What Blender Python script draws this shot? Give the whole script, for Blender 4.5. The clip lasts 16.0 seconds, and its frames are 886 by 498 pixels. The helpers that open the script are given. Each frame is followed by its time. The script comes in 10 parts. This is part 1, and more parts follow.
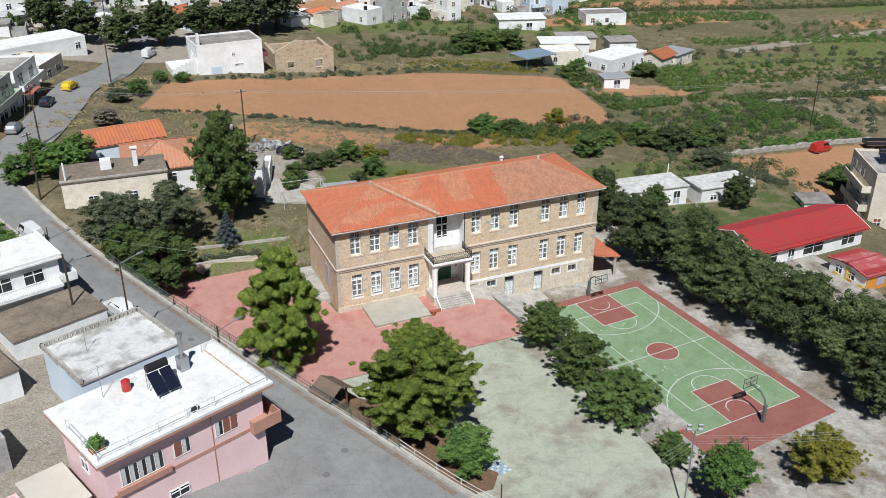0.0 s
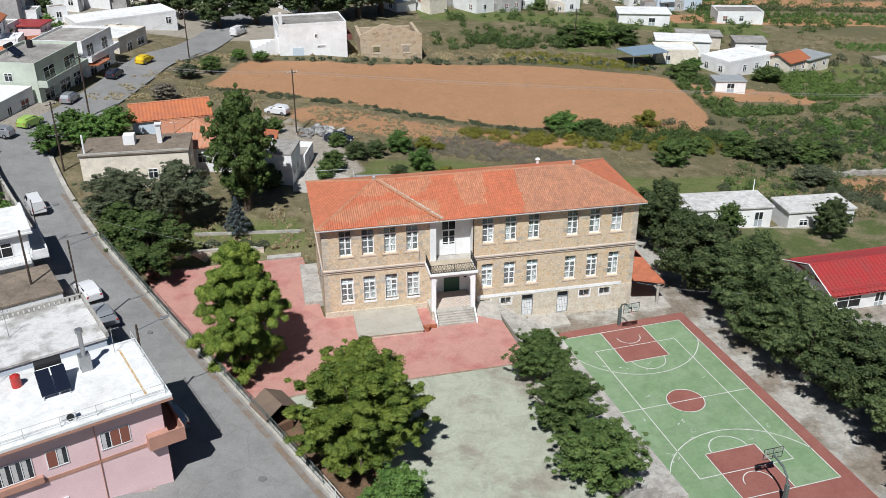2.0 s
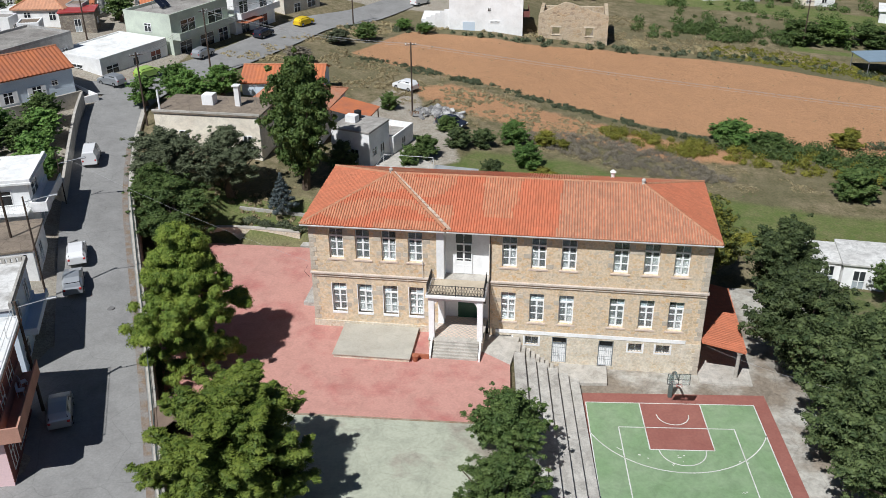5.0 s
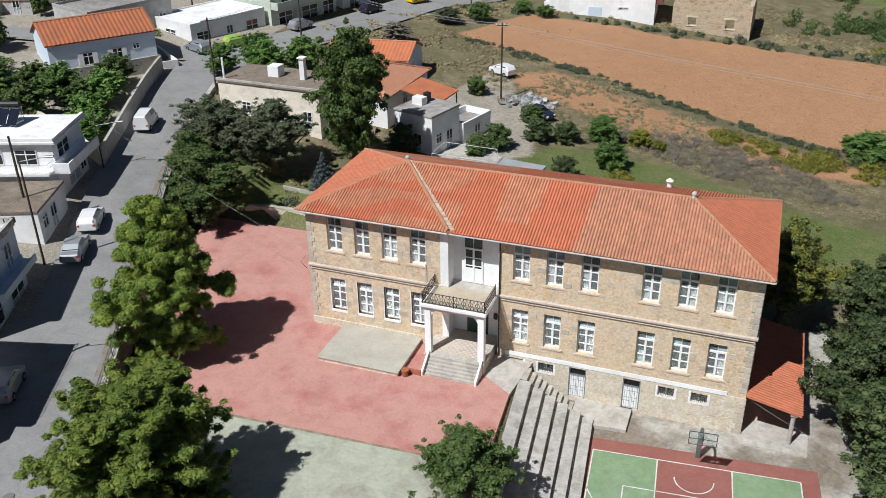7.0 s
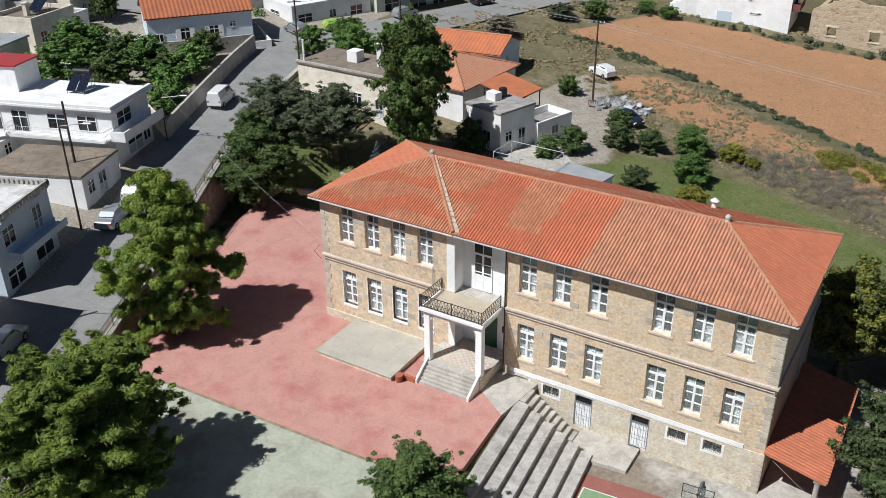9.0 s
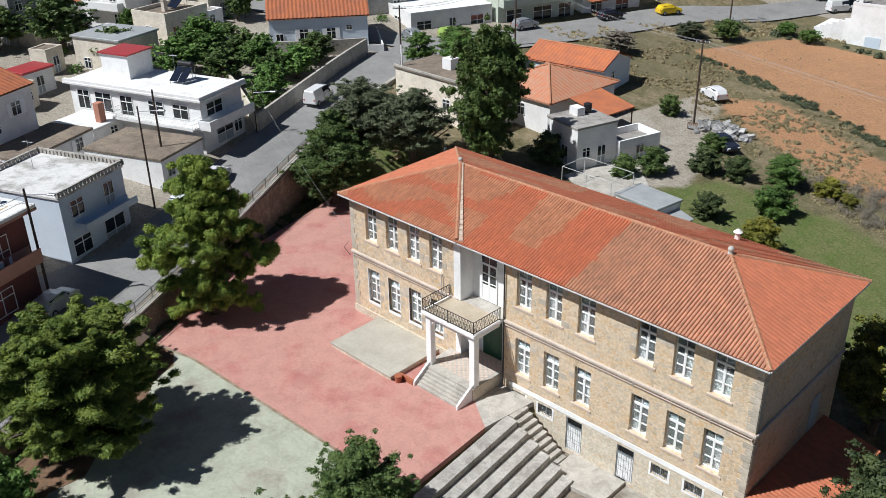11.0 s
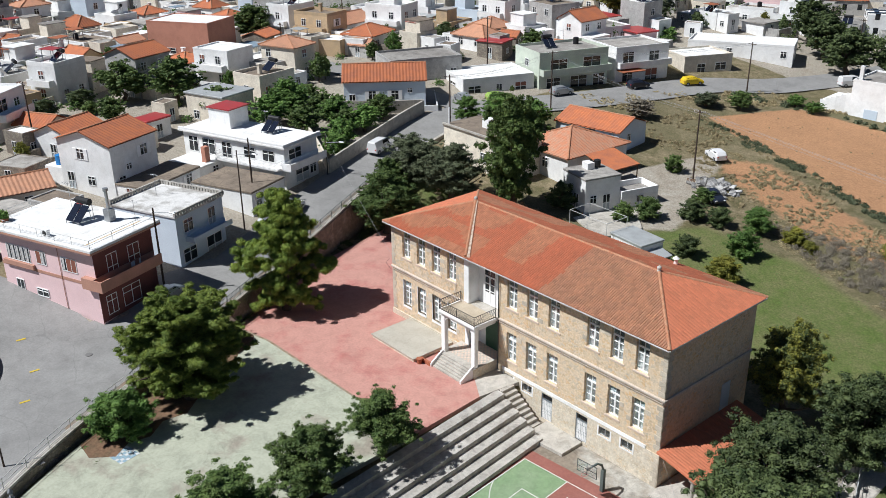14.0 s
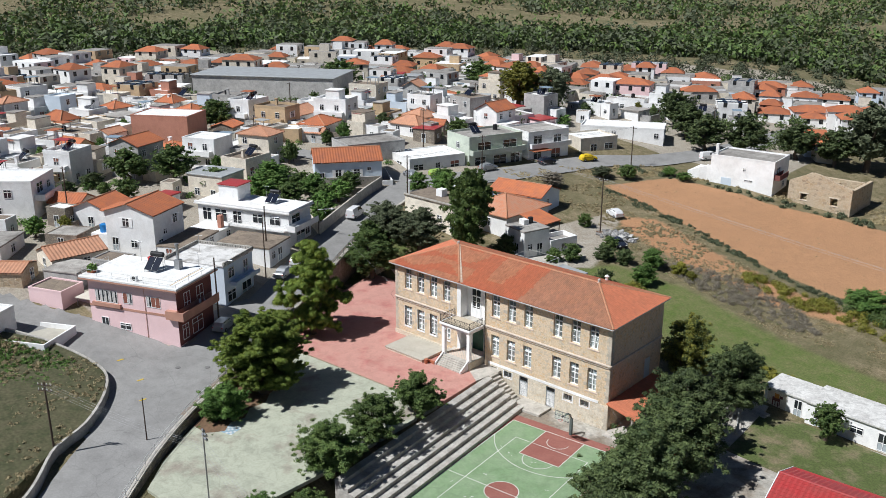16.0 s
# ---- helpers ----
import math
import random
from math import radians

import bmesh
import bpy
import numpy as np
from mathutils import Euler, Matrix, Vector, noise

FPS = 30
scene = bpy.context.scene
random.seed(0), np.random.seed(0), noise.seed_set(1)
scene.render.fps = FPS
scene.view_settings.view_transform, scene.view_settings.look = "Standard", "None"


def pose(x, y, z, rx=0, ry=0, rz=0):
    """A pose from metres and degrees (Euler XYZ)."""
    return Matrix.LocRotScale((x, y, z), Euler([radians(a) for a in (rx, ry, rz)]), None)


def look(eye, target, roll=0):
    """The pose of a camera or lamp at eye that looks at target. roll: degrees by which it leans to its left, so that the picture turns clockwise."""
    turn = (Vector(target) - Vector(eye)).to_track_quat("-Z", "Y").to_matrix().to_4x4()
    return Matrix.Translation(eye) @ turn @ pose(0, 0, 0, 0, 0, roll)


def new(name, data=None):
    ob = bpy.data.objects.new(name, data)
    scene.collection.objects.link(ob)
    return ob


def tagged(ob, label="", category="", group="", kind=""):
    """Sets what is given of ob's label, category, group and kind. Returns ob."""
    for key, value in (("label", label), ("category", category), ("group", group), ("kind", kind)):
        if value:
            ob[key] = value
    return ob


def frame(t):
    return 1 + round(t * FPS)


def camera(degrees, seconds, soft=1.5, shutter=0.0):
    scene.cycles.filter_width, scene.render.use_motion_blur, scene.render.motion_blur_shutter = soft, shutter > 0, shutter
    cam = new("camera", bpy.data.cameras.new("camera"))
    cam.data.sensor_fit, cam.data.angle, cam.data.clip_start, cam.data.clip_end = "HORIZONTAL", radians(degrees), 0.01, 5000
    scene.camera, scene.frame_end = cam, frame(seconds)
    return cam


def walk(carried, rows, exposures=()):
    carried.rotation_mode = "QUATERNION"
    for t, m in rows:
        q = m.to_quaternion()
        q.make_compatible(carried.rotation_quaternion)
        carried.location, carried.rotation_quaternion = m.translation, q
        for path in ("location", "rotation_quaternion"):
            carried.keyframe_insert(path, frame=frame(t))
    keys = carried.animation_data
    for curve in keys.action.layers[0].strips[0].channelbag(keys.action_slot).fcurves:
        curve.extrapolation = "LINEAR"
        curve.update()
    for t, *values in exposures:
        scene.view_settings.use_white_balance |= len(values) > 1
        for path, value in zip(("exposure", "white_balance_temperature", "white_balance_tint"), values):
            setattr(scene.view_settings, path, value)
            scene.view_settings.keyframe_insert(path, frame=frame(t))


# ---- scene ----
cam = camera(52.5, 16.0, soft=0.75)
walk(cam, [
    (0, look((-23.54, -87.49, 52.58), (-2.78, -37.87, 25.99), 0.03)),
    (0.5, look((-19.45, -86.11, 51.50), (-0.49, -35.80, 24.85), 0.06)),
    (1, look((-14.65, -84.72, 50.57), (1.97, -33.64, 23.83), -0.02)),
    (1.5, look((-9.75, -83.47, 49.60), (4.20, -31.62, 22.81), -0.03)),
    (2, look((-4.54, -81.92, 48.65), (6.40, -29.39, 21.79), -0.06)),
    (2.5, look((0.49, -79.96, 47.68), (8.39, -26.95, 20.71), -0.14)),
    (3, look((5.30, -77.87, 46.79), (10.09, -24.55, 19.70), -0.26)),
    (3.5, look((9.65, -75.54, 45.92), (11.44, -22.10, 18.70), -0.26)),
    (4, look((13.73, -72.89, 45.13), (12.46, -19.49, 17.80), -0.39)),
    (4.5, look((17.53, -70.08, 44.35), (13.20, -16.91, 16.88), -0.50)),
    (5, look((21.05, -67.20, 43.53), (13.70, -14.44, 15.91), -0.57)),
    (5.5, look((24.23, -64.26, 42.67), (13.96, -12.07, 14.89), -0.61)),
    (6, look((27.17, -61.23, 41.73), (14.01, -9.77, 13.82), -0.69)),
    (6.5, look((29.76, -58.18, 40.71), (13.80, -7.56, 12.73), -0.81)),
    (7, look((31.82, -55.30, 39.78), (13.37, -5.57, 11.73), -0.84)),
    (7.5, look((33.73, -52.47, 39.01), (12.85, -3.79, 10.82), -0.78)),
    (8, look((35.31, -49.83, 38.14), (12.15, -2.23, 9.89), -0.70)),
    (8.5, look((37.44, -48.39, 37.99), (11.97, -1.97, 9.78), -0.60)),
    (9, look((39.81, -47.19, 37.95), (11.98, -2.03, 9.91), -0.54)),
    (9.5, look((42.31, -45.69, 37.81), (11.98, -2.01, 10.03), -0.58)),
    (10, look((44.86, -43.97, 37.76), (12.00, -2.03, 10.17), -0.65)),
    (10.5, look((47.35, -42.11, 37.70), (12.04, -2.07, 10.31), -0.81)),
    (11, look((49.60, -40.22, 37.59), (12.04, -2.13, 10.42), -1.05)),
    (11.5, look((51.23, -38.67, 37.51), (11.94, -2.22, 10.53), -1.19)),
    (12, look((52.26, -37.77, 37.51), (11.85, -2.45, 10.69), -1.26)),
    (12.5, look((54.01, -37.77, 37.78), (12.67, -3.33, 11.25), -1.61)),
    (13, look((58.78, -40.67, 39.74), (16.70, -6.63, 13.85), -1.65)),
    (13.5, look((63.35, -44.87, 41.87), (21.07, -10.49, 16.76), -1.26)),
    (14, look((67.65, -50.53, 43.90), (25.67, -14.99, 19.91), -0.79)),
    (14.5, look((72.19, -57.34, 45.86), (30.75, -20.31, 23.25), -0.63)),
    (15, look((75.87, -65.09, 47.05), (35.33, -26.17, 26.05), -0.20)),
    (15.5, look((78.77, -73.52, 48.04), (39.51, -32.56, 28.53), 0.05)),
    (16, look((81.05, -82.12, 50.34), (43.37, -39.43, 31.45), 0.06)),
], exposures=((0, -0.04, 6150, 10), (4, -0.02, 6150, 10), (9, 0.0, 6150, 10), (12, 0.08, 6150, 10), (14, 0.10, 6150, 10), (16, 0.07, 6150, 10)))

# ---------------------------------------------------------------- light
SUN_DIR = Vector((0.41, 0.88, -1.32)).normalized()
world = bpy.data.worlds.new("sky")
scene.world = world
world.use_nodes = True
wn = world.node_tree
sky = wn.nodes.new("ShaderNodeTexSky")
sky.sky_type = "NISHITA"
sky.sun_disc = False
sky.sun_elevation = math.asin(-SUN_DIR.z)
sky.sun_rotation = math.atan2(-SUN_DIR.x, -SUN_DIR.y)
sky.air_density, sky.dust_density, sky.ozone_density = 0.5, 0.1, 1.0
wn.nodes["Background"].inputs["Strength"].default_value = 0.05
wn.links.new(sky.outputs["Color"], wn.nodes["Background"].inputs["Color"])
sun = new("sun", bpy.data.lights.new("sun", "SUN"))
sun.data.energy, sun.data.angle, sun.data.color = 5.0, radians(0.53), (1.0, 0.985, 0.95)
sun.matrix_world = look((0, 0, 200), Vector((0, 0, 200)) + SUN_DIR)

# ---------------------------------------------------------------- materials
def mat(name, col, col2=None, rough=0.85, scale=0.6, fine=9.0, amount=0.35, bump=0.15, metal=0.0, vary=0.0, island=0.0, spec=0.3, lo=0.38, hi=0.68, crack=0.0, crack_size=3.0, stain=0.0):
    """Two scales of variation: broad patches towards col2, fine grain in value, and relief from the grain."""
    m = bpy.data.materials.new(name)
    m.use_nodes = True
    nt = m.node_tree
    N, L = nt.nodes, nt.links
    b = N["Principled BSDF"]
    b.inputs["Roughness"].default_value = rough
    b.inputs["Metallic"].default_value = metal
    b.inputs["Specular IOR Level"].default_value = spec
    pos = N.new("ShaderNodeNewGeometry")
    n1 = N.new("ShaderNodeTexNoise")
    n1.inputs["Scale"].default_value, n1.inputs["Detail"].default_value, n1.inputs["Roughness"].default_value = scale, 5, 0.6
    n2 = N.new("ShaderNodeTexNoise")
    n2.inputs["Scale"].default_value, n2.inputs["Detail"].default_value = fine, 4
    L.new(pos.outputs["Position"], n1.inputs["Vector"])
    L.new(pos.outputs["Position"], n2.inputs["Vector"])
    ramp = N.new("ShaderNodeMapRange")
    ramp.inputs[1].default_value, ramp.inputs[2].default_value = lo, hi
    L.new(n1.outputs["Fac"], ramp.inputs[0])
    mix = N.new("ShaderNodeMix")
    mix.data_type = "RGBA"
    c2 = col2 or tuple(c * (1 - amount) for c in col)
    mix.inputs[6].default_value, mix.inputs[7].default_value = (*col, 1), (*c2, 1)
    L.new(ramp.outputs[0], mix.inputs[0])
    hsv = N.new("ShaderNodeHueSaturation")
    val = N.new("ShaderNodeMapRange")
    val.inputs[3].default_value, val.inputs[4].default_value = 1 - amount * 0.6, 1 + amount * 0.6
    val.inputs[1].default_value, val.inputs[2].default_value = 0.3, 0.7
    L.new(n2.outputs["Fac"], val.inputs[0])
    L.new(mix.outputs[2], hsv.inputs["Color"])
    last = val.outputs[0]
    for strength, socket in ((vary, N.new("ShaderNodeObjectInfo").outputs["Random"]), (island, pos.outputs["Random Per Island"])):
        if strength:
            r = N.new("ShaderNodeMapRange")
            r.inputs[3].default_value, r.inputs[4].default_value = 1 - strength, 1 + strength
            L.new(socket, r.inputs[0])
            mul = N.new("ShaderNodeMath")
            mul.operation = "MULTIPLY"
            L.new(last, mul.inputs[0])
            L.new(r.outputs[0], mul.inputs[1])
            last = mul.outputs[0]
    if stain:
        n3 = N.new("ShaderNodeTexNoise")
        n3.inputs["Scale"].default_value, n3.inputs["Detail"].default_value, n3.inputs["Roughness"].default_value, n3.inputs["Distortion"].default_value = scale * 2.6, 8, 0.72, 0.8
        L.new(pos.outputs["Position"], n3.inputs["Vector"])
        r = N.new("ShaderNodeMapRange")
        r.inputs[1].default_value, r.inputs[2].default_value, r.inputs[3].default_value, r.inputs[4].default_value = 0.44, 0.62, 1 + stain * 0.25, 1 - stain
        L.new(n3.outputs["Fac"], r.inputs[0])
        mul = N.new("ShaderNodeMath")
        mul.operation = "MULTIPLY"
        L.new(last, mul.inputs[0])
        L.new(r.outputs[0], mul.inputs[1])
        last = mul.outputs[0]
    if crack:
        wob = N.new("ShaderNodeVectorMath")
        wob.operation = "MULTIPLY_ADD"
        wob.inputs[1].default_value = (1.1, 1.1, 1.1)
        L.new(n1.outputs["Color"], wob.inputs[0])
        L.new(pos.outputs["Position"], wob.inputs[2])
        ve = N.new("ShaderNodeTexVoronoi")
        ve.feature = "DISTANCE_TO_EDGE"
        ve.inputs["Scale"].default_value = 1 / crack_size
        L.new(wob.outputs[0], ve.inputs["Vector"])
        r = N.new("ShaderNodeMapRange")
        r.inputs[1].default_value, r.inputs[2].default_value, r.inputs[3].default_value, r.inputs[4].default_value = 0.0, 0.05 / crack_size, 1 - crack, 1.0
        L.new(ve.outputs["Distance"], r.inputs[0])
        mul = N.new("ShaderNodeMath")
        mul.operation = "MULTIPLY"
        L.new(last, mul.inputs[0])
        L.new(r.outputs[0], mul.inputs[1])
        last = mul.outputs[0]
    L.new(last, hsv.inputs["Value"])
    L.new(hsv.outputs[0], b.inputs["Base Color"])
    if bump:
        bp = N.new("ShaderNodeBump")
        bp.inputs["Strength"].default_value, bp.inputs["Distance"].default_value = bump, 0.05
        L.new(n2.outputs["Fac"], bp.inputs["Height"])
        L.new(bp.outputs[0], b.inputs["Normal"])
    return m


def rubble(name, cols, joint, scale, bump=0.6, rough=0.9):
    """Rubble masonry: cells of varied stone colours, with paler recessed joints smeared over by mortar."""
    m = bpy.data.materials.new(name)
    m.use_nodes = True
    N, L = m.node_tree.nodes, m.node_tree.links
    b = N["Principled BSDF"]
    b.inputs["Roughness"].default_value, b.inputs["Specular IOR Level"].default_value = rough, 0.2
    pos = N.new("ShaderNodeNewGeometry")
    warp = N.new("ShaderNodeTexNoise")
    warp.inputs["Scale"].default_value = 2.2
    add = N.new("ShaderNodeVectorMath")
    add.operation = "MULTIPLY_ADD"
    add.inputs[1].default_value = (0.35, 0.35, 0.35)
    L.new(pos.outputs["Position"], warp.inputs["Vector"])
    L.new(warp.outputs["Color"], add.inputs[0])
    L.new(pos.outputs["Position"], add.inputs[2])
    squash = N.new("ShaderNodeMapping")
    squash.inputs["Scale"].default_value = (1, 1, 1.5)
    L.new(add.outputs[0], squash.inputs["Vector"])
    cell = N.new("ShaderNodeTexVoronoi")
    cell.inputs["Scale"].default_value = scale
    edge = N.new("ShaderNodeTexVoronoi")
    edge.feature = "DISTANCE_TO_EDGE"
    edge.inputs["Scale"].default_value = scale
    L.new(squash.outputs[0], cell.inputs["Vector"])
    L.new(squash.outputs[0], edge.inputs["Vector"])
    ramp = N.new("ShaderNodeValToRGB")
    ramp.color_ramp.interpolation = "CONSTANT"
    for i, c in enumerate(cols):
        e = ramp.color_ramp.elements[0] if i == 0 else ramp.color_ramp.elements.new(i / len(cols))
        e.color = (*c, 1)
    ramp.color_ramp.elements.remove(ramp.color_ramp.elements[-1]) if len(ramp.color_ramp.elements) > len(cols) else None
    sep = N.new("ShaderNodeSeparateColor")
    L.new(cell.outputs["Color"], sep.inputs[0])
    L.new(sep.outputs[0], ramp.inputs[0])
    thin = N.new("ShaderNodeMapRange")
    thin.inputs[1].default_value, thin.inputs[2].default_value = 0.02, 0.10
    L.new(edge.outputs["Distance"], thin.inputs[0])
    smear = N.new("ShaderNodeTexNoise")
    smear.inputs["Scale"].default_value, smear.inputs["Detail"].default_value = 0.9, 6
    L.new(pos.outputs["Position"], smear.inputs["Vector"])
    sm = N.new("ShaderNodeMapRange")
    sm.inputs[1].default_value, sm.inputs[2].default_value, sm.inputs[3].default_value, sm.inputs[4].default_value = 0.36, 0.66, 0.15, 0.8
    L.new(smear.outputs["Fac"], sm.inputs[0])
    mul = N.new("ShaderNodeMath")
    mul.operation = "MULTIPLY"
    L.new(thin.outputs[0], mul.inputs[0])
    L.new(sm.outputs[0], mul.inputs[1])
    mix = N.new("ShaderNodeMix")
    mix.data_type = "RGBA"
    mix.inputs[6].default_value = (*joint, 1)
    L.new(mul.outputs[0], mix.inputs[0])
    L.new(ramp.outputs[0], mix.inputs[7])
    patch = N.new("ShaderNodeTexNoise")
    patch.inputs["Scale"].default_value, patch.inputs["Detail"].default_value, patch.inputs["Roughness"].default_value = 0.45, 8, 0.7
    L.new(pos.outputs["Position"], patch.inputs["Vector"])
    pr = N.new("ShaderNodeMapRange")
    pr.inputs[1].default_value, pr.inputs[2].default_value, pr.inputs[3].default_value, pr.inputs[4].default_value = 0.50, 0.68, 0.0, 0.38
    L.new(patch.outputs["Fac"], pr.inputs[0])
    worn = N.new("ShaderNodeMix")
    worn.data_type = "RGBA"
    worn.inputs[7].default_value = (0.46, 0.41, 0.34, 1)
    L.new(pr.outputs[0], worn.inputs[0])
    L.new(mix.outputs[2], worn.inputs[6])
    fleck = N.new("ShaderNodeTexNoise")
    fleck.inputs["Scale"].default_value, fleck.inputs["Detail"].default_value = 5.0, 5
    L.new(pos.outputs["Position"], fleck.inputs["Vector"])
    fr = N.new("ShaderNodeMapRange")
    fr.inputs[1].default_value, fr.inputs[2].default_value, fr.inputs[3].default_value, fr.inputs[4].default_value = 0.3, 0.7, 0.85, 1.15
    L.new(fleck.outputs["Fac"], fr.inputs[0])
    tone = N.new("ShaderNodeHueSaturation")
    L.new(fr.outputs[0], tone.inputs["Value"])
    L.new(worn.outputs[2], tone.inputs["Color"])
    L.new(tone.outputs[0], b.inputs["Base Color"])
    bp = N.new("ShaderNodeBump")
    bp.inputs["Strength"].default_value, bp.inputs["Distance"].default_value = bump, 0.04
    L.new(thin.outputs[0], bp.inputs["Height"])
    L.new(bp.outputs[0], b.inputs["Normal"])
    return m


def leafy(name, col, col2, rough=0.65):
    """Leaves: each leaf has its own shade between two greens, broad patches vary, and light comes through."""
    m = bpy.data.materials.new(name)
    m.use_nodes = True
    N, L = m.node_tree.nodes, m.node_tree.links
    b = N["Principled BSDF"]
    b.inputs["Roughness"].default_value, b.inputs["Specular IOR Level"].default_value = rough, 0.35
    pos = N.new("ShaderNodeNewGeometry")
    n = N.new("ShaderNodeTexNoise")
    n.inputs["Scale"].default_value = 0.9
    L.new(pos.outputs["Position"], n.inputs["Vector"])
    add = N.new("ShaderNodeMath")
    add.operation = "MULTIPLY_ADD"
    add.inputs[1].default_value = 0.75
    L.new(pos.outputs["Random Per Island"], add.inputs[0])
    r = N.new("ShaderNodeMapRange")
    r.inputs[1].default_value, r.inputs[2].default_value, r.inputs[3].default_value, r.inputs[4].default_value = 0.35, 0.65, -0.25, 0.45
    L.new(n.outputs["Fac"], r.inputs[0])
    L.new(r.outputs[0], add.inputs[2])
    mix = N.new("ShaderNodeMix")
    mix.data_type = "RGBA"
    mix.inputs[6].default_value, mix.inputs[7].default_value = (*col, 1), (*col2, 1)
    L.new(add.outputs[0], mix.inputs[0])
    hue = N.new("ShaderNodeHueSaturation")
    v = N.new("ShaderNodeMapRange")
    v.inputs[3].default_value, v.inputs[4].default_value = 0.8, 1.2
    L.new(N.new("ShaderNodeObjectInfo").outputs["Random"], v.inputs[0])
    L.new(v.outputs[0], hue.inputs["Value"])
    L.new(mix.outputs[2], hue.inputs["Color"])
    L.new(hue.outputs[0], b.inputs["Base Color"])
    tr = N.new("ShaderNodeBsdfTranslucent")
    L.new(hue.outputs[0], tr.inputs["Color"])
    ms = N.new("ShaderNodeMixShader")
    ms.inputs[0].default_value = 0.16
    L.new(b.outputs[0], ms.inputs[1])
    L.new(tr.outputs[0], ms.inputs[2])
    L.new(ms.outputs[0], N["Material Output"].inputs["Surface"])
    return m


def glassy(name, tint):
    m = bpy.data.materials.new(name)
    m.use_nodes = True
    b = m.node_tree.nodes["Principled BSDF"]
    b.inputs["Base Color"].default_value = (*tint, 1)
    b.inputs["Roughness"].default_value, b.inputs["IOR"].default_value = 0.03, 1.45
    b.inputs["Transmission Weight"].default_value = 0.9
    return m


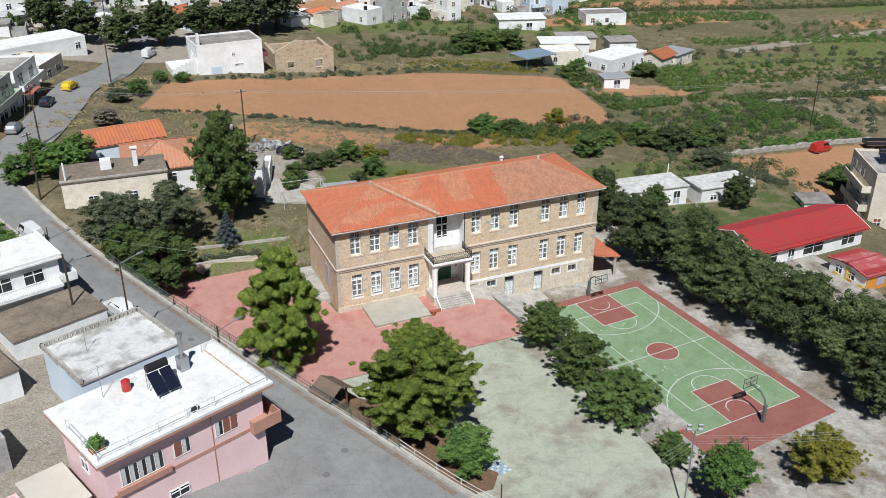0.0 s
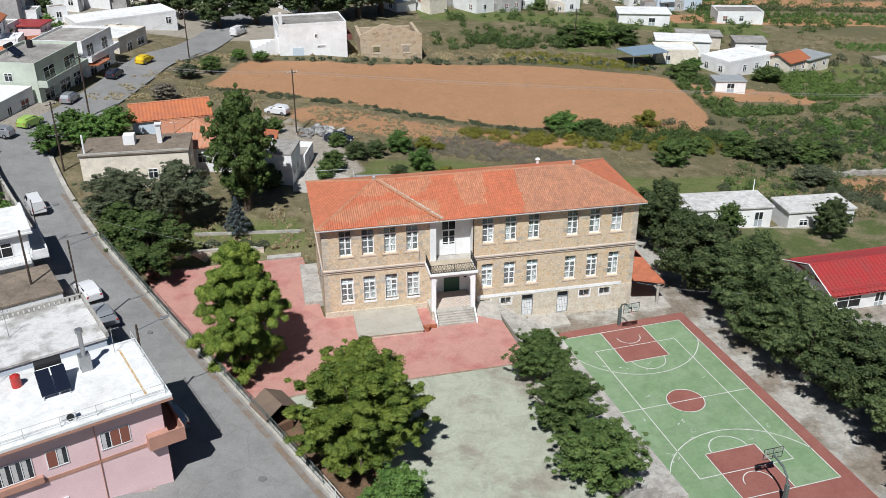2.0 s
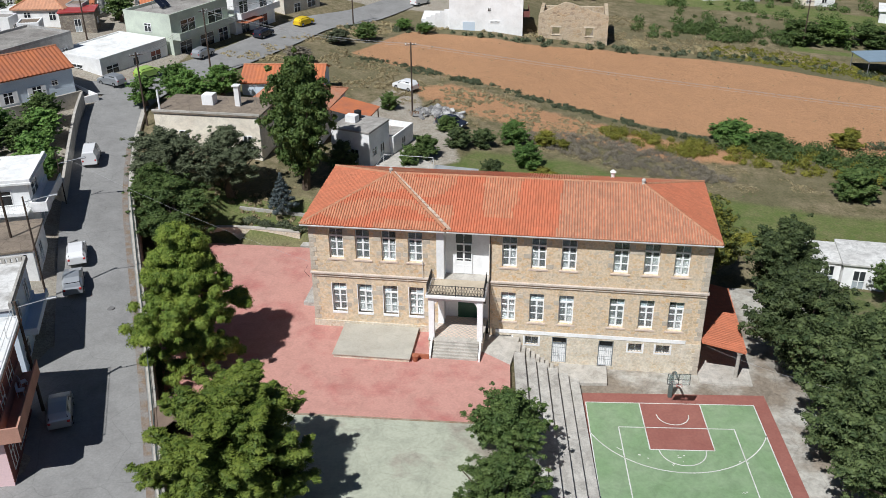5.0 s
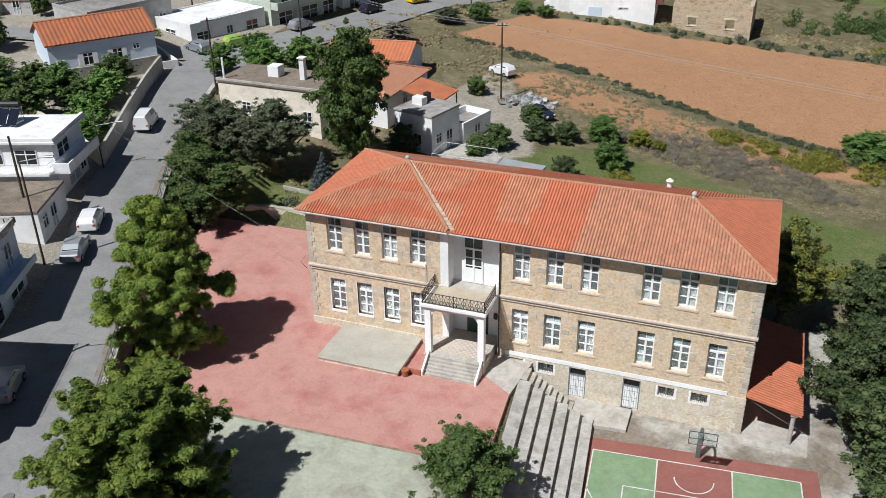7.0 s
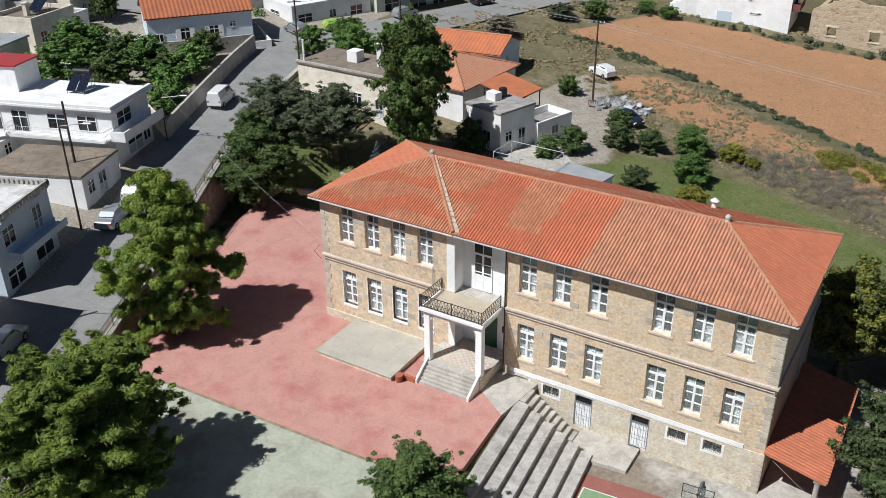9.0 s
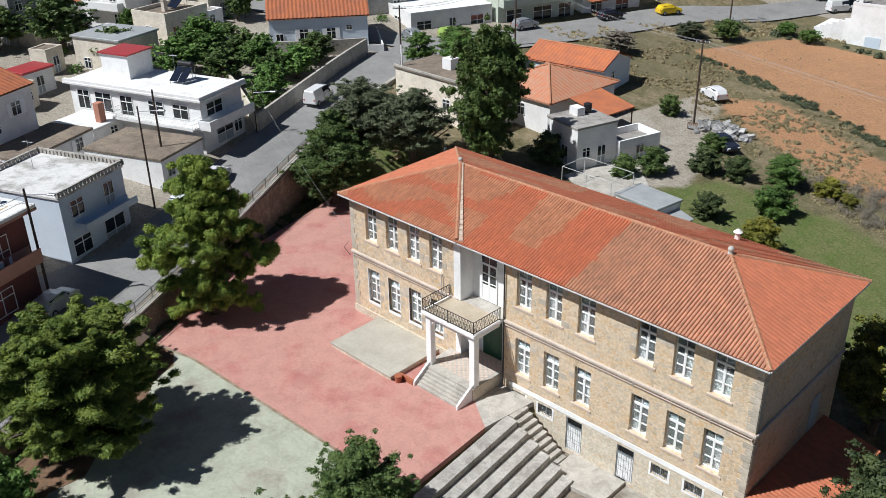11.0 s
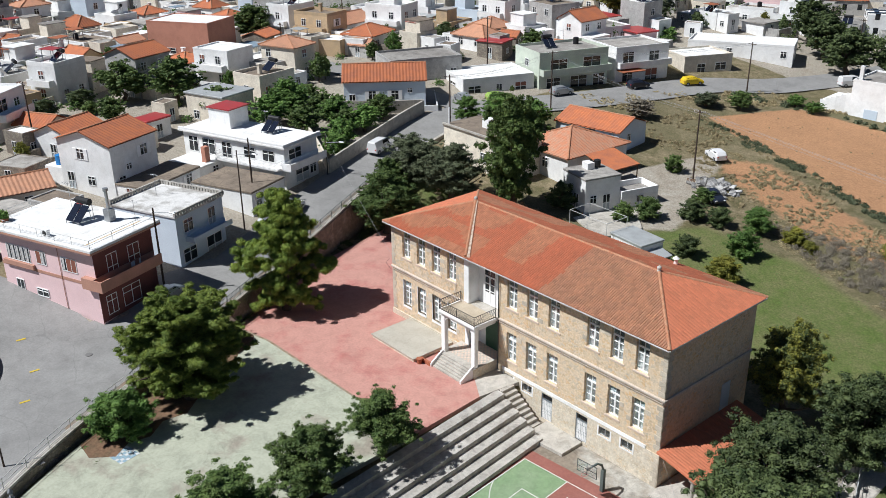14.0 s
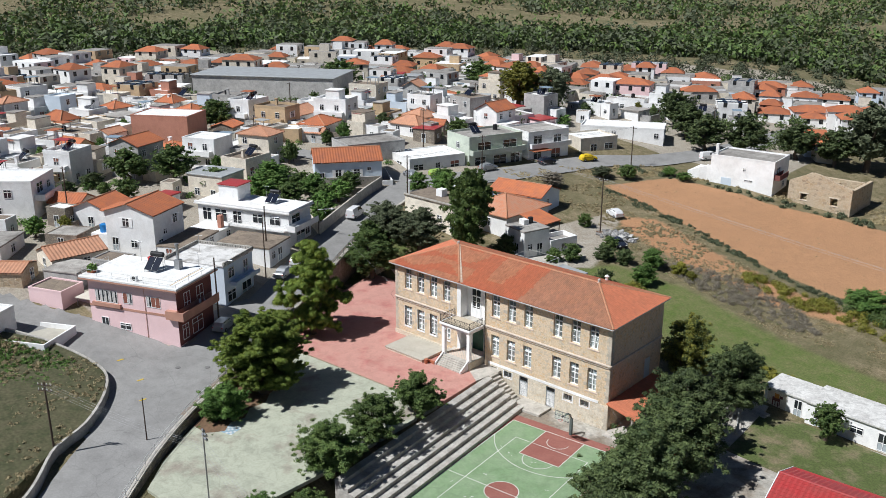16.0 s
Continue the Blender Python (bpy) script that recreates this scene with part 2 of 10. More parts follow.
M = dict(
    plaster_white=mat("white_plaster", (0.87, 0.87, 0.86), (0.76, 0.75, 0.73), amount=0.07, vary=0.07, scale=0.35, stain=0.07),
    plaster_grey=mat("grey_render", (0.47, 0.46, 0.44), (0.36, 0.35, 0.335), amount=0.2, vary=0.12, stain=0.18),
    plaster_cream=mat("cream_plaster", (0.74, 0.68, 0.57), (0.64, 0.57, 0.47), amount=0.14, vary=0.12, stain=0.14),
    plaster_ochre=mat("ochre_plaster", (0.55, 0.40, 0.24), (0.44, 0.33, 0.22), amount=0.2, vary=0.12),
    plaster_pink=mat("pink_paint", (0.83, 0.60, 0.60), (0.76, 0.54, 0.54), amount=0.08, scale=0.3),
    plaster_salmon=mat("salmon_trim_paint", (0.50, 0.27, 0.20), (0.42, 0.23, 0.17), amount=0.1),
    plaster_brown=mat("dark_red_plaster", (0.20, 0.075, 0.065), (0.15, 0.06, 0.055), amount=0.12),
    plaster_blue=mat("pale_blue_paint", (0.64, 0.72, 0.80), (0.56, 0.64, 0.72), amount=0.08, scale=0.3),
    plaster_green=mat("pale_green_paint", (0.55, 0.60, 0.50), (0.45, 0.49, 0.42), amount=0.1),
    terracotta_wall=mat("terracotta_render", (0.50, 0.235, 0.165), (0.43, 0.20, 0.14), amount=0.15),
    concrete=mat("weathered_concrete", (0.47, 0.45, 0.41), (0.36, 0.335, 0.30), amount=0.2, scale=0.5, bump=0.25, stain=0.25),
    concrete_pale=mat("pale_concrete", (0.50, 0.47, 0.42), (0.40, 0.37, 0.32), amount=0.16, scale=0.45, bump=0.2, stain=0.2, crack=0.12, crack_size=2.4),
    roof_grey=mat("grey_roof_screed", (0.38, 0.36, 0.33), (0.24, 0.22, 0.20), amount=0.22, scale=0.3, vary=0.2, stain=0.25),
    roof_white=mat("white_roof_paint", (0.80, 0.80, 0.78), (0.64, 0.62, 0.58), amount=0.08, scale=0.3, lo=0.5, hi=0.75, stain=0.13),
    roof_wash=mat("worn_limewashed_screed", (0.66, 0.65, 0.63), (0.36, 0.345, 0.32), amount=0.12, scale=0.35, lo=0.46, hi=0.60, stain=0.12, crack=0.15, crack_size=2.2),
    roof_brown=mat("brown_stained_screed", (0.26, 0.21, 0.16), (0.18, 0.145, 0.115), amount=0.2, scale=0.4, stain=0.2, crack=0.3, crack_size=1.6),
    tile_new=mat("new_clay_tile", (0.56, 0.185, 0.098), (0.50, 0.175, 0.095), amount=0.14, scale=0.8, fine=14, bump=0.1, island=0.09, rough=0.75),
    tile_old=mat("weathered_clay_tile", (0.505, 0.258, 0.158), (0.40, 0.213, 0.138), amount=0.22, scale=0.9, fine=12, bump=0.1, island=0.13),
    tile_mid=mat("mixed_clay_tile", (0.55, 0.262, 0.152), (0.48, 0.215, 0.125), amount=0.18, scale=0.9, fine=12, bump=0.1, island=0.12),
    tile_house=mat("house_clay_tile", (0.45, 0.15, 0.065), (0.34, 0.125, 0.07), amount=0.2, scale=0.7, fine=10, bump=0.1, island=0.2, vary=0.2),
    mortar=mat("roof_mortar", (0.46, 0.25, 0.15), (0.42, 0.17, 0.09), amount=0.25, scale=2),
    sheet_red=mat("red_sheet_metal", (0.40, 0.045, 0.045), (0.33, 0.06, 0.055), rough=0.42, amount=0.12, bump=0.03, spec=0.5),
    quoin=mat("grey_ashlar", (0.54, 0.475, 0.385), (0.45, 0.395, 0.32), amount=0.2, scale=1.5, vary=0.12, bump=0.3),
    band=mat("string_course_stone", (0.60, 0.52, 0.45), (0.48, 0.41, 0.34), amount=0.2, scale=1.2),
    sill=mat("sill_stone", (0.64, 0.52, 0.43), (0.55, 0.44, 0.36), amount=0.15, scale=2),
    frame_white=mat("white_gloss_paint", (0.86, 0.86, 0.85), rough=0.4, amount=0.04, bump=0.0, spec=0.5),
    shutter=mat("grey_blue_shutter_paint", (0.42, 0.47, 0.50), rough=0.6, amount=0.12),
    shutter_brown=mat("brown_roller_blind", (0.26, 0.10, 0.07), rough=0.6, amount=0.12),
    door_green=mat("dark_green_paint", (0.015, 0.075, 0.04), rough=0.45, amount=0.15, spec=0.5),
    door_grey=mat("grey_painted_steel", (0.55, 0.60, 0.63), rough=0.5, amount=0.1, spec=0.5),
    iron=mat("dark_wrought_iron", (0.025, 0.025, 0.027), rough=0.55, amount=0.2, spec=0.5),
    steel=mat("galvanised_steel", (0.40, 0.41, 0.42), rough=0.45, amount=0.15, metal=0.7),
    steel_white=mat("white_rail_paint", (0.62, 0.62, 0.60), rough=0.5, amount=0.2),
    rail_green=mat("dull_rail_paint", (0.12, 0.15, 0.14), rough=0.6, amount=0.25),
    wood_pole=mat("creosoted_pole_wood", (0.085, 0.06, 0.045), (0.06, 0.045, 0.035), rough=0.9, amount=0.25, fine=20),
    wood=mat("weathered_brown_wood", (0.17, 0.10, 0.06), (0.12, 0.075, 0.05), rough=0.85, amount=0.25, fine=14),
    bark=mat("tree_bark", (0.115, 0.085, 0.062), (0.08, 0.06, 0.045), amount=0.3, fine=14, bump=0.5),
    bark_white=mat("limewashed_bark", (0.52, 0.50, 0.46), (0.36, 0.33, 0.29), amount=0.2, fine=14, bump=0.4),
    asphalt=mat("worn_asphalt", (0.285, 0.280, 0.270), (0.235, 0.230, 0.222), rough=0.92, scale=0.3, fine=6, amount=0.14, bump=0.2, spec=0.2, crack=0.16, crack_size=6.0, stain=0.09),
    asphalt_dark=mat("patched_asphalt", (0.195, 0.19, 0.185), (0.165, 0.16, 0.155), rough=0.92, scale=0.5, fine=20, amount=0.15, bump=0.2, spec=0.2),
    paving=mat("dirty_yard_concrete", (0.42, 0.40, 0.355), (0.245, 0.205, 0.16), rough=0.9, scale=0.25, fine=3.5, amount=0.25, bump=0.2, lo=0.42, hi=0.60, crack=0.16, crack_size=2.6, stain=0.24),
    yard_red=mat("red_painted_concrete", (0.50, 0.265, 0.22), (0.42, 0.16, 0.14), rough=0.85, scale=0.28, fine=5, amount=0.13, bump=0.1, lo=0.5, hi=0.72, stain=0.10),
    yard_green=mat("faded_green_concrete", (0.405, 0.42, 0.33), (0.30, 0.27, 0.22), rough=0.9, scale=0.22, fine=4, amount=0.12, bump=0.1, lo=0.52, hi=0.66, stain=0.17, crack=0.10, crack_size=4.2),
    court_green=mat("green_court_paint", (0.195, 0.295, 0.155), (0.245, 0.33, 0.20), rough=0.8, scale=0.35, fine=5, amount=0.12, bump=0.08, stain=0.12),
    court_red=mat("red_court_paint", (0.26, 0.10, 0.08), (0.30, 0.125, 0.10), rough=0.8, scale=0.4, fine=5, amount=0.14, bump=0.08),
    line=mat("white_line_paint", (0.68, 0.68, 0.64), (0.50, 0.50, 0.46), rough=0.8, scale=1.2, amount=0.15, bump=0),
    line_yellow=mat("yellow_line_paint", (0.62, 0.45, 0.06), rough=0.8, amount=0.2, bump=0),
    cable=mat("grey_cable", (0.36, 0.36, 0.36), rough=0.6, amount=0.1, bump=0),
    shutter_steel=mat("grey_green_steel", (0.20, 0.225, 0.235), rough=0.5, amount=0.12, spec=0.5),
    platform=mat("smooth_pale_screed", (0.46, 0.435, 0.37), (0.40, 0.37, 0.31), amount=0.1, scale=0.5, stain=0.08),
    verge_mortar=mat("broken_verge_mortar", (0.50, 0.42, 0.34), (0.42, 0.27, 0.19), amount=0.3, scale=2.5),
    shed_roof=mat("weathered_pale_sheet", (0.66, 0.65, 0.62), (0.50, 0.485, 0.46), amount=0.15, scale=0.5, stain=0.25),
    tile_worn=mat("worn_house_tile", (0.46, 0.19, 0.105), (0.42, 0.24, 0.16), amount=0.25, scale=1.2, fine=10, island=0.2),
    tank_black=mat("black_tank_plastic", (0.02, 0.02, 0.022), rough=0.5, amount=0.1, bump=0),
    tank_blue=mat("blue_tank_plastic", (0.03, 0.20, 0.50), rough=0.45, amount=0.1, bump=0),
    solar=mat("solar_panel_glass", (0.012, 0.016, 0.03), rough=0.12, amount=0.1, bump=0, spec=0.6),
    rubber=mat("tyre_rubber", (0.018, 0.018, 0.018), rough=0.85, amount=0.1),
    car_white=mat("white_car_paint", (0.74, 0.74, 0.74), rough=0.22, amount=0.03, bump=0, spec=0.6),
    car_silver=mat("silver_car_paint", (0.42, 0.44, 0.46), rough=0.28, amount=0.04, bump=0, metal=0.5, spec=0.6),
    car_dark=mat("dark_blue_car_paint", (0.02, 0.025, 0.04), rough=0.22, amount=0.05, bump=0, spec=0.6),
    car_yellow=mat("yellow_car_paint", (0.75, 0.52, 0.02), rough=0.25, amount=0.04, bump=0, spec=0.6),
    car_green=mat("lime_car_paint", (0.32, 0.48, 0.10), rough=0.25, amount=0.04, bump=0, spec=0.6),
    car_red=mat("red_car_paint", (0.45, 0.03, 0.025), rough=0.3, amount=0.06, bump=0, spec=0.6),
    car_glass=mat("tinted_car_glass", (0.012, 0.014, 0.016), rough=0.06, amount=0.05, bump=0, spec=0.7),
    pane_dark=mat("house_window_glass", (0.03, 0.035, 0.04), rough=0.08, amount=0.3, scale=3, bump=0, spec=0.6, vary=0.5),
    curtain=mat("pale_curtain_cloth", (0.60, 0.59, 0.58), amount=0.15, fine=6),
    # the dimness of the closed rooms is put into this grey
    room_shade=mat("shade_toned_interior", (0.22, 0.21, 0.19), amount=0.1),
    sheet_grey=mat("grey_corrugated_sheet", (0.44, 0.46, 0.46), (0.36, 0.37, 0.37), rough=0.5, amount=0.12, metal=0.2),
    sheet_bluegrey=mat("blue_grey_sheet", (0.25, 0.33, 0.40), rough=0.5, amount=0.12, metal=0.1),
    awning=mat("canvas_awning", (0.60, 0.56, 0.48), amount=0.08),
    orange=mat("orange_panel_paint", (0.66, 0.27, 0.05), amount=0.08, rough=0.6),
    yellow=mat("yellow_panel_paint", (0.72, 0.50, 0.06), amount=0.08, rough=0.6),
    lilac=mat("lilac_panel_paint", (0.40, 0.40, 0.52), amount=0.08, rough=0.6),
    pot=mat("clay_pot", (0.38, 0.13, 0.07), amount=0.2),
    rubbish=mat("mixed_scrap", (0.40, 0.39, 0.37), (0.12, 0.12, 0.13), scale=1.5, amount=0.4, island=0.5),
    stone_dry=rubble("dry_stone_wall", [(0.30, 0.27, 0.23), (0.40, 0.36, 0.30), (0.24, 0.21, 0.18), (0.44, 0.38, 0.29)], (0.20, 0.17, 0.14), 2.6),
    stone_school=rubble("ochre_rubble_masonry", [(0.60, 0.42, 0.225), (0.66, 0.49, 0.30), (0.44, 0.325, 0.20), (0.63, 0.395, 0.18), (0.46, 0.40, 0.32), (0.67, 0.54, 0.385)], (0.66, 0.535, 0.39), 2.7, bump=0.3),
    stone_base=rubble("pale_rubble_plinth", [(0.58, 0.49, 0.345), (0.62, 0.54, 0.41), (0.50, 0.40, 0.27), (0.60, 0.45, 0.27)], (0.66, 0.60, 0.50), 3.0, bump=0.4),
    stone_ruin=rubble("honey_rubble_masonry", [(0.44, 0.29, 0.16), (0.52, 0.40, 0.27), (0.28, 0.19, 0.12), (0.50, 0.36, 0.23)], (0.52, 0.43, 0.31), 1.5, bump=0.8),
    glass=glassy("window_glass", (0.75, 0.80, 0.80)),
    pine=leafy("pine_needles", (0.088, 0.145, 0.020), (0.250, 0.310, 0.050)),
    mulberry=leafy("broad_green_leaves", (0.050, 0.092, 0.022), (0.135, 0.190, 0.052)),
    carob=leafy("dark_evergreen_leaves", (0.038, 0.062, 0.021), (0.122, 0.158, 0.056)),
    bright=leafy("bright_green_leaves", (0.068, 0.143, 0.030), (0.165, 0.270, 0.060)),
    tallgreen=leafy("deep_green_leaves", (0.058, 0.105, 0.022), (0.150, 0.215, 0.052)),
    turning=leafy("turning_leaves", (0.040, 0.062, 0.020), (0.240, 0.230, 0.035)),
    olive=leafy("grey_green_olive_leaves", (0.058, 0.074, 0.038), (0.135, 0.155, 0.085)),
    spruce=leafy("blue_grey_needles", (0.07, 0.095, 0.10), (0.13, 0.16, 0.16)),
    yellowleaf=leafy("yellowing_leaves", (0.12, 0.13, 0.020), (0.26, 0.24, 0.035)),
    greydead=leafy("dry_grey_scrub", (0.17, 0.15, 0.115), (0.28, 0.245, 0.185)),
    straw=leafy("dry_straw_grass", (0.26, 0.21, 0.115), (0.42, 0.35, 0.20)),
)

# ---------------------------------------------------------------- mesh helpers
def part(name, bm, material, parent=None, label=""):
    """Links a bmesh as one mesh object, under a thing or a part where one is given."""
    me = bpy.data.meshes.new(name)
    bm.to_mesh(me)
    bm.free()
    for m in material if isinstance(material, (list, tuple)) else [material]:
        me.materials.append(m)
    ob = new(name, me)
    if parent is not None:
        ob.parent = parent
    if label:
        ob["label"] = label
    return ob


def share(name, mesh, parent, m=None, label=""):
    """One more object on a mesh that is already built."""
    ob = new(name, mesh)
    if parent is not None:
        ob.parent = parent
    if m is not None:
        ob.matrix_basis = m
    if label:
        ob["label"] = label
    return ob


def raw(name, verts, faces, material, parent=None, label="", mats=None, smooth=False):
    me = bpy.data.meshes.new(name)
    me.from_pydata(verts, [], faces)
    for m in material if isinstance(material, (list, tuple)) else [material]:
        me.materials.append(m)
    if mats is not None:
        me.polygons.foreach_set("material_index", np.asarray(mats, dtype=np.int32))
    if smooth:
        me.polygons.foreach_set("use_smooth", np.ones(len(me.polygons), dtype=bool))
    me.update()
    ob = new(name, me)
    if parent is not None:
        ob.parent = parent
    if label:
        ob["label"] = label
    return ob


def thing(name, m, label, category, group="", kind=""):
    ob = new(name)
    ob.empty_display_size = 0.3
    ob.matrix_basis = m
    return tagged(ob, label, category, group, kind)


def box(bm, x0, x1, y0, y1, z0, z1, mi=0):
    v = [bm.verts.new(p) for p in ((x0, y0, z0), (x1, y0, z0), (x1, y1, z0), (x0, y1, z0), (x0, y0, z1), (x1, y0, z1), (x1, y1, z1), (x0, y1, z1))]
    for f in ((0, 3, 2, 1), (4, 5, 6, 7), (0, 1, 5, 4), (1, 2, 6, 5), (2, 3, 7, 6), (3, 0, 4, 7)):
        bm.faces.new([v[i] for i in f]).material_index = mi
    return v


def bevelled(bm, w=0.02):
    bmesh.ops.bevel(bm, geom=list(bm.edges), offset=w, segments=1, affect="EDGES")
    return bm


def boxm(x0, x1, y0, y1, z0, z1, bevel=0.0):
    bm = bmesh.new()
    box(bm, x0, x1, y0, y1, z0, z1)
    return bevelled(bm, bevel) if bevel else bm


def prism(bm, poly, z0, z1, mi=0):
    """Upright prism over a polygon given anticlockwise; z0 and z1 may be functions of x and y."""
    f0 = z0 if callable(z0) else (lambda x, y: z0)
    f1 = z1 if callable(z1) else (lambda x, y: z1)
    a = [bm.verts.new((x, y, f0(x, y))) for x, y in poly]
    b = [bm.verts.new((x, y, f1(x, y))) for x, y in poly]
    bm.faces.new(b).material_index = mi
    bm.faces.new(a[::-1]).material_index = mi
    n = len(poly)
    for i in range(n):
        bm.faces.new((a[i], a[(i + 1) % n], b[(i + 1) % n], b[i])).material_index = mi


def tube(bm, p, q, r0, r1=None, n=8, caps=True, mi=0):
    p, q = Vector(p), Vector(q)
    r1 = r0 if r1 is None else r1
    d = (q - p).normalized()
    u = d.cross(Vector((0, 0, 1)) if abs(d.z) < 0.95 else Vector((1, 0, 0))).normalized()
    w = d.cross(u)
    ring = lambda c, r: [bm.verts.new(c + (u * math.cos(2 * math.pi * i / n) + w * math.sin(2 * math.pi * i / n)) * r) for i in range(n)]
    a, b = ring(p, r0), ring(q, r1)
    for i in range(n):
        bm.faces.new((a[i], b[i], b[(i + 1) % n], a[(i + 1) % n])).material_index = mi
    if caps:
        bm.faces.new(a).material_index = mi
        bm.faces.new(b[::-1]).material_index = mi


def tubem(*pts, r=0.03, n=6):
    """One connected round bar swept along the points."""
    bm = bmesh.new()
    P = [Vector(p) for p in pts]
    rings = []
    for i, c in enumerate(P):
        d = (P[min(i + 1, len(P) - 1)] - P[max(i - 1, 0)]).normalized()
        u = d.cross(Vector((0, 0, 1)) if abs(d.z) < 0.95 else Vector((1, 0, 0))).normalized()
        w = d.cross(u)
        rings.append([bm.verts.new(c + (u * math.cos(2 * math.pi * k / n) + w * math.sin(2 * math.pi * k / n)) * r) for k in range(n)])
    for a, b in zip(rings, rings[1:]):
        for k in range(n):
            bm.faces.new((a[k], b[k], b[(k + 1) % n], a[(k + 1) % n]))
    bm.faces.new(rings[0])
    bm.faces.new(rings[-1][::-1])
    return bm


def wall_open(bm, length, z0, z1, thick, openings, mi=0):
    """A wall along x from 0 to length, outer face at y=0, inner at y=thick, with openings (x0, x1, z0, z1) through it."""
    xs = sorted({0, length, *[round(o[0], 4) for o in openings], *[round(o[1], 4) for o in openings]})
    zs = sorted({z0, z1, *[round(o[2], 4) for o in openings], *[round(o[3], 4) for o in openings]})
    hole = lambda x, z: any(o[0] - 1e-6 < x < o[1] + 1e-6 and o[2] - 1e-6 < z < o[3] + 1e-6 for o in openings)
    solid = [[not hole((xs[i] + xs[i + 1]) / 2, (zs[k] + zs[k + 1]) / 2) for k in range(len(zs) - 1)] for i in range(len(xs) - 1)]
    cache = {}
    def v(i, k, y):
        if (i, k, y) not in cache:
            cache[i, k, y] = bm.verts.new((xs[i], y, zs[k]))
        return cache[i, k, y]
    ok = lambda i, k: 0 <= i < len(xs) - 1 and 0 <= k < len(zs) - 1 and solid[i][k]
    for i in range(len(xs) - 1):
        for k in range(len(zs) - 1):
            if not solid[i][k]:
                continue
            quads = [((i, k, 0), (i + 1, k, 0), (i + 1, k + 1, 0), (i, k + 1, 0)), ((i, k, thick), (i, k + 1, thick), (i + 1, k + 1, thick), (i + 1, k, thick))]
            if not ok(i - 1, k):
                quads.append(((i, k, 0), (i, k + 1, 0), (i, k + 1, thick), (i, k, thick)))
            if not ok(i + 1, k):
                quads.append(((i + 1, k, 0), (i + 1, k, thick), (i + 1, k + 1, thick), (i + 1, k + 1, 0)))
            if not ok(i, k - 1):
                quads.append(((i, k, 0), (i, k, thick), (i + 1, k, thick), (i + 1, k, 0)))
            if not ok(i, k + 1):
                quads.append(((i, k + 1, 0), (i + 1, k + 1, 0), (i + 1, k + 1, thick), (i, k + 1, thick)))
            for q in quads:
                bm.faces.new([v(*c) for c in q]).material_index = mi


def inside(poly, x, y):
    c = False
    for (x0, y0), (x1, y1) in zip(poly, poly[1:] + poly[:1]):
        if (y0 > y) != (y1 > y) and x < (x1 - x0) * (y - y0) / (y1 - y0) + x0:
            c = not c
    return c


def seg_dist(line, x, y):
    best = 1e9
    for (x0, y0), (x1, y1) in zip(line, line[1:]):
        dx, dy = x1 - x0, y1 - y0
        t = max(0, min(1, ((x - x0) * dx + (y - y0) * dy) / (dx * dx + dy * dy)))
        best = min(best, math.hypot(x - x0 - t * dx, y - y0 - t * dy))
    return best


def sampled(line, step):
    """Points along a polyline at about even steps, smoothed."""
    pts = [Vector(p) for p in line]
    out = []
    for i in range(len(pts) - 1):
        p0, p1, p2, p3 = pts[max(i - 1, 0)], pts[i], pts[i + 1], pts[min(i + 2, len(pts) - 1)]
        n = max(1, int((p2 - p1).length / step))
        for k in range(n):
            t = k / n
            out.append(0.5 * ((2 * p1) + (p2 - p0) * t + (2 * p0 - 5 * p1 + 4 * p2 - p3) * t * t + (3 * p1 - p0 - 3 * p2 + p3) * t ** 3))
    out.append(pts[-1])
    return out
# ---------------------------------------------------------------- terrain
HX = [-1500, -300, -60, -40, -28, -14, 0, 8, 20, 40, 60, 100, 200, 1500]
HZ = [60, 16, 8.5, 6.3, 4.8, 2.6, 1.6, 1.2, -0.5, -2.6, -3.5, -6.5, -9, -20]
WALL = [(14, -54), (9, -46.5), (4.5, -40.5), (0.5, -34), (-2.6, -27.5), (-9, -14.5), (-16.6, 0.5), (-23.6, 14.5), (-28.8, 27), (-32.5, 38)]
STREETS = [
    ([(-3.6, -33), (-5.8, -28.5), (-12.3, -15.8), (-19.9, -0.8), (-26.6, 13), (-31.8, 25.7), (-35.6, 37), (-35.5, 48), (-31, 60), (-26.5, 76), (-23, 89), (-15.5, 102), (-9, 125), (-6, 160)], 7.0),
    ([(-3.6, -31), (-12, -30.4), (-20, -31.8), (-30, -36.5), (-45, -43), (-80, -58)], 8.4),
    ([(-6, -29), (-3, -36), (1, -43), (7, -51), (16, -64), (30, -84)], 8.2),
    ([(-35.5, 46), (-43, 43), (-58, 40), (-75, 38)], 5.0),
]
ISLAND = [(-24, -38), (-18, -36.4), (-13, -36.2), (-8.6, -38.8), (-4.6, -43.2), (-2.6, -47.5), (4, -58), (-14, -74), (-50, -62), (-34, -44)]
YARD_UP = [(8.5, -44), (18.8, -44), (18.2, -1.0), (17, 0.5), (12, 12), (0, 15.6), (-6, 15.9), (-13, 16.4), (-22.0, 14.4), (-16.0, 0.5), (-8.4, -14.3), (-2.0, -27.2), (1.1, -33.8), (5.0, -40.2)]
YARD_LOW = [(19.6, -52), (66, -52), (80, -20), (84, 6), (62, 16), (43, 19), (37, 16), (35.5, 9.5), (20, 9.5), (18.6, -1.0)]


def smooth(a, b, x):
    t = max(0.0, min(1.0, (x - a) / (b - a)))
    return t * t * (3 - 2 * t)


def base_height(x, y):
    """The lie of the land: falling to the east, rising a little to the north."""
    return float(np.interp(x, HX, HZ)) + 0.02 * max(-60, min(120, y))


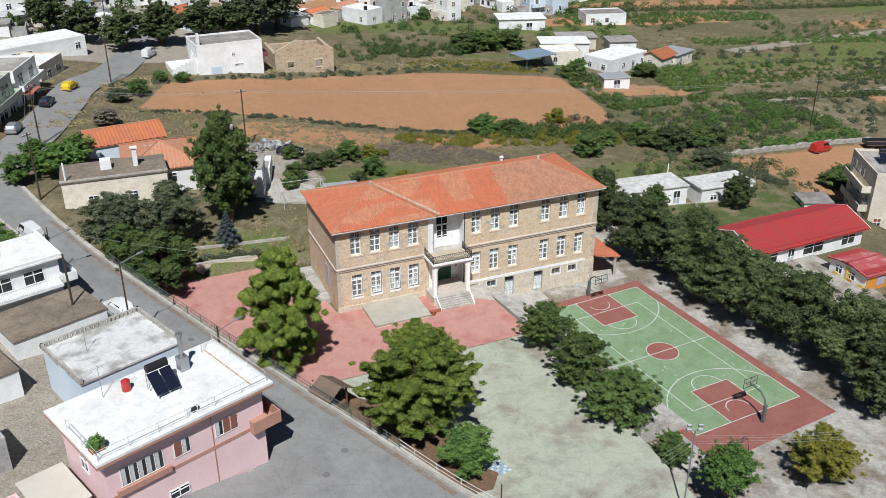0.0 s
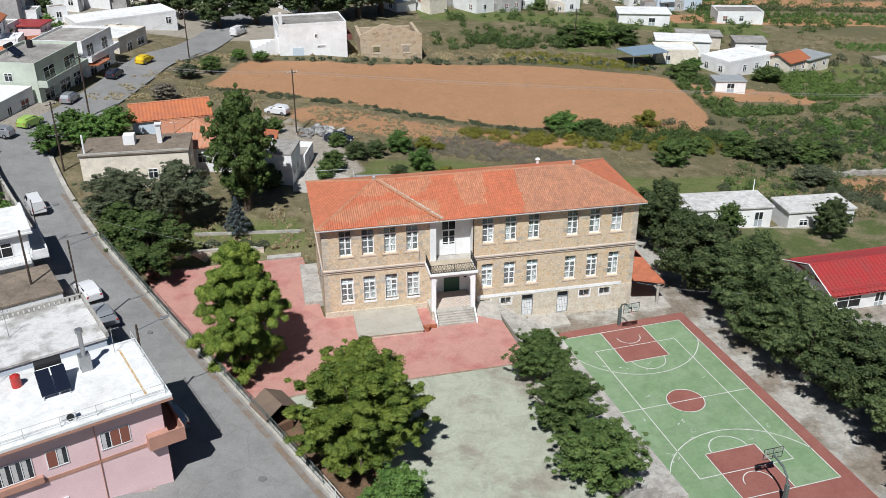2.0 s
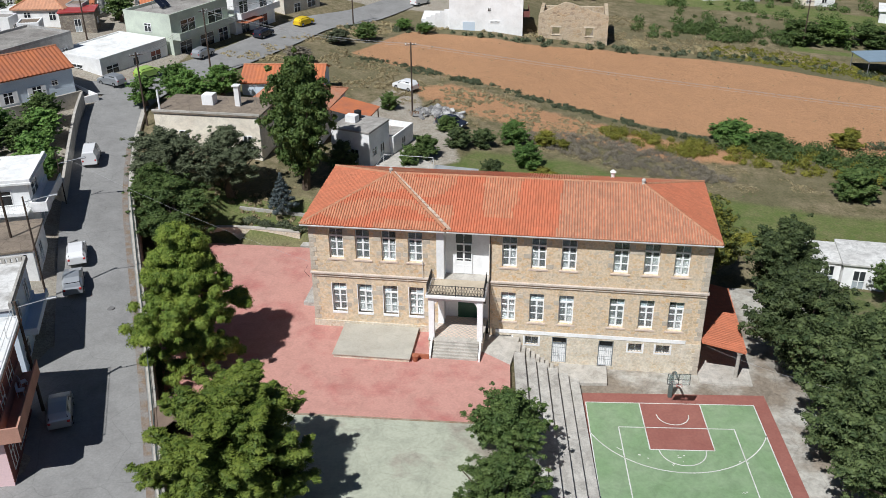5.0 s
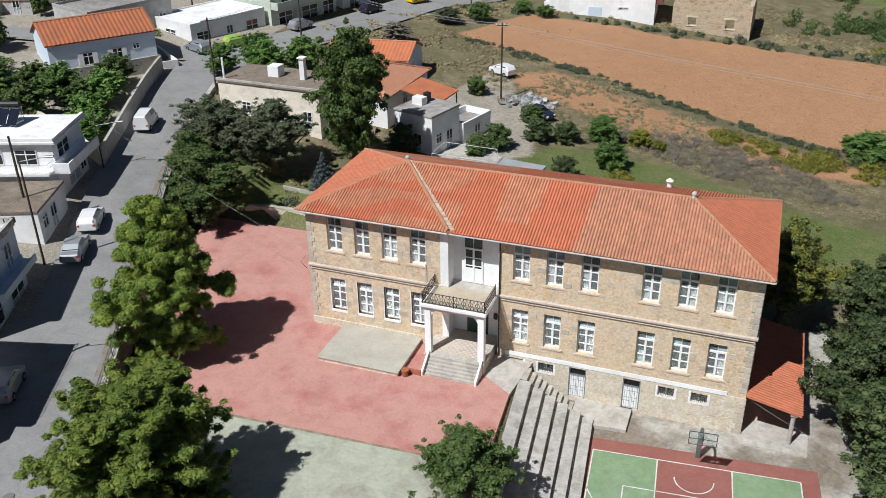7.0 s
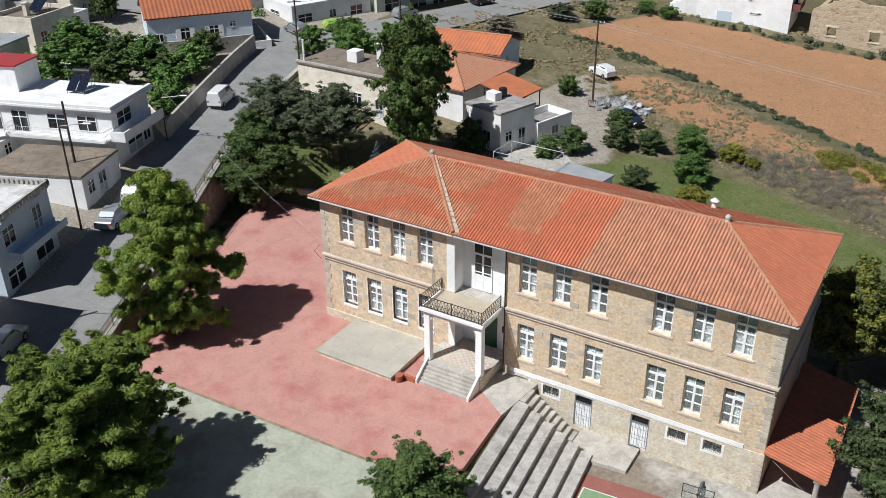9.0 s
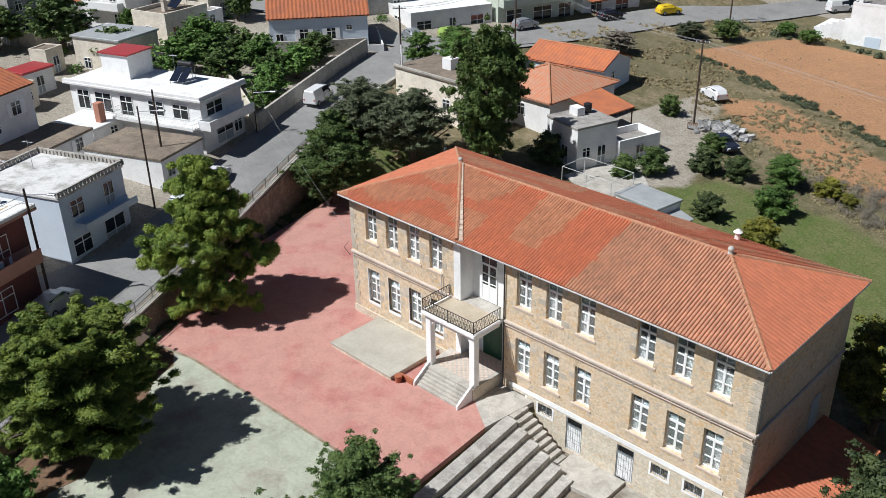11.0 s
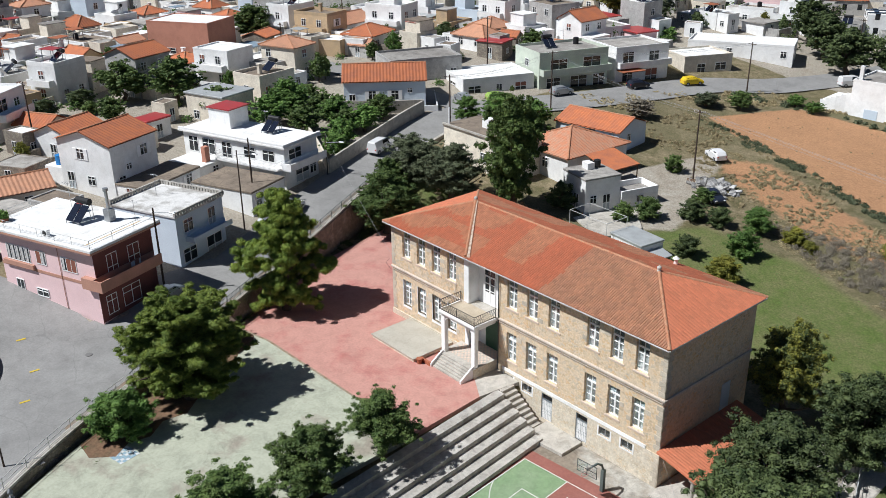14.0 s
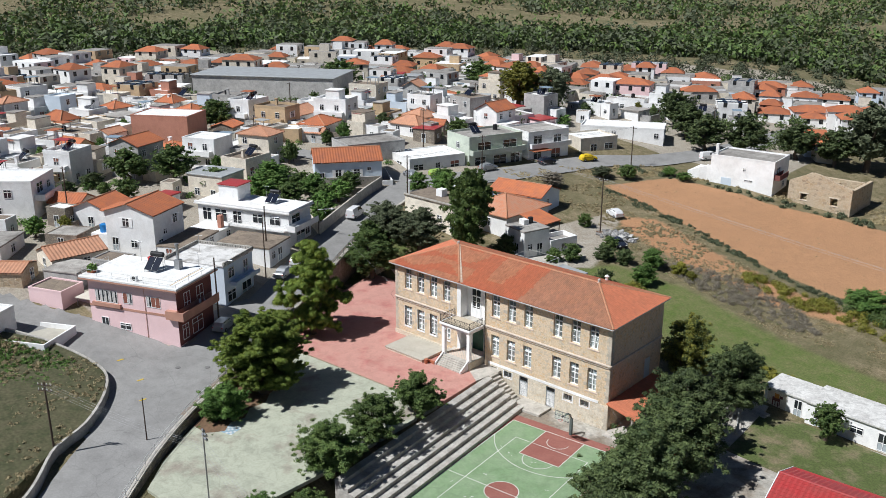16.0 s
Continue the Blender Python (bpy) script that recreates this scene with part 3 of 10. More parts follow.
def ground_height(x, y):
    z = base_height(x, y)
    if -60 < x < 110 and -70 < y < 60:
        if inside(YARD_UP, x, y) or (y < 14.0 and seg_dist(WALL[:8], x, y) < 1.6):
            return -0.35
        if inside(YARD_LOW, x, y):
            return -3.0
    if -16 < x < 1 and 14 < y < 30 and not inside(YARD_UP, x, y):
        return 1.0 + (z - 1.0) * smooth(17, 28, y)
    road = min(seg_dist(line, x, y) - w / 2 for line, w in STREETS) if -90 < x < 40 and -90 < y < 170 else 9
    if road < 1.2:
        return z - 0.22 * (1 - smooth(0.2, 1.2, road))
    far = math.hypot(x - 20, y - 10)
    z += 0.25 * noise.noise(Vector((x * 0.06, y * 0.06, 3))) * smooth(0, 4, road)
    if far > 250:
        z += (far - 250) * 0.05 * (0.6 + 0.8 * noise.noise(Vector((x * 0.004, y * 0.004, 9))))
        z += smooth(300, 900, far) * 26 * noise.noise(Vector((x * 0.006, y * 0.006, 1)))
    return z


FIELD = [(-14, 76), (-7, 92), (0, 92.5), (14, 92.5), (28, 95.5), (45, 97), (62, 92.5), (73, 89.5), (78, 87), (77.5, 76), (76, 65), (73.5, 58.5), (69.5, 54.5), (64, 53), (57, 54.7), (42, 58), (30, 60), (18, 64), (4, 68.5), (-6, 72)]
DIRT = [(-4, 62), (4, 66), (18, 60.5), (34, 55.5), (46, 53), (46, 47.5), (34, 46.5), (20, 49), (10, 52), (2, 56)]
YARD_DIRT = [(79, 30), (83, 33.5), (100, 34.5), (118, 33.5), (132, 30), (126, 22), (110, 23), (100, 20), (102, 12), (92, 11), (83, 14.5), (87, 22)]
ORCHARD = [(80, 37), (80, 72), (108, 70), (118, 42), (116, 36)]
GREY_PLOT = [(118, 61), (138, 59), (139, 44), (116, 40)]
LAWN = [(4, 27), (10, 40), (22, 42), (40, 37), (54, 34.5), (68, 35), (73, 30), (71, 25), (60, 24), (44, 24), (36, 22), (22, 20)]
GRASS2 = [(-16, 13.5), (-24, 16), (-28, 26), (-12, 24), (0, 24), (2, 14.5)]
DRIVE = [(-8, 44), (-4, 62), (-1, 62), (1.5, 54), (6, 47), (9, 36), (1, 28), (-1, 40)]


def zone(x, y):
    """Soil, lush grass and pale gravel shares of the open ground."""
    def edge(poly, w):
        d = seg_dist(poly + poly[:1], x, y)
        return 0.5 + (0.5 if inside(poly, x, y) else -0.5) * min(1.0, d / w)
    soil = max(edge(FIELD, 1.6), 0.80 * edge(DIRT, 3.0), 0.9 * edge(YARD_DIRT, 3.0))
    lush = max(edge(LAWN, 4.0), 0.65 * edge(GRASS2, 3.0))
    grit = edge(DRIVE, 2.0)
    if (x < -36 or y > 106 and x < 10) and math.hypot(x - 83, y + 93) < 356 and y > -60:
        grit = max(grit, 0.62)
    if x < -13 and -30 < y < 46 and x < float(np.interp(y, [-30, -14, 0, 14, 27, 38, 46], [-4, -10, -17, -24, -30, -33, -36])) - 1:
        grit = max(grit, 0.62)
    if inside(ORCHARD, x, y):
        lush = 0.46 + 0.25 * noise.noise(Vector((x * 0.1, y * 0.1, 8)))
    elif inside(GREY_PLOT, x, y):
        grit = 0.44
    elif x > 80 and y > 37 or y > 106 and x > 36:
        # long narrow plots, running a little south of east
        u, v = 0.98 * x - 0.19 * y, 0.19 * x + 0.98 * y + 2.0 * noise.noise(Vector((x * 0.02, y * 0.02, 5)))
        k = noise.cell(Vector((u / 62.0 + 0.37 * math.floor(v / 12.0), v / 12.0, 2)))
        soil = max(soil, 0.66 if k > 0.62 else 0)
        lush = max(lush, 0.9 if -0.15 < k < 0.35 else 0.3)
    return soil, lush, grit


def axis(lo, near_lo, near_hi, hi, step, grow):
    mid = list(np.arange(near_lo, near_hi + step / 2, step))
    left, right, s = [], [], step
    a, b = near_lo, near_hi
    while a > lo or b < hi:
        s *= grow
        a, b = a - s, b + s
        left.append(a), right.append(b)
    return left[::-1] + mid + right


gx, gy = axis(-3200, -70, 112, 3200, 1.3, 1.12), axis(-3200, -76, 130, 3200, 1.3, 1.12)
gv = [(x, y, ground_height(x, y)) for y in gy for x in gx]
nx = len(gx)
gf = [(j * nx + i, j * nx + i + 1, (j + 1) * nx + i + 1, (j + 1) * nx + i) for j in range(len(gy) - 1) for i in range(nx - 1)]


def ground_material():
    m = bpy.data.materials.new("open_ground")
    m.use_nodes = True
    N, L = m.node_tree.nodes, m.node_tree.links
    b = N["Principled BSDF"]
    b.inputs["Roughness"].default_value, b.inputs["Specular IOR Level"].default_value = 0.95, 0.15
    pos = N.new("ShaderNodeNewGeometry")
    def tex(scale, detail=5, rough=0.6):
        t = N.new("ShaderNodeTexNoise")
        t.inputs["Scale"].default_value, t.inputs["Detail"].default_value, t.inputs["Roughness"].default_value = scale, detail, rough
        L.new(pos.outputs["Position"], t.inputs["Vector"])
        return t.outputs["Fac"]
    def ramp(fac, lo, hi):
        r = N.new("ShaderNodeMapRange")
        r.inputs[1].default_value, r.inputs[2].default_value = lo, hi
        L.new(fac, r.inputs[0])
        return r.outputs[0]
    def blend(fac, a, c):
        x = N.new("ShaderNodeMix")
        x.data_type = "RGBA"
        L.new(fac, x.inputs[0])
        for i, s in ((6, a), (7, c)):
            if isinstance(s, tuple):
                x.inputs[i].default_value = (*s, 1)
            else:
                L.new(s, x.inputs[i])
        return x.outputs[2]
    broad, mid, fine = tex(0.05), tex(0.42, 9, 0.78), tex(4.5, 6, 0.75)
    scrub = blend(ramp(mid, 0.40, 0.62), (0.125, 0.112, 0.056), (0.28, 0.228, 0.145))
    scrub = blend(ramp(broad, 0.45, 0.62), scrub, (0.142, 0.130, 0.070))
    lush = blend(ramp(mid, 0.38, 0.66), (0.108, 0.152, 0.040), (0.185, 0.180, 0.082))
    soil = blend(ramp(mid, 0.35, 0.7), (0.46, 0.255, 0.135), (0.385, 0.215, 0.118))
    grit = blend(ramp(mid, 0.35, 0.7), (0.43, 0.395, 0.335), (0.28, 0.235, 0.18))
    attr = N.new("ShaderNodeAttribute")
    attr.attribute_name = "zone"
    sep = N.new("ShaderNodeSeparateColor")
    L.new(attr.outputs["Color"], sep.inputs[0])
    wob = N.new("ShaderNodeMath")
    wob.operation = "MULTIPLY_ADD"
    wob.inputs[1].default_value, wob.inputs[2].default_value = 0.7, -0.35
    L.new(mid, wob.inputs[0])
    def masked(ch):
        a = N.new("ShaderNodeMath")
        L.new(sep.outputs[ch], a.inputs[0])
        L.new(wob.outputs[0], a.inputs[1])
        return ramp(a.outputs[0], 0.42, 0.60)
    col = blend(masked(1), scrub, lush)
    col = blend(masked(0), col, soil)
    col = blend(masked(2), col, grit)
    hsv = N.new("ShaderNodeHueSaturation")
    v = N.new("ShaderNodeMapRange")
    v.inputs[1].default_value, v.inputs[2].default_value, v.inputs[3].default_value, v.inputs[4].default_value = 0.3, 0.7, 0.58, 1.42
    L.new(fine, v.inputs[0])
    L.new(v.outputs[0], hsv.inputs["Value"])
    L.new(col, hsv.inputs["Color"])
    L.new(hsv.outputs[0], b.inputs["Base Color"])
    bp = N.new("ShaderNodeBump")
    bp.inputs["Strength"].default_value, bp.inputs["Distance"].default_value = 0.7, 0.25
    L.new(fine, bp.inputs["Height"])
    L.new(bp.outputs[0], b.inputs["Normal"])
    return m


ground = raw("ground", gv, gf, ground_material(), smooth=True)
tagged(ground, "dry scrubby ground with a ploughed red field and green grass", "ground", kind="structure")
zc = ground.data.color_attributes.new("zone", "FLOAT_COLOR", "POINT")
zc.data.foreach_set("color", np.array([(*(zone(x, y) if -320 < x < 420 and -90 < y < 420 and math.hypot(x - 20, y - 10) < 300 else (0, 0.30 + 0.4 * noise.noise(Vector((x * 0.01, y * 0.01, 6))), 0)), 1.0) for x, y, _ in gv], dtype=np.float32).ravel())

# ---------------------------------------------------------------- roads
def strip(name, line, width, lift, material, step=1.5, height=base_height):
    pts = sampled(line, step)
    cols = 7
    verts, faces = [], []
    for i, p in enumerate(pts):
        d = (pts[min(i + 1, len(pts) - 1)] - pts[max(i - 1, 0)]).normalized()
        n = Vector((-d.y, d.x))
        for k in range(cols):
            q = p + n * width * (k / (cols - 1) - 0.5)
            verts.append((q.x, q.y, height(q.x, q.y) + lift))
    for i in range(len(pts) - 1):
        for k in range(cols - 1):
            a = i * cols + k
            faces.append((a, a + cols, a + cols + 1, a + 1))
    return raw(name, verts, faces, material)


for k, (line, w) in enumerate(STREETS):
    tagged(strip("road", line, w, 0.03 + 0.006 * k, M["asphalt"]), "worn pale grey asphalt village street", "road", kind="structure")
JUNCTION = [(-14.2, -26.6), (-9, -24.5), (-2.8, -26.8), (0.3, -33.6), (4.2, -40.2), (1.0, -46), (-4.4, -43.4), (-8.4, -39), (-13, -36.5), (-18, -36.6), (-24, -38.2), (-34, -44), (-44, -48), (-46, -38), (-30, -31.8), (-22, -28.6)]
jv, jf, jn = [], [], {}
KERBSIDE = [(-14.5, -27.5), (-9, -24.5), (-12, -14), (-18, -9), (-19.5, -16)]
for i in range(-50, 8):
    for j in range(-50, -8):
        if inside(JUNCTION, i + 0.5, j + 0.5) or inside(KERBSIDE, i + 0.5, j + 0.5):
            q = []
            for a, b in ((i, j), (i + 1, j), (i + 1, j + 1), (i, j + 1)):
                if (a, b) not in jn:
                    jn[a, b] = len(jv)
                    jv.append((a, b, base_height(a, b) + 0.024))
                q.append(jn[a, b])
            jf.append(tuple(q))
tagged(raw("road_junction", jv, jf, M["asphalt"]), "worn pale grey asphalt at the street junction", "road", kind="structure")
for x, y in ((-15.8, -32.7), (-10.1, -33.4), (-6.0, -35.6)):
    tagged(strip("yellow_road_mark", [(x - 0.05, y - 0.42), (x + 0.05, y + 0.42)], 0.22, 0.064, M["line_yellow"], 0.5), "short worn yellow dash painted on asphalt", "road marking", "yellow dashes", "structure")
bm = bmesh.new()
prism(bm, ISLAND[::-1] if sum((b[0] - a[0]) * (b[1] + a[1]) for a, b in zip(ISLAND, ISLAND[1:] + ISLAND[:1])) > 0 else ISLAND, lambda x, y: base_height(x, y) - 0.4, lambda x, y: base_height(x, y) + 1.0)
tagged(part("planted_bank", bm, mat("dry_bank_soil", (0.095, 0.088, 0.048), (0.055, 0.062, 0.028), scale=0.7, fine=3, amount=0.45, bump=0.6)), "raised bank of dry grass behind a kerb wall", "bank", kind="structure")
kerb = ISLAND + ISLAND[:1]
tagged(strip("gutter_dirt", [(x - 0.62, y - 0.26) for x, y in WALL[3:9]], 0.55, 0.066, mat("gutter_dirt", (0.22, 0.165, 0.12), (0.24, 0.225, 0.21), scale=1.1, fine=8, amount=0.3, lo=0.4, hi=0.6)), "brown dirt and leaf litter along the wall's foot", "dirt", kind="structure")


def low_wall(name, line, thick, bottom, top, material, label, step=1.2, kind="structure"):
    """A wall that follows a line; bottom and top are heights as functions of x and y."""
    pts = sampled(line, step)
    bm = bmesh.new()
    rows = []
    for i, p in enumerate(pts):
        d = (pts[min(i + 1, len(pts) - 1)] - pts[max(i - 1, 0)]).normalized()
        n = Vector((-d.y, d.x)) * thick / 2
        a, b = p + n, p - n
        rows.append([bm.verts.new((a.x, a.y, bottom(p.x, p.y))), bm.verts.new((a.x, a.y, top(p.x, p.y))), bm.verts.new((b.x, b.y, top(p.x, p.y))), bm.verts.new((b.x, b.y, bottom(p.x, p.y)))])
    for r, s in zip(rows, rows[1:]):
        for i in range(4):
            bm.faces.new((r[i], s[i], s[(i + 1) % 4], r[(i + 1) % 4]))
    bm.faces.new(rows[0][::-1]), bm.faces.new(rows[-1])
    bmesh.ops.recalc_face_normals(bm, faces=bm.faces)
    return tagged(part(name, bm, material), label, "wall", kind=kind)


low_wall("rubble_wall", [(82.4, 34.4), (90, 34.9), (101, 35.6), (118, 34.2)], 0.7, lambda x, y: ground_height(x, y) - 0.4, lambda x, y: ground_height(x, y) + 0.75 + 0.4 * noise.noise(Vector((x * 0.9, y, 2))), mat("pale_rubble", (0.42, 0.40, 0.36), (0.27, 0.25, 0.22), scale=1.6, fine=5, amount=0.4, bump=0.5), "low pale rubble wall along a dirt yard", 0.7)
track = mat("pale_dust_track", (0.34, 0.30, 0.24), (0.25, 0.22, 0.17), scale=0.5, fine=4, amount=0.3)
for line, w in (([(114, 61), (130, 61), (162, 60.5), (230, 58)], 2.2), ([(136, 99), (160, 102), (218, 107.7), (300, 112)], 4.5), ([(225, 175), (245, 168), (262, 134)], 5.0)):
    tagged(strip("dirt_track", line, w, 0.16, track, 2.0, ground_height), "pale dusty track between plots", "track", kind="structure")



low_wall("kerb_wall", kerb, 0.3, lambda x, y: base_height(x, y) - 0.3, lambda x, y: base_height(x, y) + 1.1, M["concrete"], "pale concrete kerb wall round a planted bank")
low_wall("retaining_wall", WALL, 0.52, lambda x, y: min(-0.5, base_height(x, y) - 0.6), lambda x, y: base_height(x, y) + 0.32, M["concrete_pale"], "stained concrete retaining wall beside the school yard")
low_wall("stone_facing", [(p[0] + 0.27, p[1] + 0.02) for p in WALL[:8]], 0.14, lambda x, y: -0.5, lambda x, y: base_height(x, y) + 0.1, M["stone_dry"], "rough stone facing of the yard side of the retaining wall")


def railing(name, line, material, label, height=1.05, gap=2.2, rails=(0.98, 0.55, 0.12), r=0.03, base=lambda x, y: base_height(x, y) + 0.32, bars=0.0):
    pts = sampled(line, gap)
    t = thing(name, pose(0, 0, 0), label, "railing")
    for p in pts:
        z = base(p.x, p.y)
        part("post", tubem((p.x, p.y, z), (p.x, p.y, z + height), r=r * 1.3), material, t)
    for h in rails:
        part("rail", tubem(*[(p.x, p.y, base(p.x, p.y) + h) for p in pts], r=r), material, t)
    if bars:
        bm = bmesh.new()
        for p, q in zip(pts, pts[1:]):
            n = max(1, int((q - p).length / bars))
            for i in range(n):
                c = p.lerp(q, (i + 0.5) / n)
                z = base(c.x, c.y)
                tube(bm, (c.x, c.y, z + rails[-1]), (c.x, c.y, z + rails[0]), 0.012, n=4, caps=False)
        tagged(part("mesh_infill", bm, material, t), kind="stuff")
    return t


railing("railing", WALL[:5], M["steel_white"], "painted steel tube railing along the street wall")
railing("railing", WALL[4:8], M["rail_green"], "dark green mesh railing along the school wall", bars=0.22)

# ---------------------------------------------------------------- school yard
def slab(name, poly, z0, z1, material, label, category="pavement"):
    bm = bmesh.new()
    area = sum(a[0] * b[1] - b[0] * a[1] for a, b in zip(poly, poly[1:] + poly[:1]))
    prism(bm, poly if area > 0 else poly[::-1], z0, z1)
    return tagged(part(name, bm, material), label, category, kind="structure")


slab("pavement_green", [(8.6, -44), (18.9, -44), (19.3, -31), (18.55, -12.4), (-3.6, -13.2), (-8.2, -14.2), (-2.0, -27.0), (1.2, -33.6), (5.2, -40)], -0.4, 0.0, M["yard_green"], "faded pale green painted concrete yard")
slab("pavement_red", [(18.5, -12.4), (17.9, -4.4), (11, 0.2), (0.2, 0.2), (-0.2, 0.2), (-1.5, 14.6), (-19.5, 14.4), (-15.8, 0.6), (-8.2, -14.2), (-3.6, -13.2)], -0.4, 0.012, M["yard_red"], "faded red painted concrete forecourt")
slab("pavement_apron", [(17.9, -4.4), (18.5, 0.2), (11, 0.2)], -0.4, 0.004, M["concrete_pale"], "grey concrete apron")
slab("earth_strip", [(-8.2, -14.2), (-5.4, -13.8), (-3.9, -14.7), (-3.3, -16.6), (-1.6, -18.3), (-1.0, -20.2), (0.9, -21.4), (1.5, -23.4), (2.9, -25.0), (2.7, -27.2), (4.1, -28.9), (3.8, -30.7), (4.9, -32.2), (3.6, -33.9), (1.4, -33.8), (-2.0, -27.0)], -0.3, 0.03, mat("bare_red_earth", (0.20, 0.115, 0.07), (0.12, 0.085, 0.05), scale=0.8, fine=4, amount=0.35, bump=0.5), "bare earth planting strip under pines", "earth")
slab("pavement_court_side", [(19.4, -31), (20, -50), (66, -50), (66, 16), (33.7, 16), (33.7, 0.25), (18.4, 0.25), (22.2, -1.4), (25.6, -31)], -3.2, -2.74, M["paving"], "stained pale concrete paving round the court")

flat_edge = slab("dirt_seam", [(18.5, -12.32), (-3.6, -13.1), (-8.2, -14.1), (-8.2, -14.32), (-3.6, -13.34), (18.5, -12.5)], -0.2, 0.017, mat("seam_dirt", (0.24, 0.17, 0.11), (0.36, 0.30, 0.23), scale=1.4, amount=0.3), "thin dirt seam between the painted yards", "seam")
# court
CA = radians(5.0)
CU, CV, CC = Vector((math.cos(CA), math.sin(CA))), Vector((math.sin(CA), -math.cos(CA))), Vector((32.45, -17.9))
CW, CL = 13.9, 26.8


def cp(u, v):
    p = CC + CU * u + CV * v
    return (p.x, p.y)


hw, hl = CW / 2, CL / 2
slab("court_surround", [cp(-hw - 1.2, hl + 4.2), cp(hw + 1.3, hl + 3.6), cp(hw + 1.2, -hl - 1.4), cp(-hw - 0.9, -hl - 1.3)], -2.9, -2.71, M["court_red"], "dull red painted border of a basketball court", "court")
slab("court_field", [cp(-hw, hl), cp(hw, hl), cp(hw, -hl), cp(-hw, -hl)], -2.9, -2.70, M["court_green"], "faded green painted basketball court", "court")
KEYW, KEYL = 2.5, 5.9


def flat(name, polys, z, material, label, category="court marking"):
    bm = bmesh.new()
    for poly in polys:
        vs = [bm.verts.new((*p, z)) for p in poly]
        f = bm.faces.new(vs)
        f.normal_update()
        if f.normal.z < 0:
            f.normal_flip()
    return tagged(part(name, bm, material), label, category, kind="structure")


def ring(cu, cv, r, a0, a1, w=0.045, n=40):
    out = []
    for i in range(n):
        a, b = a0 + (a1 - a0) * i / n, a0 + (a1 - a0) * (i + 1) / n
        out.append([cp(cu + math.cos(t) * q, cv + math.sin(t) * q) for t, q in ((a, r - w), (b, r - w), (b, r + w), (a, r + w))])
    return out


def lineq(u0, v0, u1, v1, w=0.045):
    d = Vector((u1 - u0, v1 - v0)).normalized()
    n = Vector((-d.y, d.x)) * w
    return [cp(u0 + n.x, v0 + n.y), cp(u1 + n.x, v1 + n.y), cp(u1 - n.x, v1 - n.y), cp(u0 - n.x, v0 - n.y)]


flat("court_keys", [[cp(-KEYW, s * hl), cp(KEYW, s * hl), cp(KEYW, s * (hl - KEYL)), cp(-KEYW, s * (hl - KEYL))] for s in (-1, 1)] + [[cp(1.8 * math.cos(2 * math.pi * i / 40), 1.8 * math.sin(2 * math.pi * i / 40)) for i in range(40)]], -2.694, M["court_red"], "dull red painted keys and centre circle")
lines = [lineq(-hw, -hl, hw, -hl), lineq(-hw, hl, hw, hl), lineq(-hw, -hl, -hw, hl), lineq(hw, -hl, hw, hl), lineq(-hw, 0, hw, 0)]
lines += ring(0, 0, 1.8, 0, 2 * math.pi)
for s in (-1, 1):
    e, k = s * hl, s * (hl - KEYL)
    lines += [lineq(-KEYW, e, -KEYW, k), lineq(KEYW, e, KEYW, k), lineq(-KEYW, k, KEYW, k)]
    lines += ring(0, k, 1.8, 0 if s < 0 else math.pi, math.pi if s < 0 else 2 * math.pi)
    lines += ring(0, s * (hl - 1.5), 1.3, 0 if s < 0 else math.pi, math.pi if s < 0 else 2 * math.pi, n=20)
    arc = math.asin(3.08 / 7.6)
    lines += ring(0, s * (hl - 0.9), 7.6, arc + (0 if s < 0 else math.pi), math.pi - arc + (0 if s < 0 else math.pi))
lines += [lineq(-4.6, -hl + 3.2, -4.6, hl - 3.2), lineq(4.6, -hl + 3.2, 4.6, hl - 3.2), lineq(-4.6, -hl + 3.2, 4.6, -hl + 3.2), lineq(-4.6, hl - 3.2, 4.6, hl - 3.2)]
flat("court_lines", lines, -2.689, M["line"], "worn white painted court lines")
rnd = random.Random(4)
scuffs = []
for i in range(15):
    u, v, a = rnd.uniform(-hw + 1, hw - 1), rnd.uniform(-hl + 5, hl - 5), rnd.uniform(0, 3.1)
    for k in range(3):
        du, dv, l = rnd.uniform(-0.5, 0.5), rnd.uniform(-0.3, 0.3), rnd.uniform(0.08, 0.3)
        scuffs.append(lineq(u + du, v + dv, u + du + l * math.cos(a), v + dv + l * math.sin(a), rnd.uniform(0.02, 0.06)))
flat("court_scuffs", scuffs, -2.687, M["line"], "peeling white paint flakes on the court")

# broad steps between the yard and the court
bm = None
steps_t = thing("bleacher_steps", pose(0, 0, 0), "long weathered concrete bleacher steps beside the court", "steps")
for i in range(6):
    z1 = -0.02 - i * 0.45
    a, b = 18.3 + i * 0.95, 18.3 + (i + 1) * 0.95
    bm = bmesh.new()
    prism(bm, [(a + 2.7, -30.5), (b + 2.7, -30.5), (b - 0.25, -2.4), (a - 0.25, -2.4)], -3.2, z1)
    part("step", bm, M["concrete"], steps_t)
narrow = thing("narrow_steps", pose(0, 0, 0), "small concrete stair beside the school plinth", "steps")
for i in range(9):
    part("step", boxm(18.2 + i * 0.42, 18.2 + (i + 1) * 0.42, -2.3, -0.75, -3.1, -0.02 - i * 0.29), M["concrete_pale"], narrow)
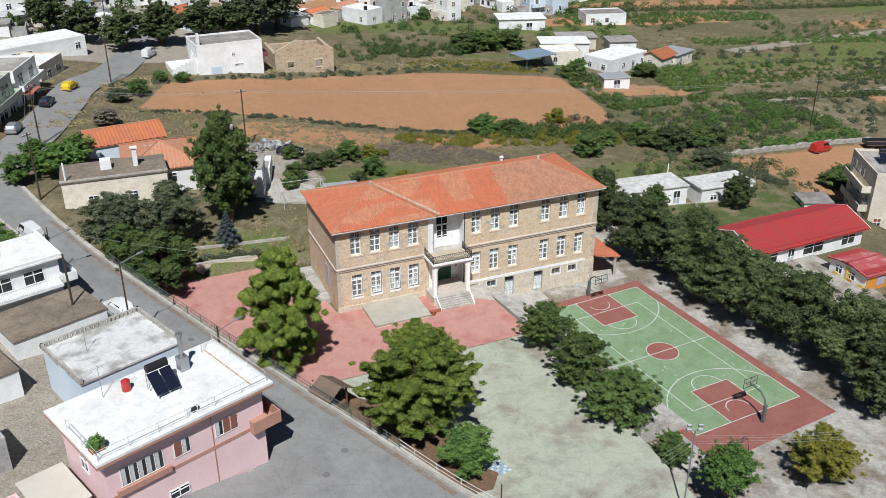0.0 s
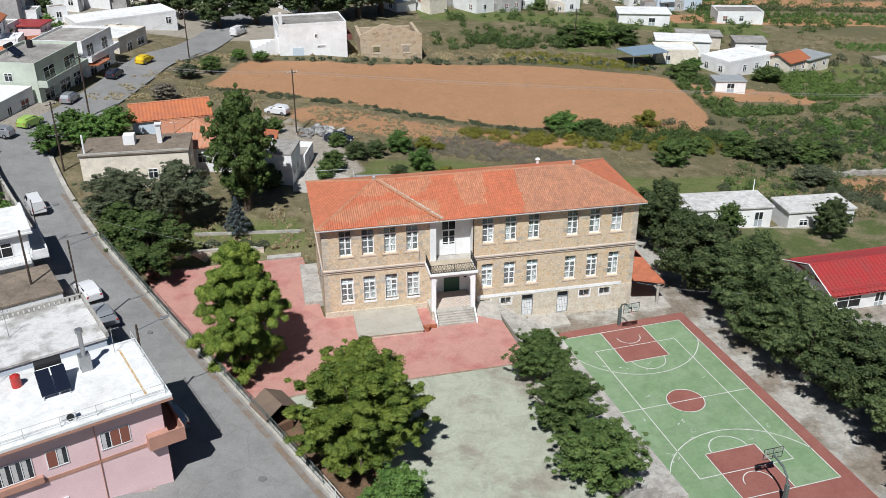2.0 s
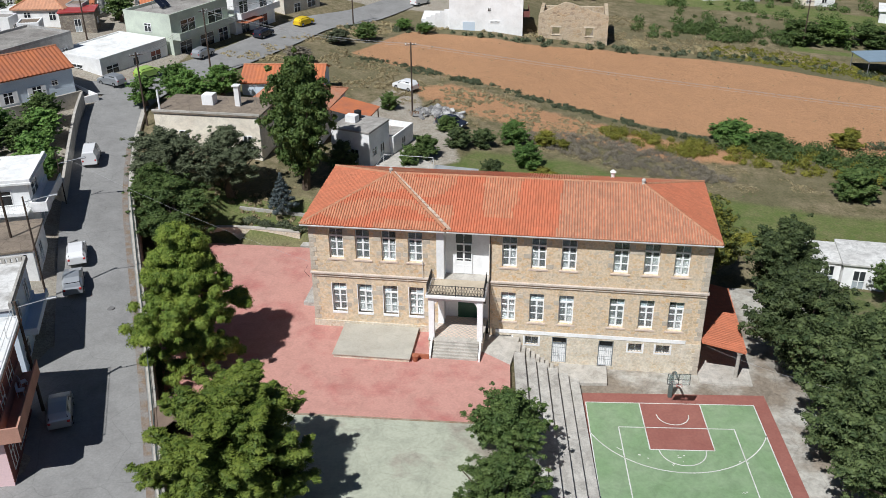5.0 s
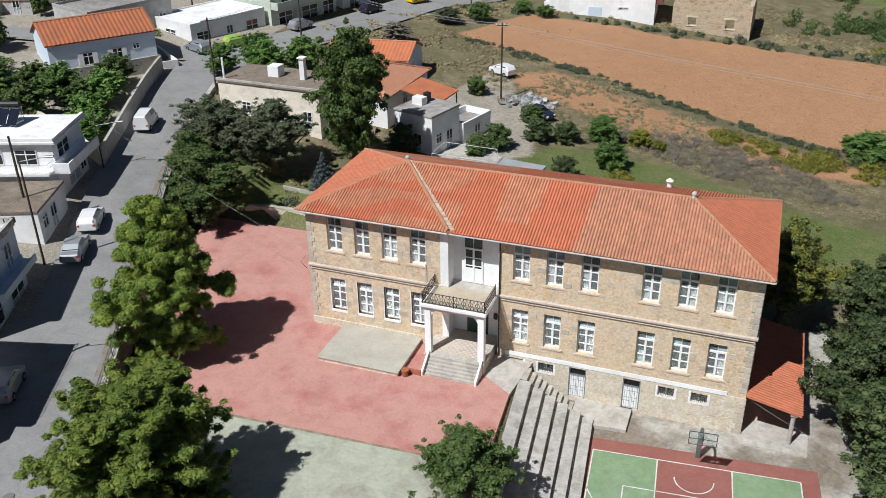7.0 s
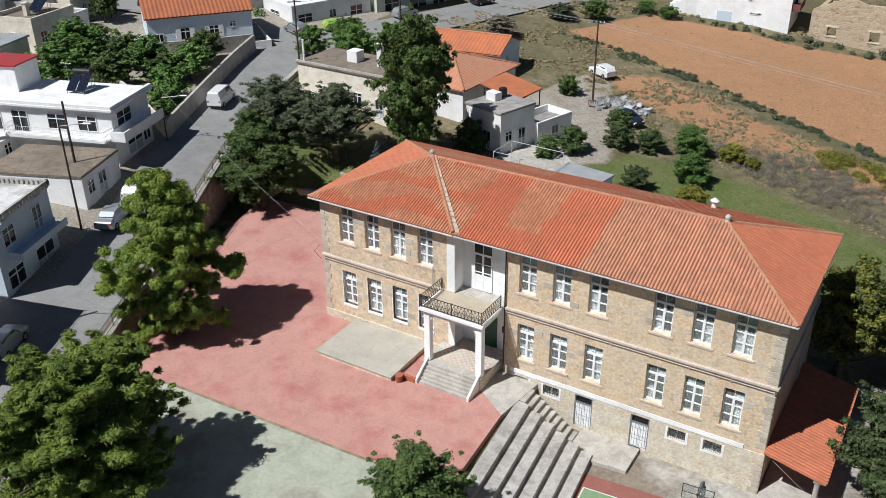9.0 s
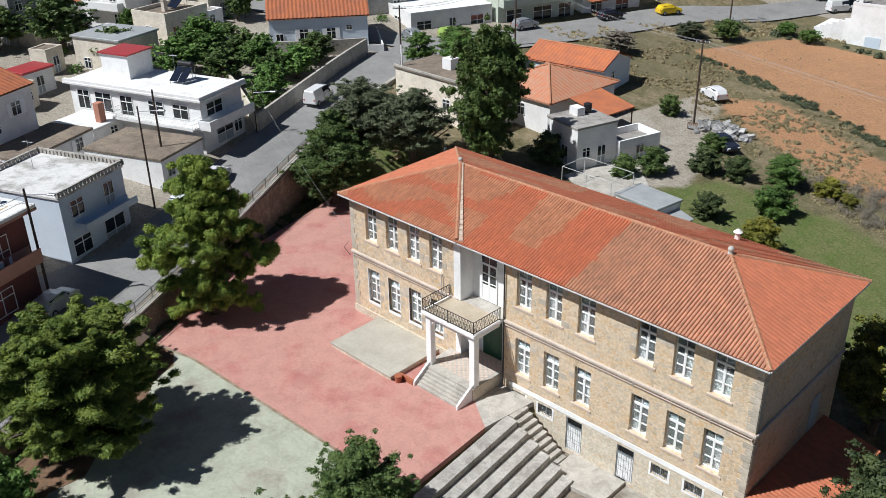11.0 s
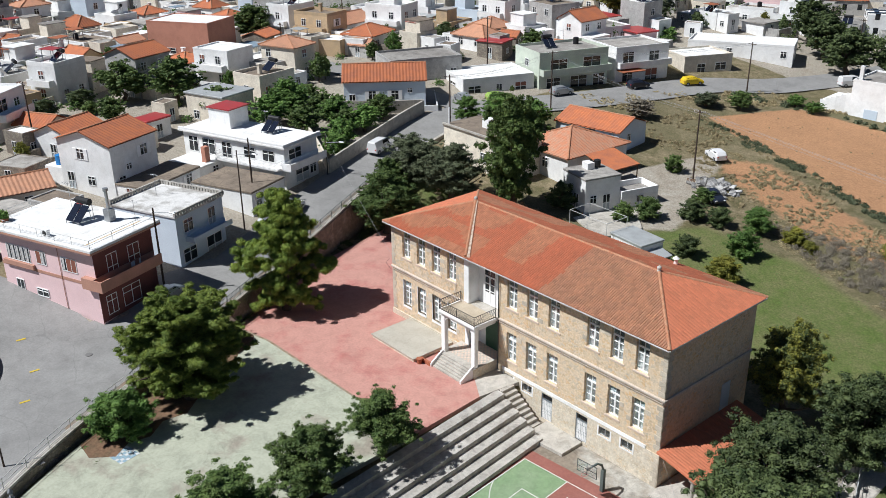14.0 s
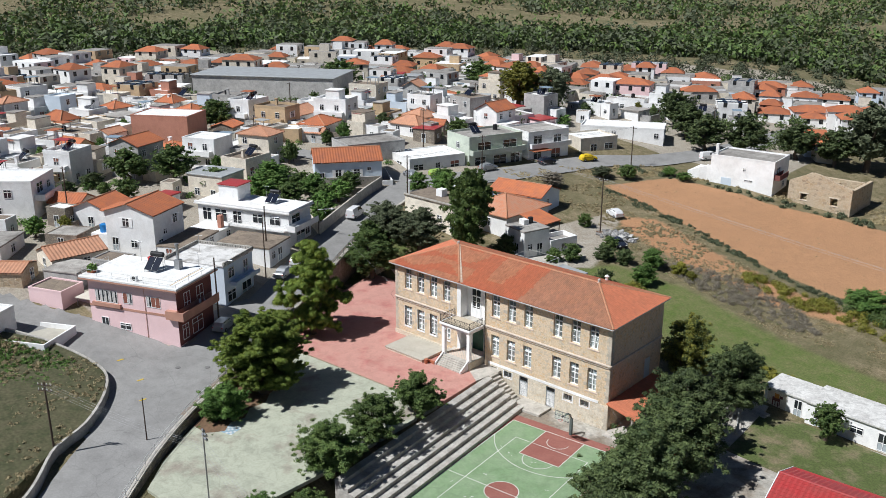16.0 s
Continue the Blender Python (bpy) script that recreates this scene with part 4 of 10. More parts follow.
slab("grass_lot", [(46.3, 5.2), (46.2, 10), (45.9, 15.6), (50.6, 16.9), (60.5, 15.6), (66, 14.2), (78, 15.4), (80, 10), (76, 4.2), (70, 4.6), (60, 4.0), (53, 4.4)], -3.4, -2.70, mat("dry_lot_grass", (0.085, 0.108, 0.034), (0.20, 0.165, 0.10), scale=0.32, fine=5, amount=0.45, bump=0.5, lo=0.46, hi=0.66), "patchy grass and bare soil in front of the white sheds")
slab("path", [(43.6, 4.0), (46.2, 4.0), (45.8, 18.4), (43.4, 18.8)], -3.2, -2.69, M["concrete_pale"], "pale concrete path to the sheds")
slab("plinth_walk", [(22.0, -3.0), (26.2, -2.6), (26.2, 0.2), (22.0, 0.2)], -3.2, -2.45, M["concrete_pale"], "raised concrete walk beside the school wall")
# ---------------------------------------------------------------- the school
L, D = 34.0, 11.9
TOP, BAND = 10.25, 5.4
UPPER = [2.38, 4.70, 7.00, 9.30, 17.35, 19.82, 22.35, 26.65, 29.15, 31.62]
WW, WH = 1.26, 2.85
Z_UP, Z_LO = 6.95, 1.62
RX0, RX1, RY = 11.75, 15.65, 1.15
school = thing("school_building", pose(0, 0, 0), "two-storey ochre stone school with a red clay tile roof", "school")
ops = [(x - WW / 2, x + WW / 2, z, z + WH) for x in UPPER for z in (Z_UP, Z_LO)]
small = [(17.15, 0.15), (19.5, 0.15), (28.5, 0.1), (30.85, 0.1)]
ops += [(x - 0.6, x + 0.6, z - 0.8, z) for x, z in small]
DOORS = [(21.95, -2.40), (26.0, -2.45)]
ops += [(x - 0.65, x + 0.65, z, z + 2.65) for x, z in DOORS]
# front wall: one stretch on each side of the entrance recess
bm = bmesh.new()
wall_open(bm, RX0, -0.6, TOP, 0.6, [o for o in ops if o[1] < RX0])
front_l = part("front_wall", bm, M["stone_school"], school)
front_l.location = (0, -0.10, 0)
bm = bmesh.new()
wall_open(bm, L - RX1, -3.2, TOP, 0.6, [(a - RX1, b - RX1, c, d) for a, b, c, d in ops if a > RX1])
front_r = part("front_wall", bm, M["stone_school"], school)
front_r.location = (RX1, 0, 0)
for name, x, y0, y1, zb in (("side_wall", 0.0, 0.5, D, -0.6), ("side_wall", L - 0.6, 0.6, D, -3.2)):
    part(name, boxm(x, x + 0.6, y0, y1, zb, TOP), M["stone_school"], school)
part("back_wall", boxm(0.6, L - 0.6, D - 0.6, D, -3.2, TOP), M["stone_school"], school)
# added inner floors and partition; room shade is in their colour
part("upper_floor", boxm(0.6, L - 0.6, RY + 0.3, D - 0.6, 5.0, 5.3), M["room_shade"], school)
part("attic_floor", boxm(0.05, L - 0.05, 0.0, D - 0.05, TOP, TOP + 0.12), M["room_shade"], school)
part("partition", boxm(0.6, L - 0.6, 4.6, 4.8, -3, TOP - 0.01), M["room_shade"], school)
# recess walls
part("recess_wall", boxm(RX0 - 0.3, RX1 + 0.3, RY, RY + 0.3, 0.0, TOP), M["plaster_white"], school)
part("recess_side", boxm(RX0 - 0.012, RX0 + 0.012, -0.11, RY, 0.0, TOP - 0.02), M["plaster_white"], school)
part("recess_side", boxm(RX1 - 0.012, RX1 + 0.012, -0.01, RY, 0.0, TOP - 0.02), M["plaster_white"], school)
part("white_pier", boxm(RX0 - 0.62, RX0 + 0.02, -0.17, -0.06, 5.5, TOP - 0.01), M["plaster_white"], school, "white painted pier")
part("white_pier", boxm(RX0 - 0.52, RX0 + 0.02, -0.16, -0.06, 1.0, 5.0), M["plaster_white"], school, "white painted pier")
part("recess_floor", boxm(RX0, RX1, -0.05, RY, 5.18, 5.45), M["concrete_pale"], school)
# plinth, white stripe, string course, cornice
bm = bmesh.new()
wall_open(bm, L - 16.3 + 0.04, -3.2, 0.40, 0.05, [(a - 16.3, b - 16.3, c, min(d, 0.401)) for a, b, c, d in ops if a > 16.3 and c < 0.3])
pl = part("plinth", bm, M["stone_base"], school, "pale rubble stone plinth")
pl.location = (16.3, -0.045, 0)
stripe = boxm(16.3, 32.7, -0.085, -0.042, 0.40, 0.74)
part("white_stripe", stripe, M["plaster_white"], school, "white painted stripe above the plinth")
part("left_plinth", boxm(-0.06, RX0 - 0.6, -0.20, -0.08, -0.4, 0.62), M["stone_base"], school)
for a, b, y in ((-0.08, RX0 - 0.25, -0.26), (RX1 + 0.05, L + 0.12, -0.16)):
    part("string_course", boxm(a, b, y, y + 0.2, BAND - 0.06, BAND + 0.16, 0.04), M["band"], school)
part("string_course", boxm(-0.14, 0.02, 0.0, D, BAND - 0.06, BAND + 0.16, 0.04), M["band"], school)
part("string_course", boxm(L - 0.02, L + 0.14, 0.06, D, BAND - 0.06, BAND + 0.16, 0.04), M["band"], school)
for a, b, y in ((0.2, RX0 - 0.4, -0.20), (RX1 + 0.1, L - 0.1, -0.10)):
    part("pipe", tubem((a, y, BAND - 0.22), (b, y, BAND - 0.22), r=0.035), M["band"], school)
    bm = bmesh.new()
    n = int((b - a) / 2.3)
    for i in range(n + 1):
        x = a + (b - a) * i / n
        box(bm, x - 0.03, x + 0.03, y - 0.04, y + 0.12, BAND - 0.34, BAND - 0.12)
    tagged(part("pipe_bracket", bm, M["sill"], school), kind="stuff")
part("downpipe", tubem((RX1 + 0.1, -0.12, 0.2), (RX1 + 0.1, -0.12, 10.1), r=0.05), M["iron"], school, "dark iron downpipe")
part("downpipe", tubem((9.95, -0.24, 5.4), (9.95, -0.24, 7.2), r=0.03), M["steel_white"], school)
part("cable", tubem((-0.2, -0.3, 6.2), (-0.55, -0.5, 5.7), (-0.2, -0.2, 5.0), r=0.02, n=4), M["iron"], school)

# grey ashlar: quoins at the corners and blocks beside the windows
qm = {}
for w in (0.42, 0.62):
    b2 = boxm(-w / 2, w / 2, -0.03, 0.03, 0.01, 0.43, 0.012)
    q = part("quoin", b2, M["quoin"], school)
    qm[w] = q.data
    bpy.data.objects.remove(q)
for z0, z1, x, sgn, y in ((0.7, 5.2, 0.0, 1, -0.105), (5.7, 10.1, 0.0, 1, -0.105), (0.8, 5.2, L, -1, -0.005), (5.7, 10.1, L, -1, -0.005), (-2.7, 0.3, L, -1, -0.055)):
    k = 0
    z = z0
    while z + 0.44 < z1:
        w = (0.62, 0.42)[k % 2]
        share("quoin", qm[w], school, pose(x + sgn * w / 2, y, z))
        if x > 1:
            share("quoin", qm[(0.42, 0.62)[k % 2]], school, pose(x + 0.005, (0.42, 0.62)[k % 2] / 2 + 0.03, z, 0, 0, 90))
        z += 0.45
        k += 1
rq = random.Random(11)
for x in UPPER:
    y = -0.105 if x < RX0 else -0.005
    for z in (Z_UP, Z_LO):
        for s in (-1, 1):
            for k in range(6):
                if rq.random() < 0.16:
                    w = rq.choice((0.42, 0.62))
                    share("quoin", qm[w], school, pose(x + s * (WW / 2 + 0.02 + w / 2), y + 0.012, z + 0.02 + k * 0.46))

# windows: white casements of two columns under a top light, built once
def window_meshes(w, h, rows, top, full=True):
    d = {}
    bm = bmesh.new()
    t = 0.10
    hv = h - top
    split = (0.0, 0.36, 0.74, 1.0) if rows == 3 else tuple(k / rows for k in range(rows + 1))
    level = [t + (hv - 2 * t) * f for f in split]
    box(bm, -w / 2, -w / 2 + t, 0, 0.08, 0, hv), box(bm, w / 2 - t, w / 2, 0, 0.08, 0, hv)
    box(bm, -w / 2 + t, w / 2 - t, 0, 0.08, 0, t)
    box(bm, -w / 2, w / 2, -0.01, 0.08, hv, hv + t * 0.5)
    box(bm, -w / 2 + t, w / 2 - t, -0.01, 0.08, hv - t, hv)
    box(bm, -0.075, 0.075, -0.012, 0.07, t, hv - t)
    if full:
        box(bm, -w / 2, -w / 2 + 0.035, 0.01, 0.07, hv + t * 0.5, h), box(bm, w / 2 - 0.035, w / 2, 0.01, 0.07, hv + t * 0.5, h)
        box(bm, -0.02, 0.02, 0.01, 0.07, hv + t * 0.5, h)
    for z in level[1:-1]:
        box(bm, -w / 2 + t, -0.055, 0.005, 0.06, z - 0.036, z + 0.036), box(bm, 0.055, w / 2 - t, 0.005, 0.06, z - 0.036, z + 0.036)
    d["window"] = bm
    d["panes"] = []
    for s in (0, 1):
        a = -w / 2 + t if s == 0 else 0.055
        b = -0.055 if s == 0 else w / 2 - t
        for k in range(rows):
            d["panes"].append((a, b, level[k], level[k + 1]))
        d["panes"].append(((-w / 2 + 0.035 if s == 0 else 0.02), (-0.02 if s == 0 else w / 2 - 0.035), hv + t * 0.5, h))
    return d


wm = window_meshes(WW, WH, 3, 0.74)
proto = part("window", wm["window"], M["frame_white"])
pane_mesh = []
for a, b, c, d in wm["panes"]:
    o = part("pane", boxm(a + 0.004, b - 0.004, 0.035, 0.045, c, d), M["glass"])
    pane_mesh.append(o.data)
    bpy.data.objects.remove(o)
sill_o = part("sill", boxm(-0.82, 0.82, -0.30, 0.16, -0.20, -0.02, 0.02), M["sill"])
surround_o = part("surround", boxm(-0.70, -0.63, -0.26, -0.02, 0.0, WH, 0.008), M["frame_white"])
apron_o = part("apron", boxm(-0.70, 0.70, -0.285, 0.05, -0.24, 0.0, 0.01), M["frame_white"])
cm = bmesh.new()
for i in range(14):
    x0 = -0.58 + i * 0.083
    box(cm, x0, x0 + 0.06, 0.16 + 0.02 * (i % 2), 0.18 + 0.02 * (i % 2), 0.05, 2.0)
curt_o = part("curtain", cm, M["curtain"])
shut_o = part("transom_blind", boxm(-0.63, 0.63, 0.1, 0.12, WH - 0.74, WH), M["shutter"])
meshes = [o.data for o in (proto, sill_o, surround_o, apron_o, curt_o, shut_o)]
for o in (proto, sill_o, surround_o, apron_o, curt_o, shut_o):
    bpy.data.objects.remove(o)
rw = random.Random(5)
for x in UPPER:
    y = (-0.10 if x < RX0 else 0.0) + 0.24
    for z in (Z_UP, Z_LO):
        w = share("window", meshes[0], school, pose(x, y, z))
        for pm in pane_mesh:
            share("pane", pm, w).visible_shadow = False
        if z == Z_UP:
            share("sill", meshes[1], w, label="pinkish stone sill")
        elif x < RX0:
            share("surround", meshes[2], w)
            share("surround", meshes[2], w, pose(1.33, 0, 0))
            share("apron", meshes[3], w)
        else:
            share("sill", meshes[1], w, label="pinkish stone sill")
        for side in (-0.3, 0.3):
            if rw.random() < (0.55 if side > 0 else 0.3) + (0.2 if x < RX0 and z == Z_LO else 0.0):
                share("curtain", meshes[4], w, Matrix.Translation((side, 0, 0)) @ Matrix.Diagonal((0.44, 1, rw.choice((0.5, 0.8, 1.0)), 1)))
        for side in (-0.31, 0.31):
            if rw.random() < 0.62:
                share("transom_blind", meshes[5], w, Matrix.Translation((side, 0, 0)) @ Matrix.Diagonal((0.47, 1, 1, 1)), label="grey inner blind behind the top light")
# basement windows behind grilles
for x, z in small:
    bm = bmesh.new()
    for a, b, c, d in ((-0.62, -0.54, -0.8, 0.02), (0.54, 0.62, -0.8, 0.02), (-0.54, 0.54, -0.06, 0.02), (-0.54, 0.54, -0.8, -0.74), (-0.03, 0.03, -0.74, -0.06)):
        box(bm, a, b, 0.02, 0.12, c, d)
    w = part("basement_window", bm, M["frame_white"], school)
    w.location = (x, 0.05, z)
    part("pane", boxm(-0.54, 0.54, 0.07, 0.08, -0.74, -0.06), M["glass"], w)
    bm = bmesh.new()
    for i in range(9):
        xx = -0.52 + i * 0.13
        tube(bm, (xx, -0.03, -0.78), (xx, -0.03, 0.0), 0.012, n=4)
    for zz in (-0.6, -0.4, -0.2):
        tube(bm, (-0.56, -0.03, zz), (0.56, -0.03, zz), 0.012, n=4)
    part("grille", bm, M["iron"], w)
    bm = bmesh.new()
    for a, b, c, d in ((-0.74, -0.6, -0.94, 0.06), (0.6, 0.74, -0.94, 0.06), (-0.6, 0.6, -0.94, -0.8)):
        box(bm, a, b, -0.12, -0.09, c, d)
    part("surround", bm, M["plaster_white"], w)
# basement doors, with a barred light above
for x, z in DOORS:
    bm = bmesh.new()
    box(bm, -0.65, -0.57, 0, 0.1, 0, 2.65), box(bm, 0.57, 0.65, 0, 0.1, 0, 2.65), box(bm, -0.57, 0.57, 0, 0.1, 2.57, 2.65), box(bm, -0.57, 0.57, 0, 0.1, 2.0, 2.08)
    dr = part("door", bm, M["shutter_steel"], school, "grey steel double door with a barred top light")
    dr.location = (x, 0.0, z)
    for s in (-1, 1):
        lf = bmesh.new()
        box(lf, min(0.01 * s, 0.56 * s), max(0.01 * s, 0.56 * s), 0.03, 0.07, 0.02, 1.99)
        for k in range(3):
            box(lf, min(0.08 * s, 0.49 * s), max(0.08 * s, 0.49 * s), 0.015, 0.035, 0.12 + k * 0.64, 0.62 + k * 0.64)
        leaf = part("leaf", lf, M["frame_white"], dr, "pale painted door leaf")
        gr = bmesh.new()
        for i in range(3):
            tube(gr, (s * (0.10 + i * 0.18), 0.0, 0.15), (s * (0.10 + i * 0.18), 0.0, 1.95), 0.010, n=4)
        for zz in (0.12, 0.7, 1.0, 1.6, 1.96):
            tube(gr, (s * 0.02, 0.0, zz), (s * 0.55, 0.0, zz), 0.014, n=4)
        part("security_grille", gr, M["shutter_steel"], dr)
    gr = bmesh.new()
    for i in range(10):
        tube(gr, (-0.52 + i * 0.115, 0.04, 2.08), (-0.52 + i * 0.115, 0.04, 2.57), 0.014, n=4)
    part("grille", gr, M["iron"], dr)
    part("backing", boxm(-0.56, 0.56, 0.2, 0.22, 2.08, 2.57), M["iron"], dr)

# balcony door in the recess
bd = window_meshes(1.45, 3.9, 4, 1.0)
door = part("balcony_door", bd["window"], M["frame_white"], school, "tall white glazed balcony door")
door.location = (13.35, RY - 0.09, 5.5)
part("door_panel", boxm(-0.66, 0.66, 0.02, 0.05, 0.08, 1.25), M["frame_white"], door)
for a, b, c, d in bd["panes"]:
    if d > 1.1:
        part("pane", boxm(a, b, 0.035, 0.045, max(c, 1.25), d), M["pane_dark"], door)
# entrance door, green
ed = thing("entrance_door", pose(13.7, RY - 0.10, 1.05), "dark green panelled entrance door", "door")
ed.parent = school
gd = bmesh.new()
box(gd, -0.85, 0.85, 0, 0.08, 0, 3.1)
part("leaf", gd, M["door_green"], ed)
for s in (-1, 1):
    for k in range(3):
        part("panel", boxm(s * 0.42 - 0.3, s * 0.42 + 0.3, -0.025, 0.0, 0.2 + k * 0.95, 0.98 + k * 0.95, 0.012), M["door_green"], ed)
part("letter_box", boxm(15.0, 15.32, RY - 0.22, RY - 0.02, 2.6, 3.1, 0.04), M["iron"], school, "dark letter box on the porch wall")
# porch: floor, steps, columns, slab
porch = thing("porch", pose(0, 0, 0), "white entrance porch with square columns under a balcony", "porch")
part("floor_block", boxm(10.75, 15.4, -2.85, RY, -0.4, 1.02), M["stone_base"], porch, "stone porch base")
bm = bmesh.new()
for i in range(18):
    for k in range(16):
        if (i + k) % 2 == 0:
            box(bm, 11.2 + i * 0.22, 11.2 + i * 0.22 + 0.215, -2.3 + k * 0.22, -2.3 + k * 0.22 + 0.215, 1.022, 1.035)
tagged(part("floor_tiles", bm, M["sill"], porch, "chequered cement floor tiles"), kind="stuff")
part("floor_top", boxm(10.7, 15.45, -2.95, RY, 1.0, 1.022), M["concrete_pale"], porch)
for i in range(6):
    part("step", boxm(11.25, 15.1, -4.2 + i * 0.23, -2.86, i * 0.17 - 0.05, (i + 1) * 0.17), M["concrete_pale"], porch)
for x in (11.05, 15.25):
    bm = bmesh.new()
    vs = [(x - 0.08, -4.35, -0.05), (x - 0.08, -2.7, -0.05), (x - 0.08, -2.7, 1.35), (x - 0.08, -4.35, 0.32)]
    a = [bm.verts.new(v) for v in vs]
    b = [bm.verts.new((v[0] + 0.16, v[1], v[2])) for v in vs]
    bm.faces.new(a[::-1]), bm.faces.new(b)
    for i in range(4):
        bm.faces.new((a[i], a[(i + 1) % 4], b[(i + 1) % 4], b[i]))
    bmesh.ops.recalc_face_normals(bm, faces=bm.faces)
    part("stair_cheek", bm, M["plaster_white"], porch)
for x in (11.0, 15.15):
    part("column", boxm(x - 0.24, x + 0.24, -2.72, -2.24, 1.0, 4.85, 0.02), M["plaster_white"], porch)
    for s in (-1, 1):
        bm = bmesh.new()
        pts = [(0, 0), (0.55, 0), (0.30, -0.12), (0.10, -0.35), (0, -0.62)]
        inner = 1 if x < 13 else -1
        vs = [(x + inner * (0.24 + p[0]), -2.62, 4.85 + p[1]) for p in pts]
        a = [bm.verts.new(v) for v in vs]
        b = [bm.verts.new((v[0], v[1] + 0.26, v[2])) for v in vs]
        bm.faces.new(a), bm.faces.new(b[::-1])
        for i in range(5):
            bm.faces.new((a[i], b[i], b[(i + 1) % 5], a[(i + 1) % 5]))
        bmesh.ops.recalc_face_normals(bm, faces=bm.faces)
        if s > 0:
            part("bracket", bm, M["plaster_white"], porch)
        else:
            bm.free()
part("beam", boxm(10.76, 15.4, -2.74, -2.2, 4.85, 5.16), M["plaster_white"], porch)
for x in (10.78, 15.0):
    part("beam", boxm(x, x + 0.4, -2.2, -0.12, 4.85, 5.16), M["plaster_white"], porch)
part("balcony_slab", boxm(10.55, 15.6, -2.98, -0.18, 5.16, 5.42, 0.03), M["plaster_white"], porch, "white balcony slab")
part("balcony_floor", boxm(10.75, 15.4, -2.8, -0.05, 5.42, 5.46), mat("yellowed_floor_screed", (0.52, 0.45, 0.34), (0.42, 0.35, 0.26), amount=0.15), porch)
bal = thing("balcony_railing", pose(0, 0, 0), "black wrought-iron scrollwork balcony railing", "railing")
for p, q in (((10.68, -2.86), (15.47, -2.86)), ((10.68, -2.86), (10.68, -0.2)), ((15.47, -2.86), (15.47, -0.2))):
    for z in (5.55, 6.38):
        part("rail", tubem((*p, z), (*q, z), r=0.028), M["iron"], bal)
    bm = bmesh.new()
    n = int(math.dist(p, q) / 0.26)
    for i in range(n):
        a = Vector(p).lerp(Vector(q), i / n)
        b = Vector(p).lerp(Vector(q), (i + 1) / n)
        for z0, z1 in ((5.55, 6.38), (6.38, 5.55)):
            tube(bm, (a.x, a.y, z0), (b.x, b.y, z1), 0.013, n=4, caps=False)
        tube(bm, (a.x, a.y, 5.55), (a.x, a.y, 6.38), 0.013, n=4, caps=False)
    tagged(part("scrollwork", bm, M["iron"], bal), kind="stuff")
for p in ((10.68, -2.86), (15.47, -2.86), (10.68, -0.2), (15.47, -0.2), (13.1, -2.86)):
    part("post", tubem((*p, 5.44), (*p, 6.44), r=0.035), M["iron"], bal)
# platform in front of the left wing, and things on it
plat = thing("platform", pose(0, 0, 0), "low concrete platform with a stone face against the school", "platform")
part("platform_top", boxm(2.75, 9.5, -5.15, -0.2, 0.30, 0.42, 0.02), M["platform"], plat)
part("platform_base", boxm(2.85, 9.4, -5.05, -0.2, -0.2, 0.31), M["stone_base"], plat)
bm = bmesh.new()
tube(bm, (0, 0, 0), (0, 0, 0.55), 0.22, 0.3, n=14)
pot = thing("flower_pot", pose(9.9, -4.75, 0.01), "terracotta flower pot beside the porch steps", "pot")
part("bowl", bm, M["pot"], pot)
part("planter_kerb", boxm(9.55, 11.0, -4.4, -4.2, 0, 0.4), M["pot"], plat)
slab("side_walk", [(-2.0, 3.0), (-0.02, 3.0), (-0.02, 12.0), (-2.0, 12.0)], -0.3, 0.35, M["concrete"], "raised grey concrete walk beside the school")
# side door at the east end, upper level
sd = part("side_door", boxm(L, L + 0.06, 8.0, 9.2, 1.1, 3.6, 0.01), M["door_grey"], school, "pale grey side door")
part("side_window", boxm(-0.05, 0.0, 3.4, 4.6, 1.7, 4.4, 0.01), M["shutter"], school, "shuttered side window")

# ---------------------------------------------------------------- school roof: clay tiles in rows
EX0, EX1, EY0, EY1 = -0.5, 34.5, -0.75, 12.4
EZ, RZ, RYM, RXL, RXR = 10.42, 12.72, 5.75, 6.3, 28.4
roof = thing("school_roof", pose(0, 0, 0), "hipped roof of red and weathered clay tiles with mortared ridges", "roof")
roof.parent = school
rr = random.Random(21)


def tile_rows(name, origin, along, down, width, length_fn, spacing, course, pick, materials, h=0.095):
    """Pantile rows: for each row a run of overlapping half-round tiles down the slope."""
    o, a, d = Vector(origin), Vector(along).normalized(), Vector(down).normalized()
    n = a.cross(d).normalized()
    if n.z < 0:
        n = -n
    verts, faces, mats = [], [], []
    prof = [(-0.43, -0.25), (-0.31, 0.6), (0.0, 1.0), (0.31, 0.6), (0.43, -0.25)]
    for i in range(int(width / spacing)):
        s = (i + 0.5) * spacing
        t0, t1 = length_fn(s)
        k = 0
        t = t0
        while t < t1 - 0.05:
            e = min(t + course, t1)
            base = len(verts)
            jit = rr.uniform(-0.006, 0.006)
            for tt, lift in ((t, 0.0), (e + 0.03, 0.014)):
                for px, pz in prof:
                    verts.append(o + a * (s + px * spacing) + d * tt + n * (pz * h + lift + jit))
            for q in range(4):
                faces.append((base + q, base + q + 1, base + 5 + q + 1, base + 5 + q))
                mats.append(pick(s, (t + e) / 2))
            c = len(verts)
            faces.append(tuple(base + 5 + q for q in range(5)))
            mats.append(pick(s, (t + e) / 2))
            t = e
            k += 1
    ob = raw(name, verts, faces, materials, roof, mats=mats)
    return tagged(ob, kind="stuff")


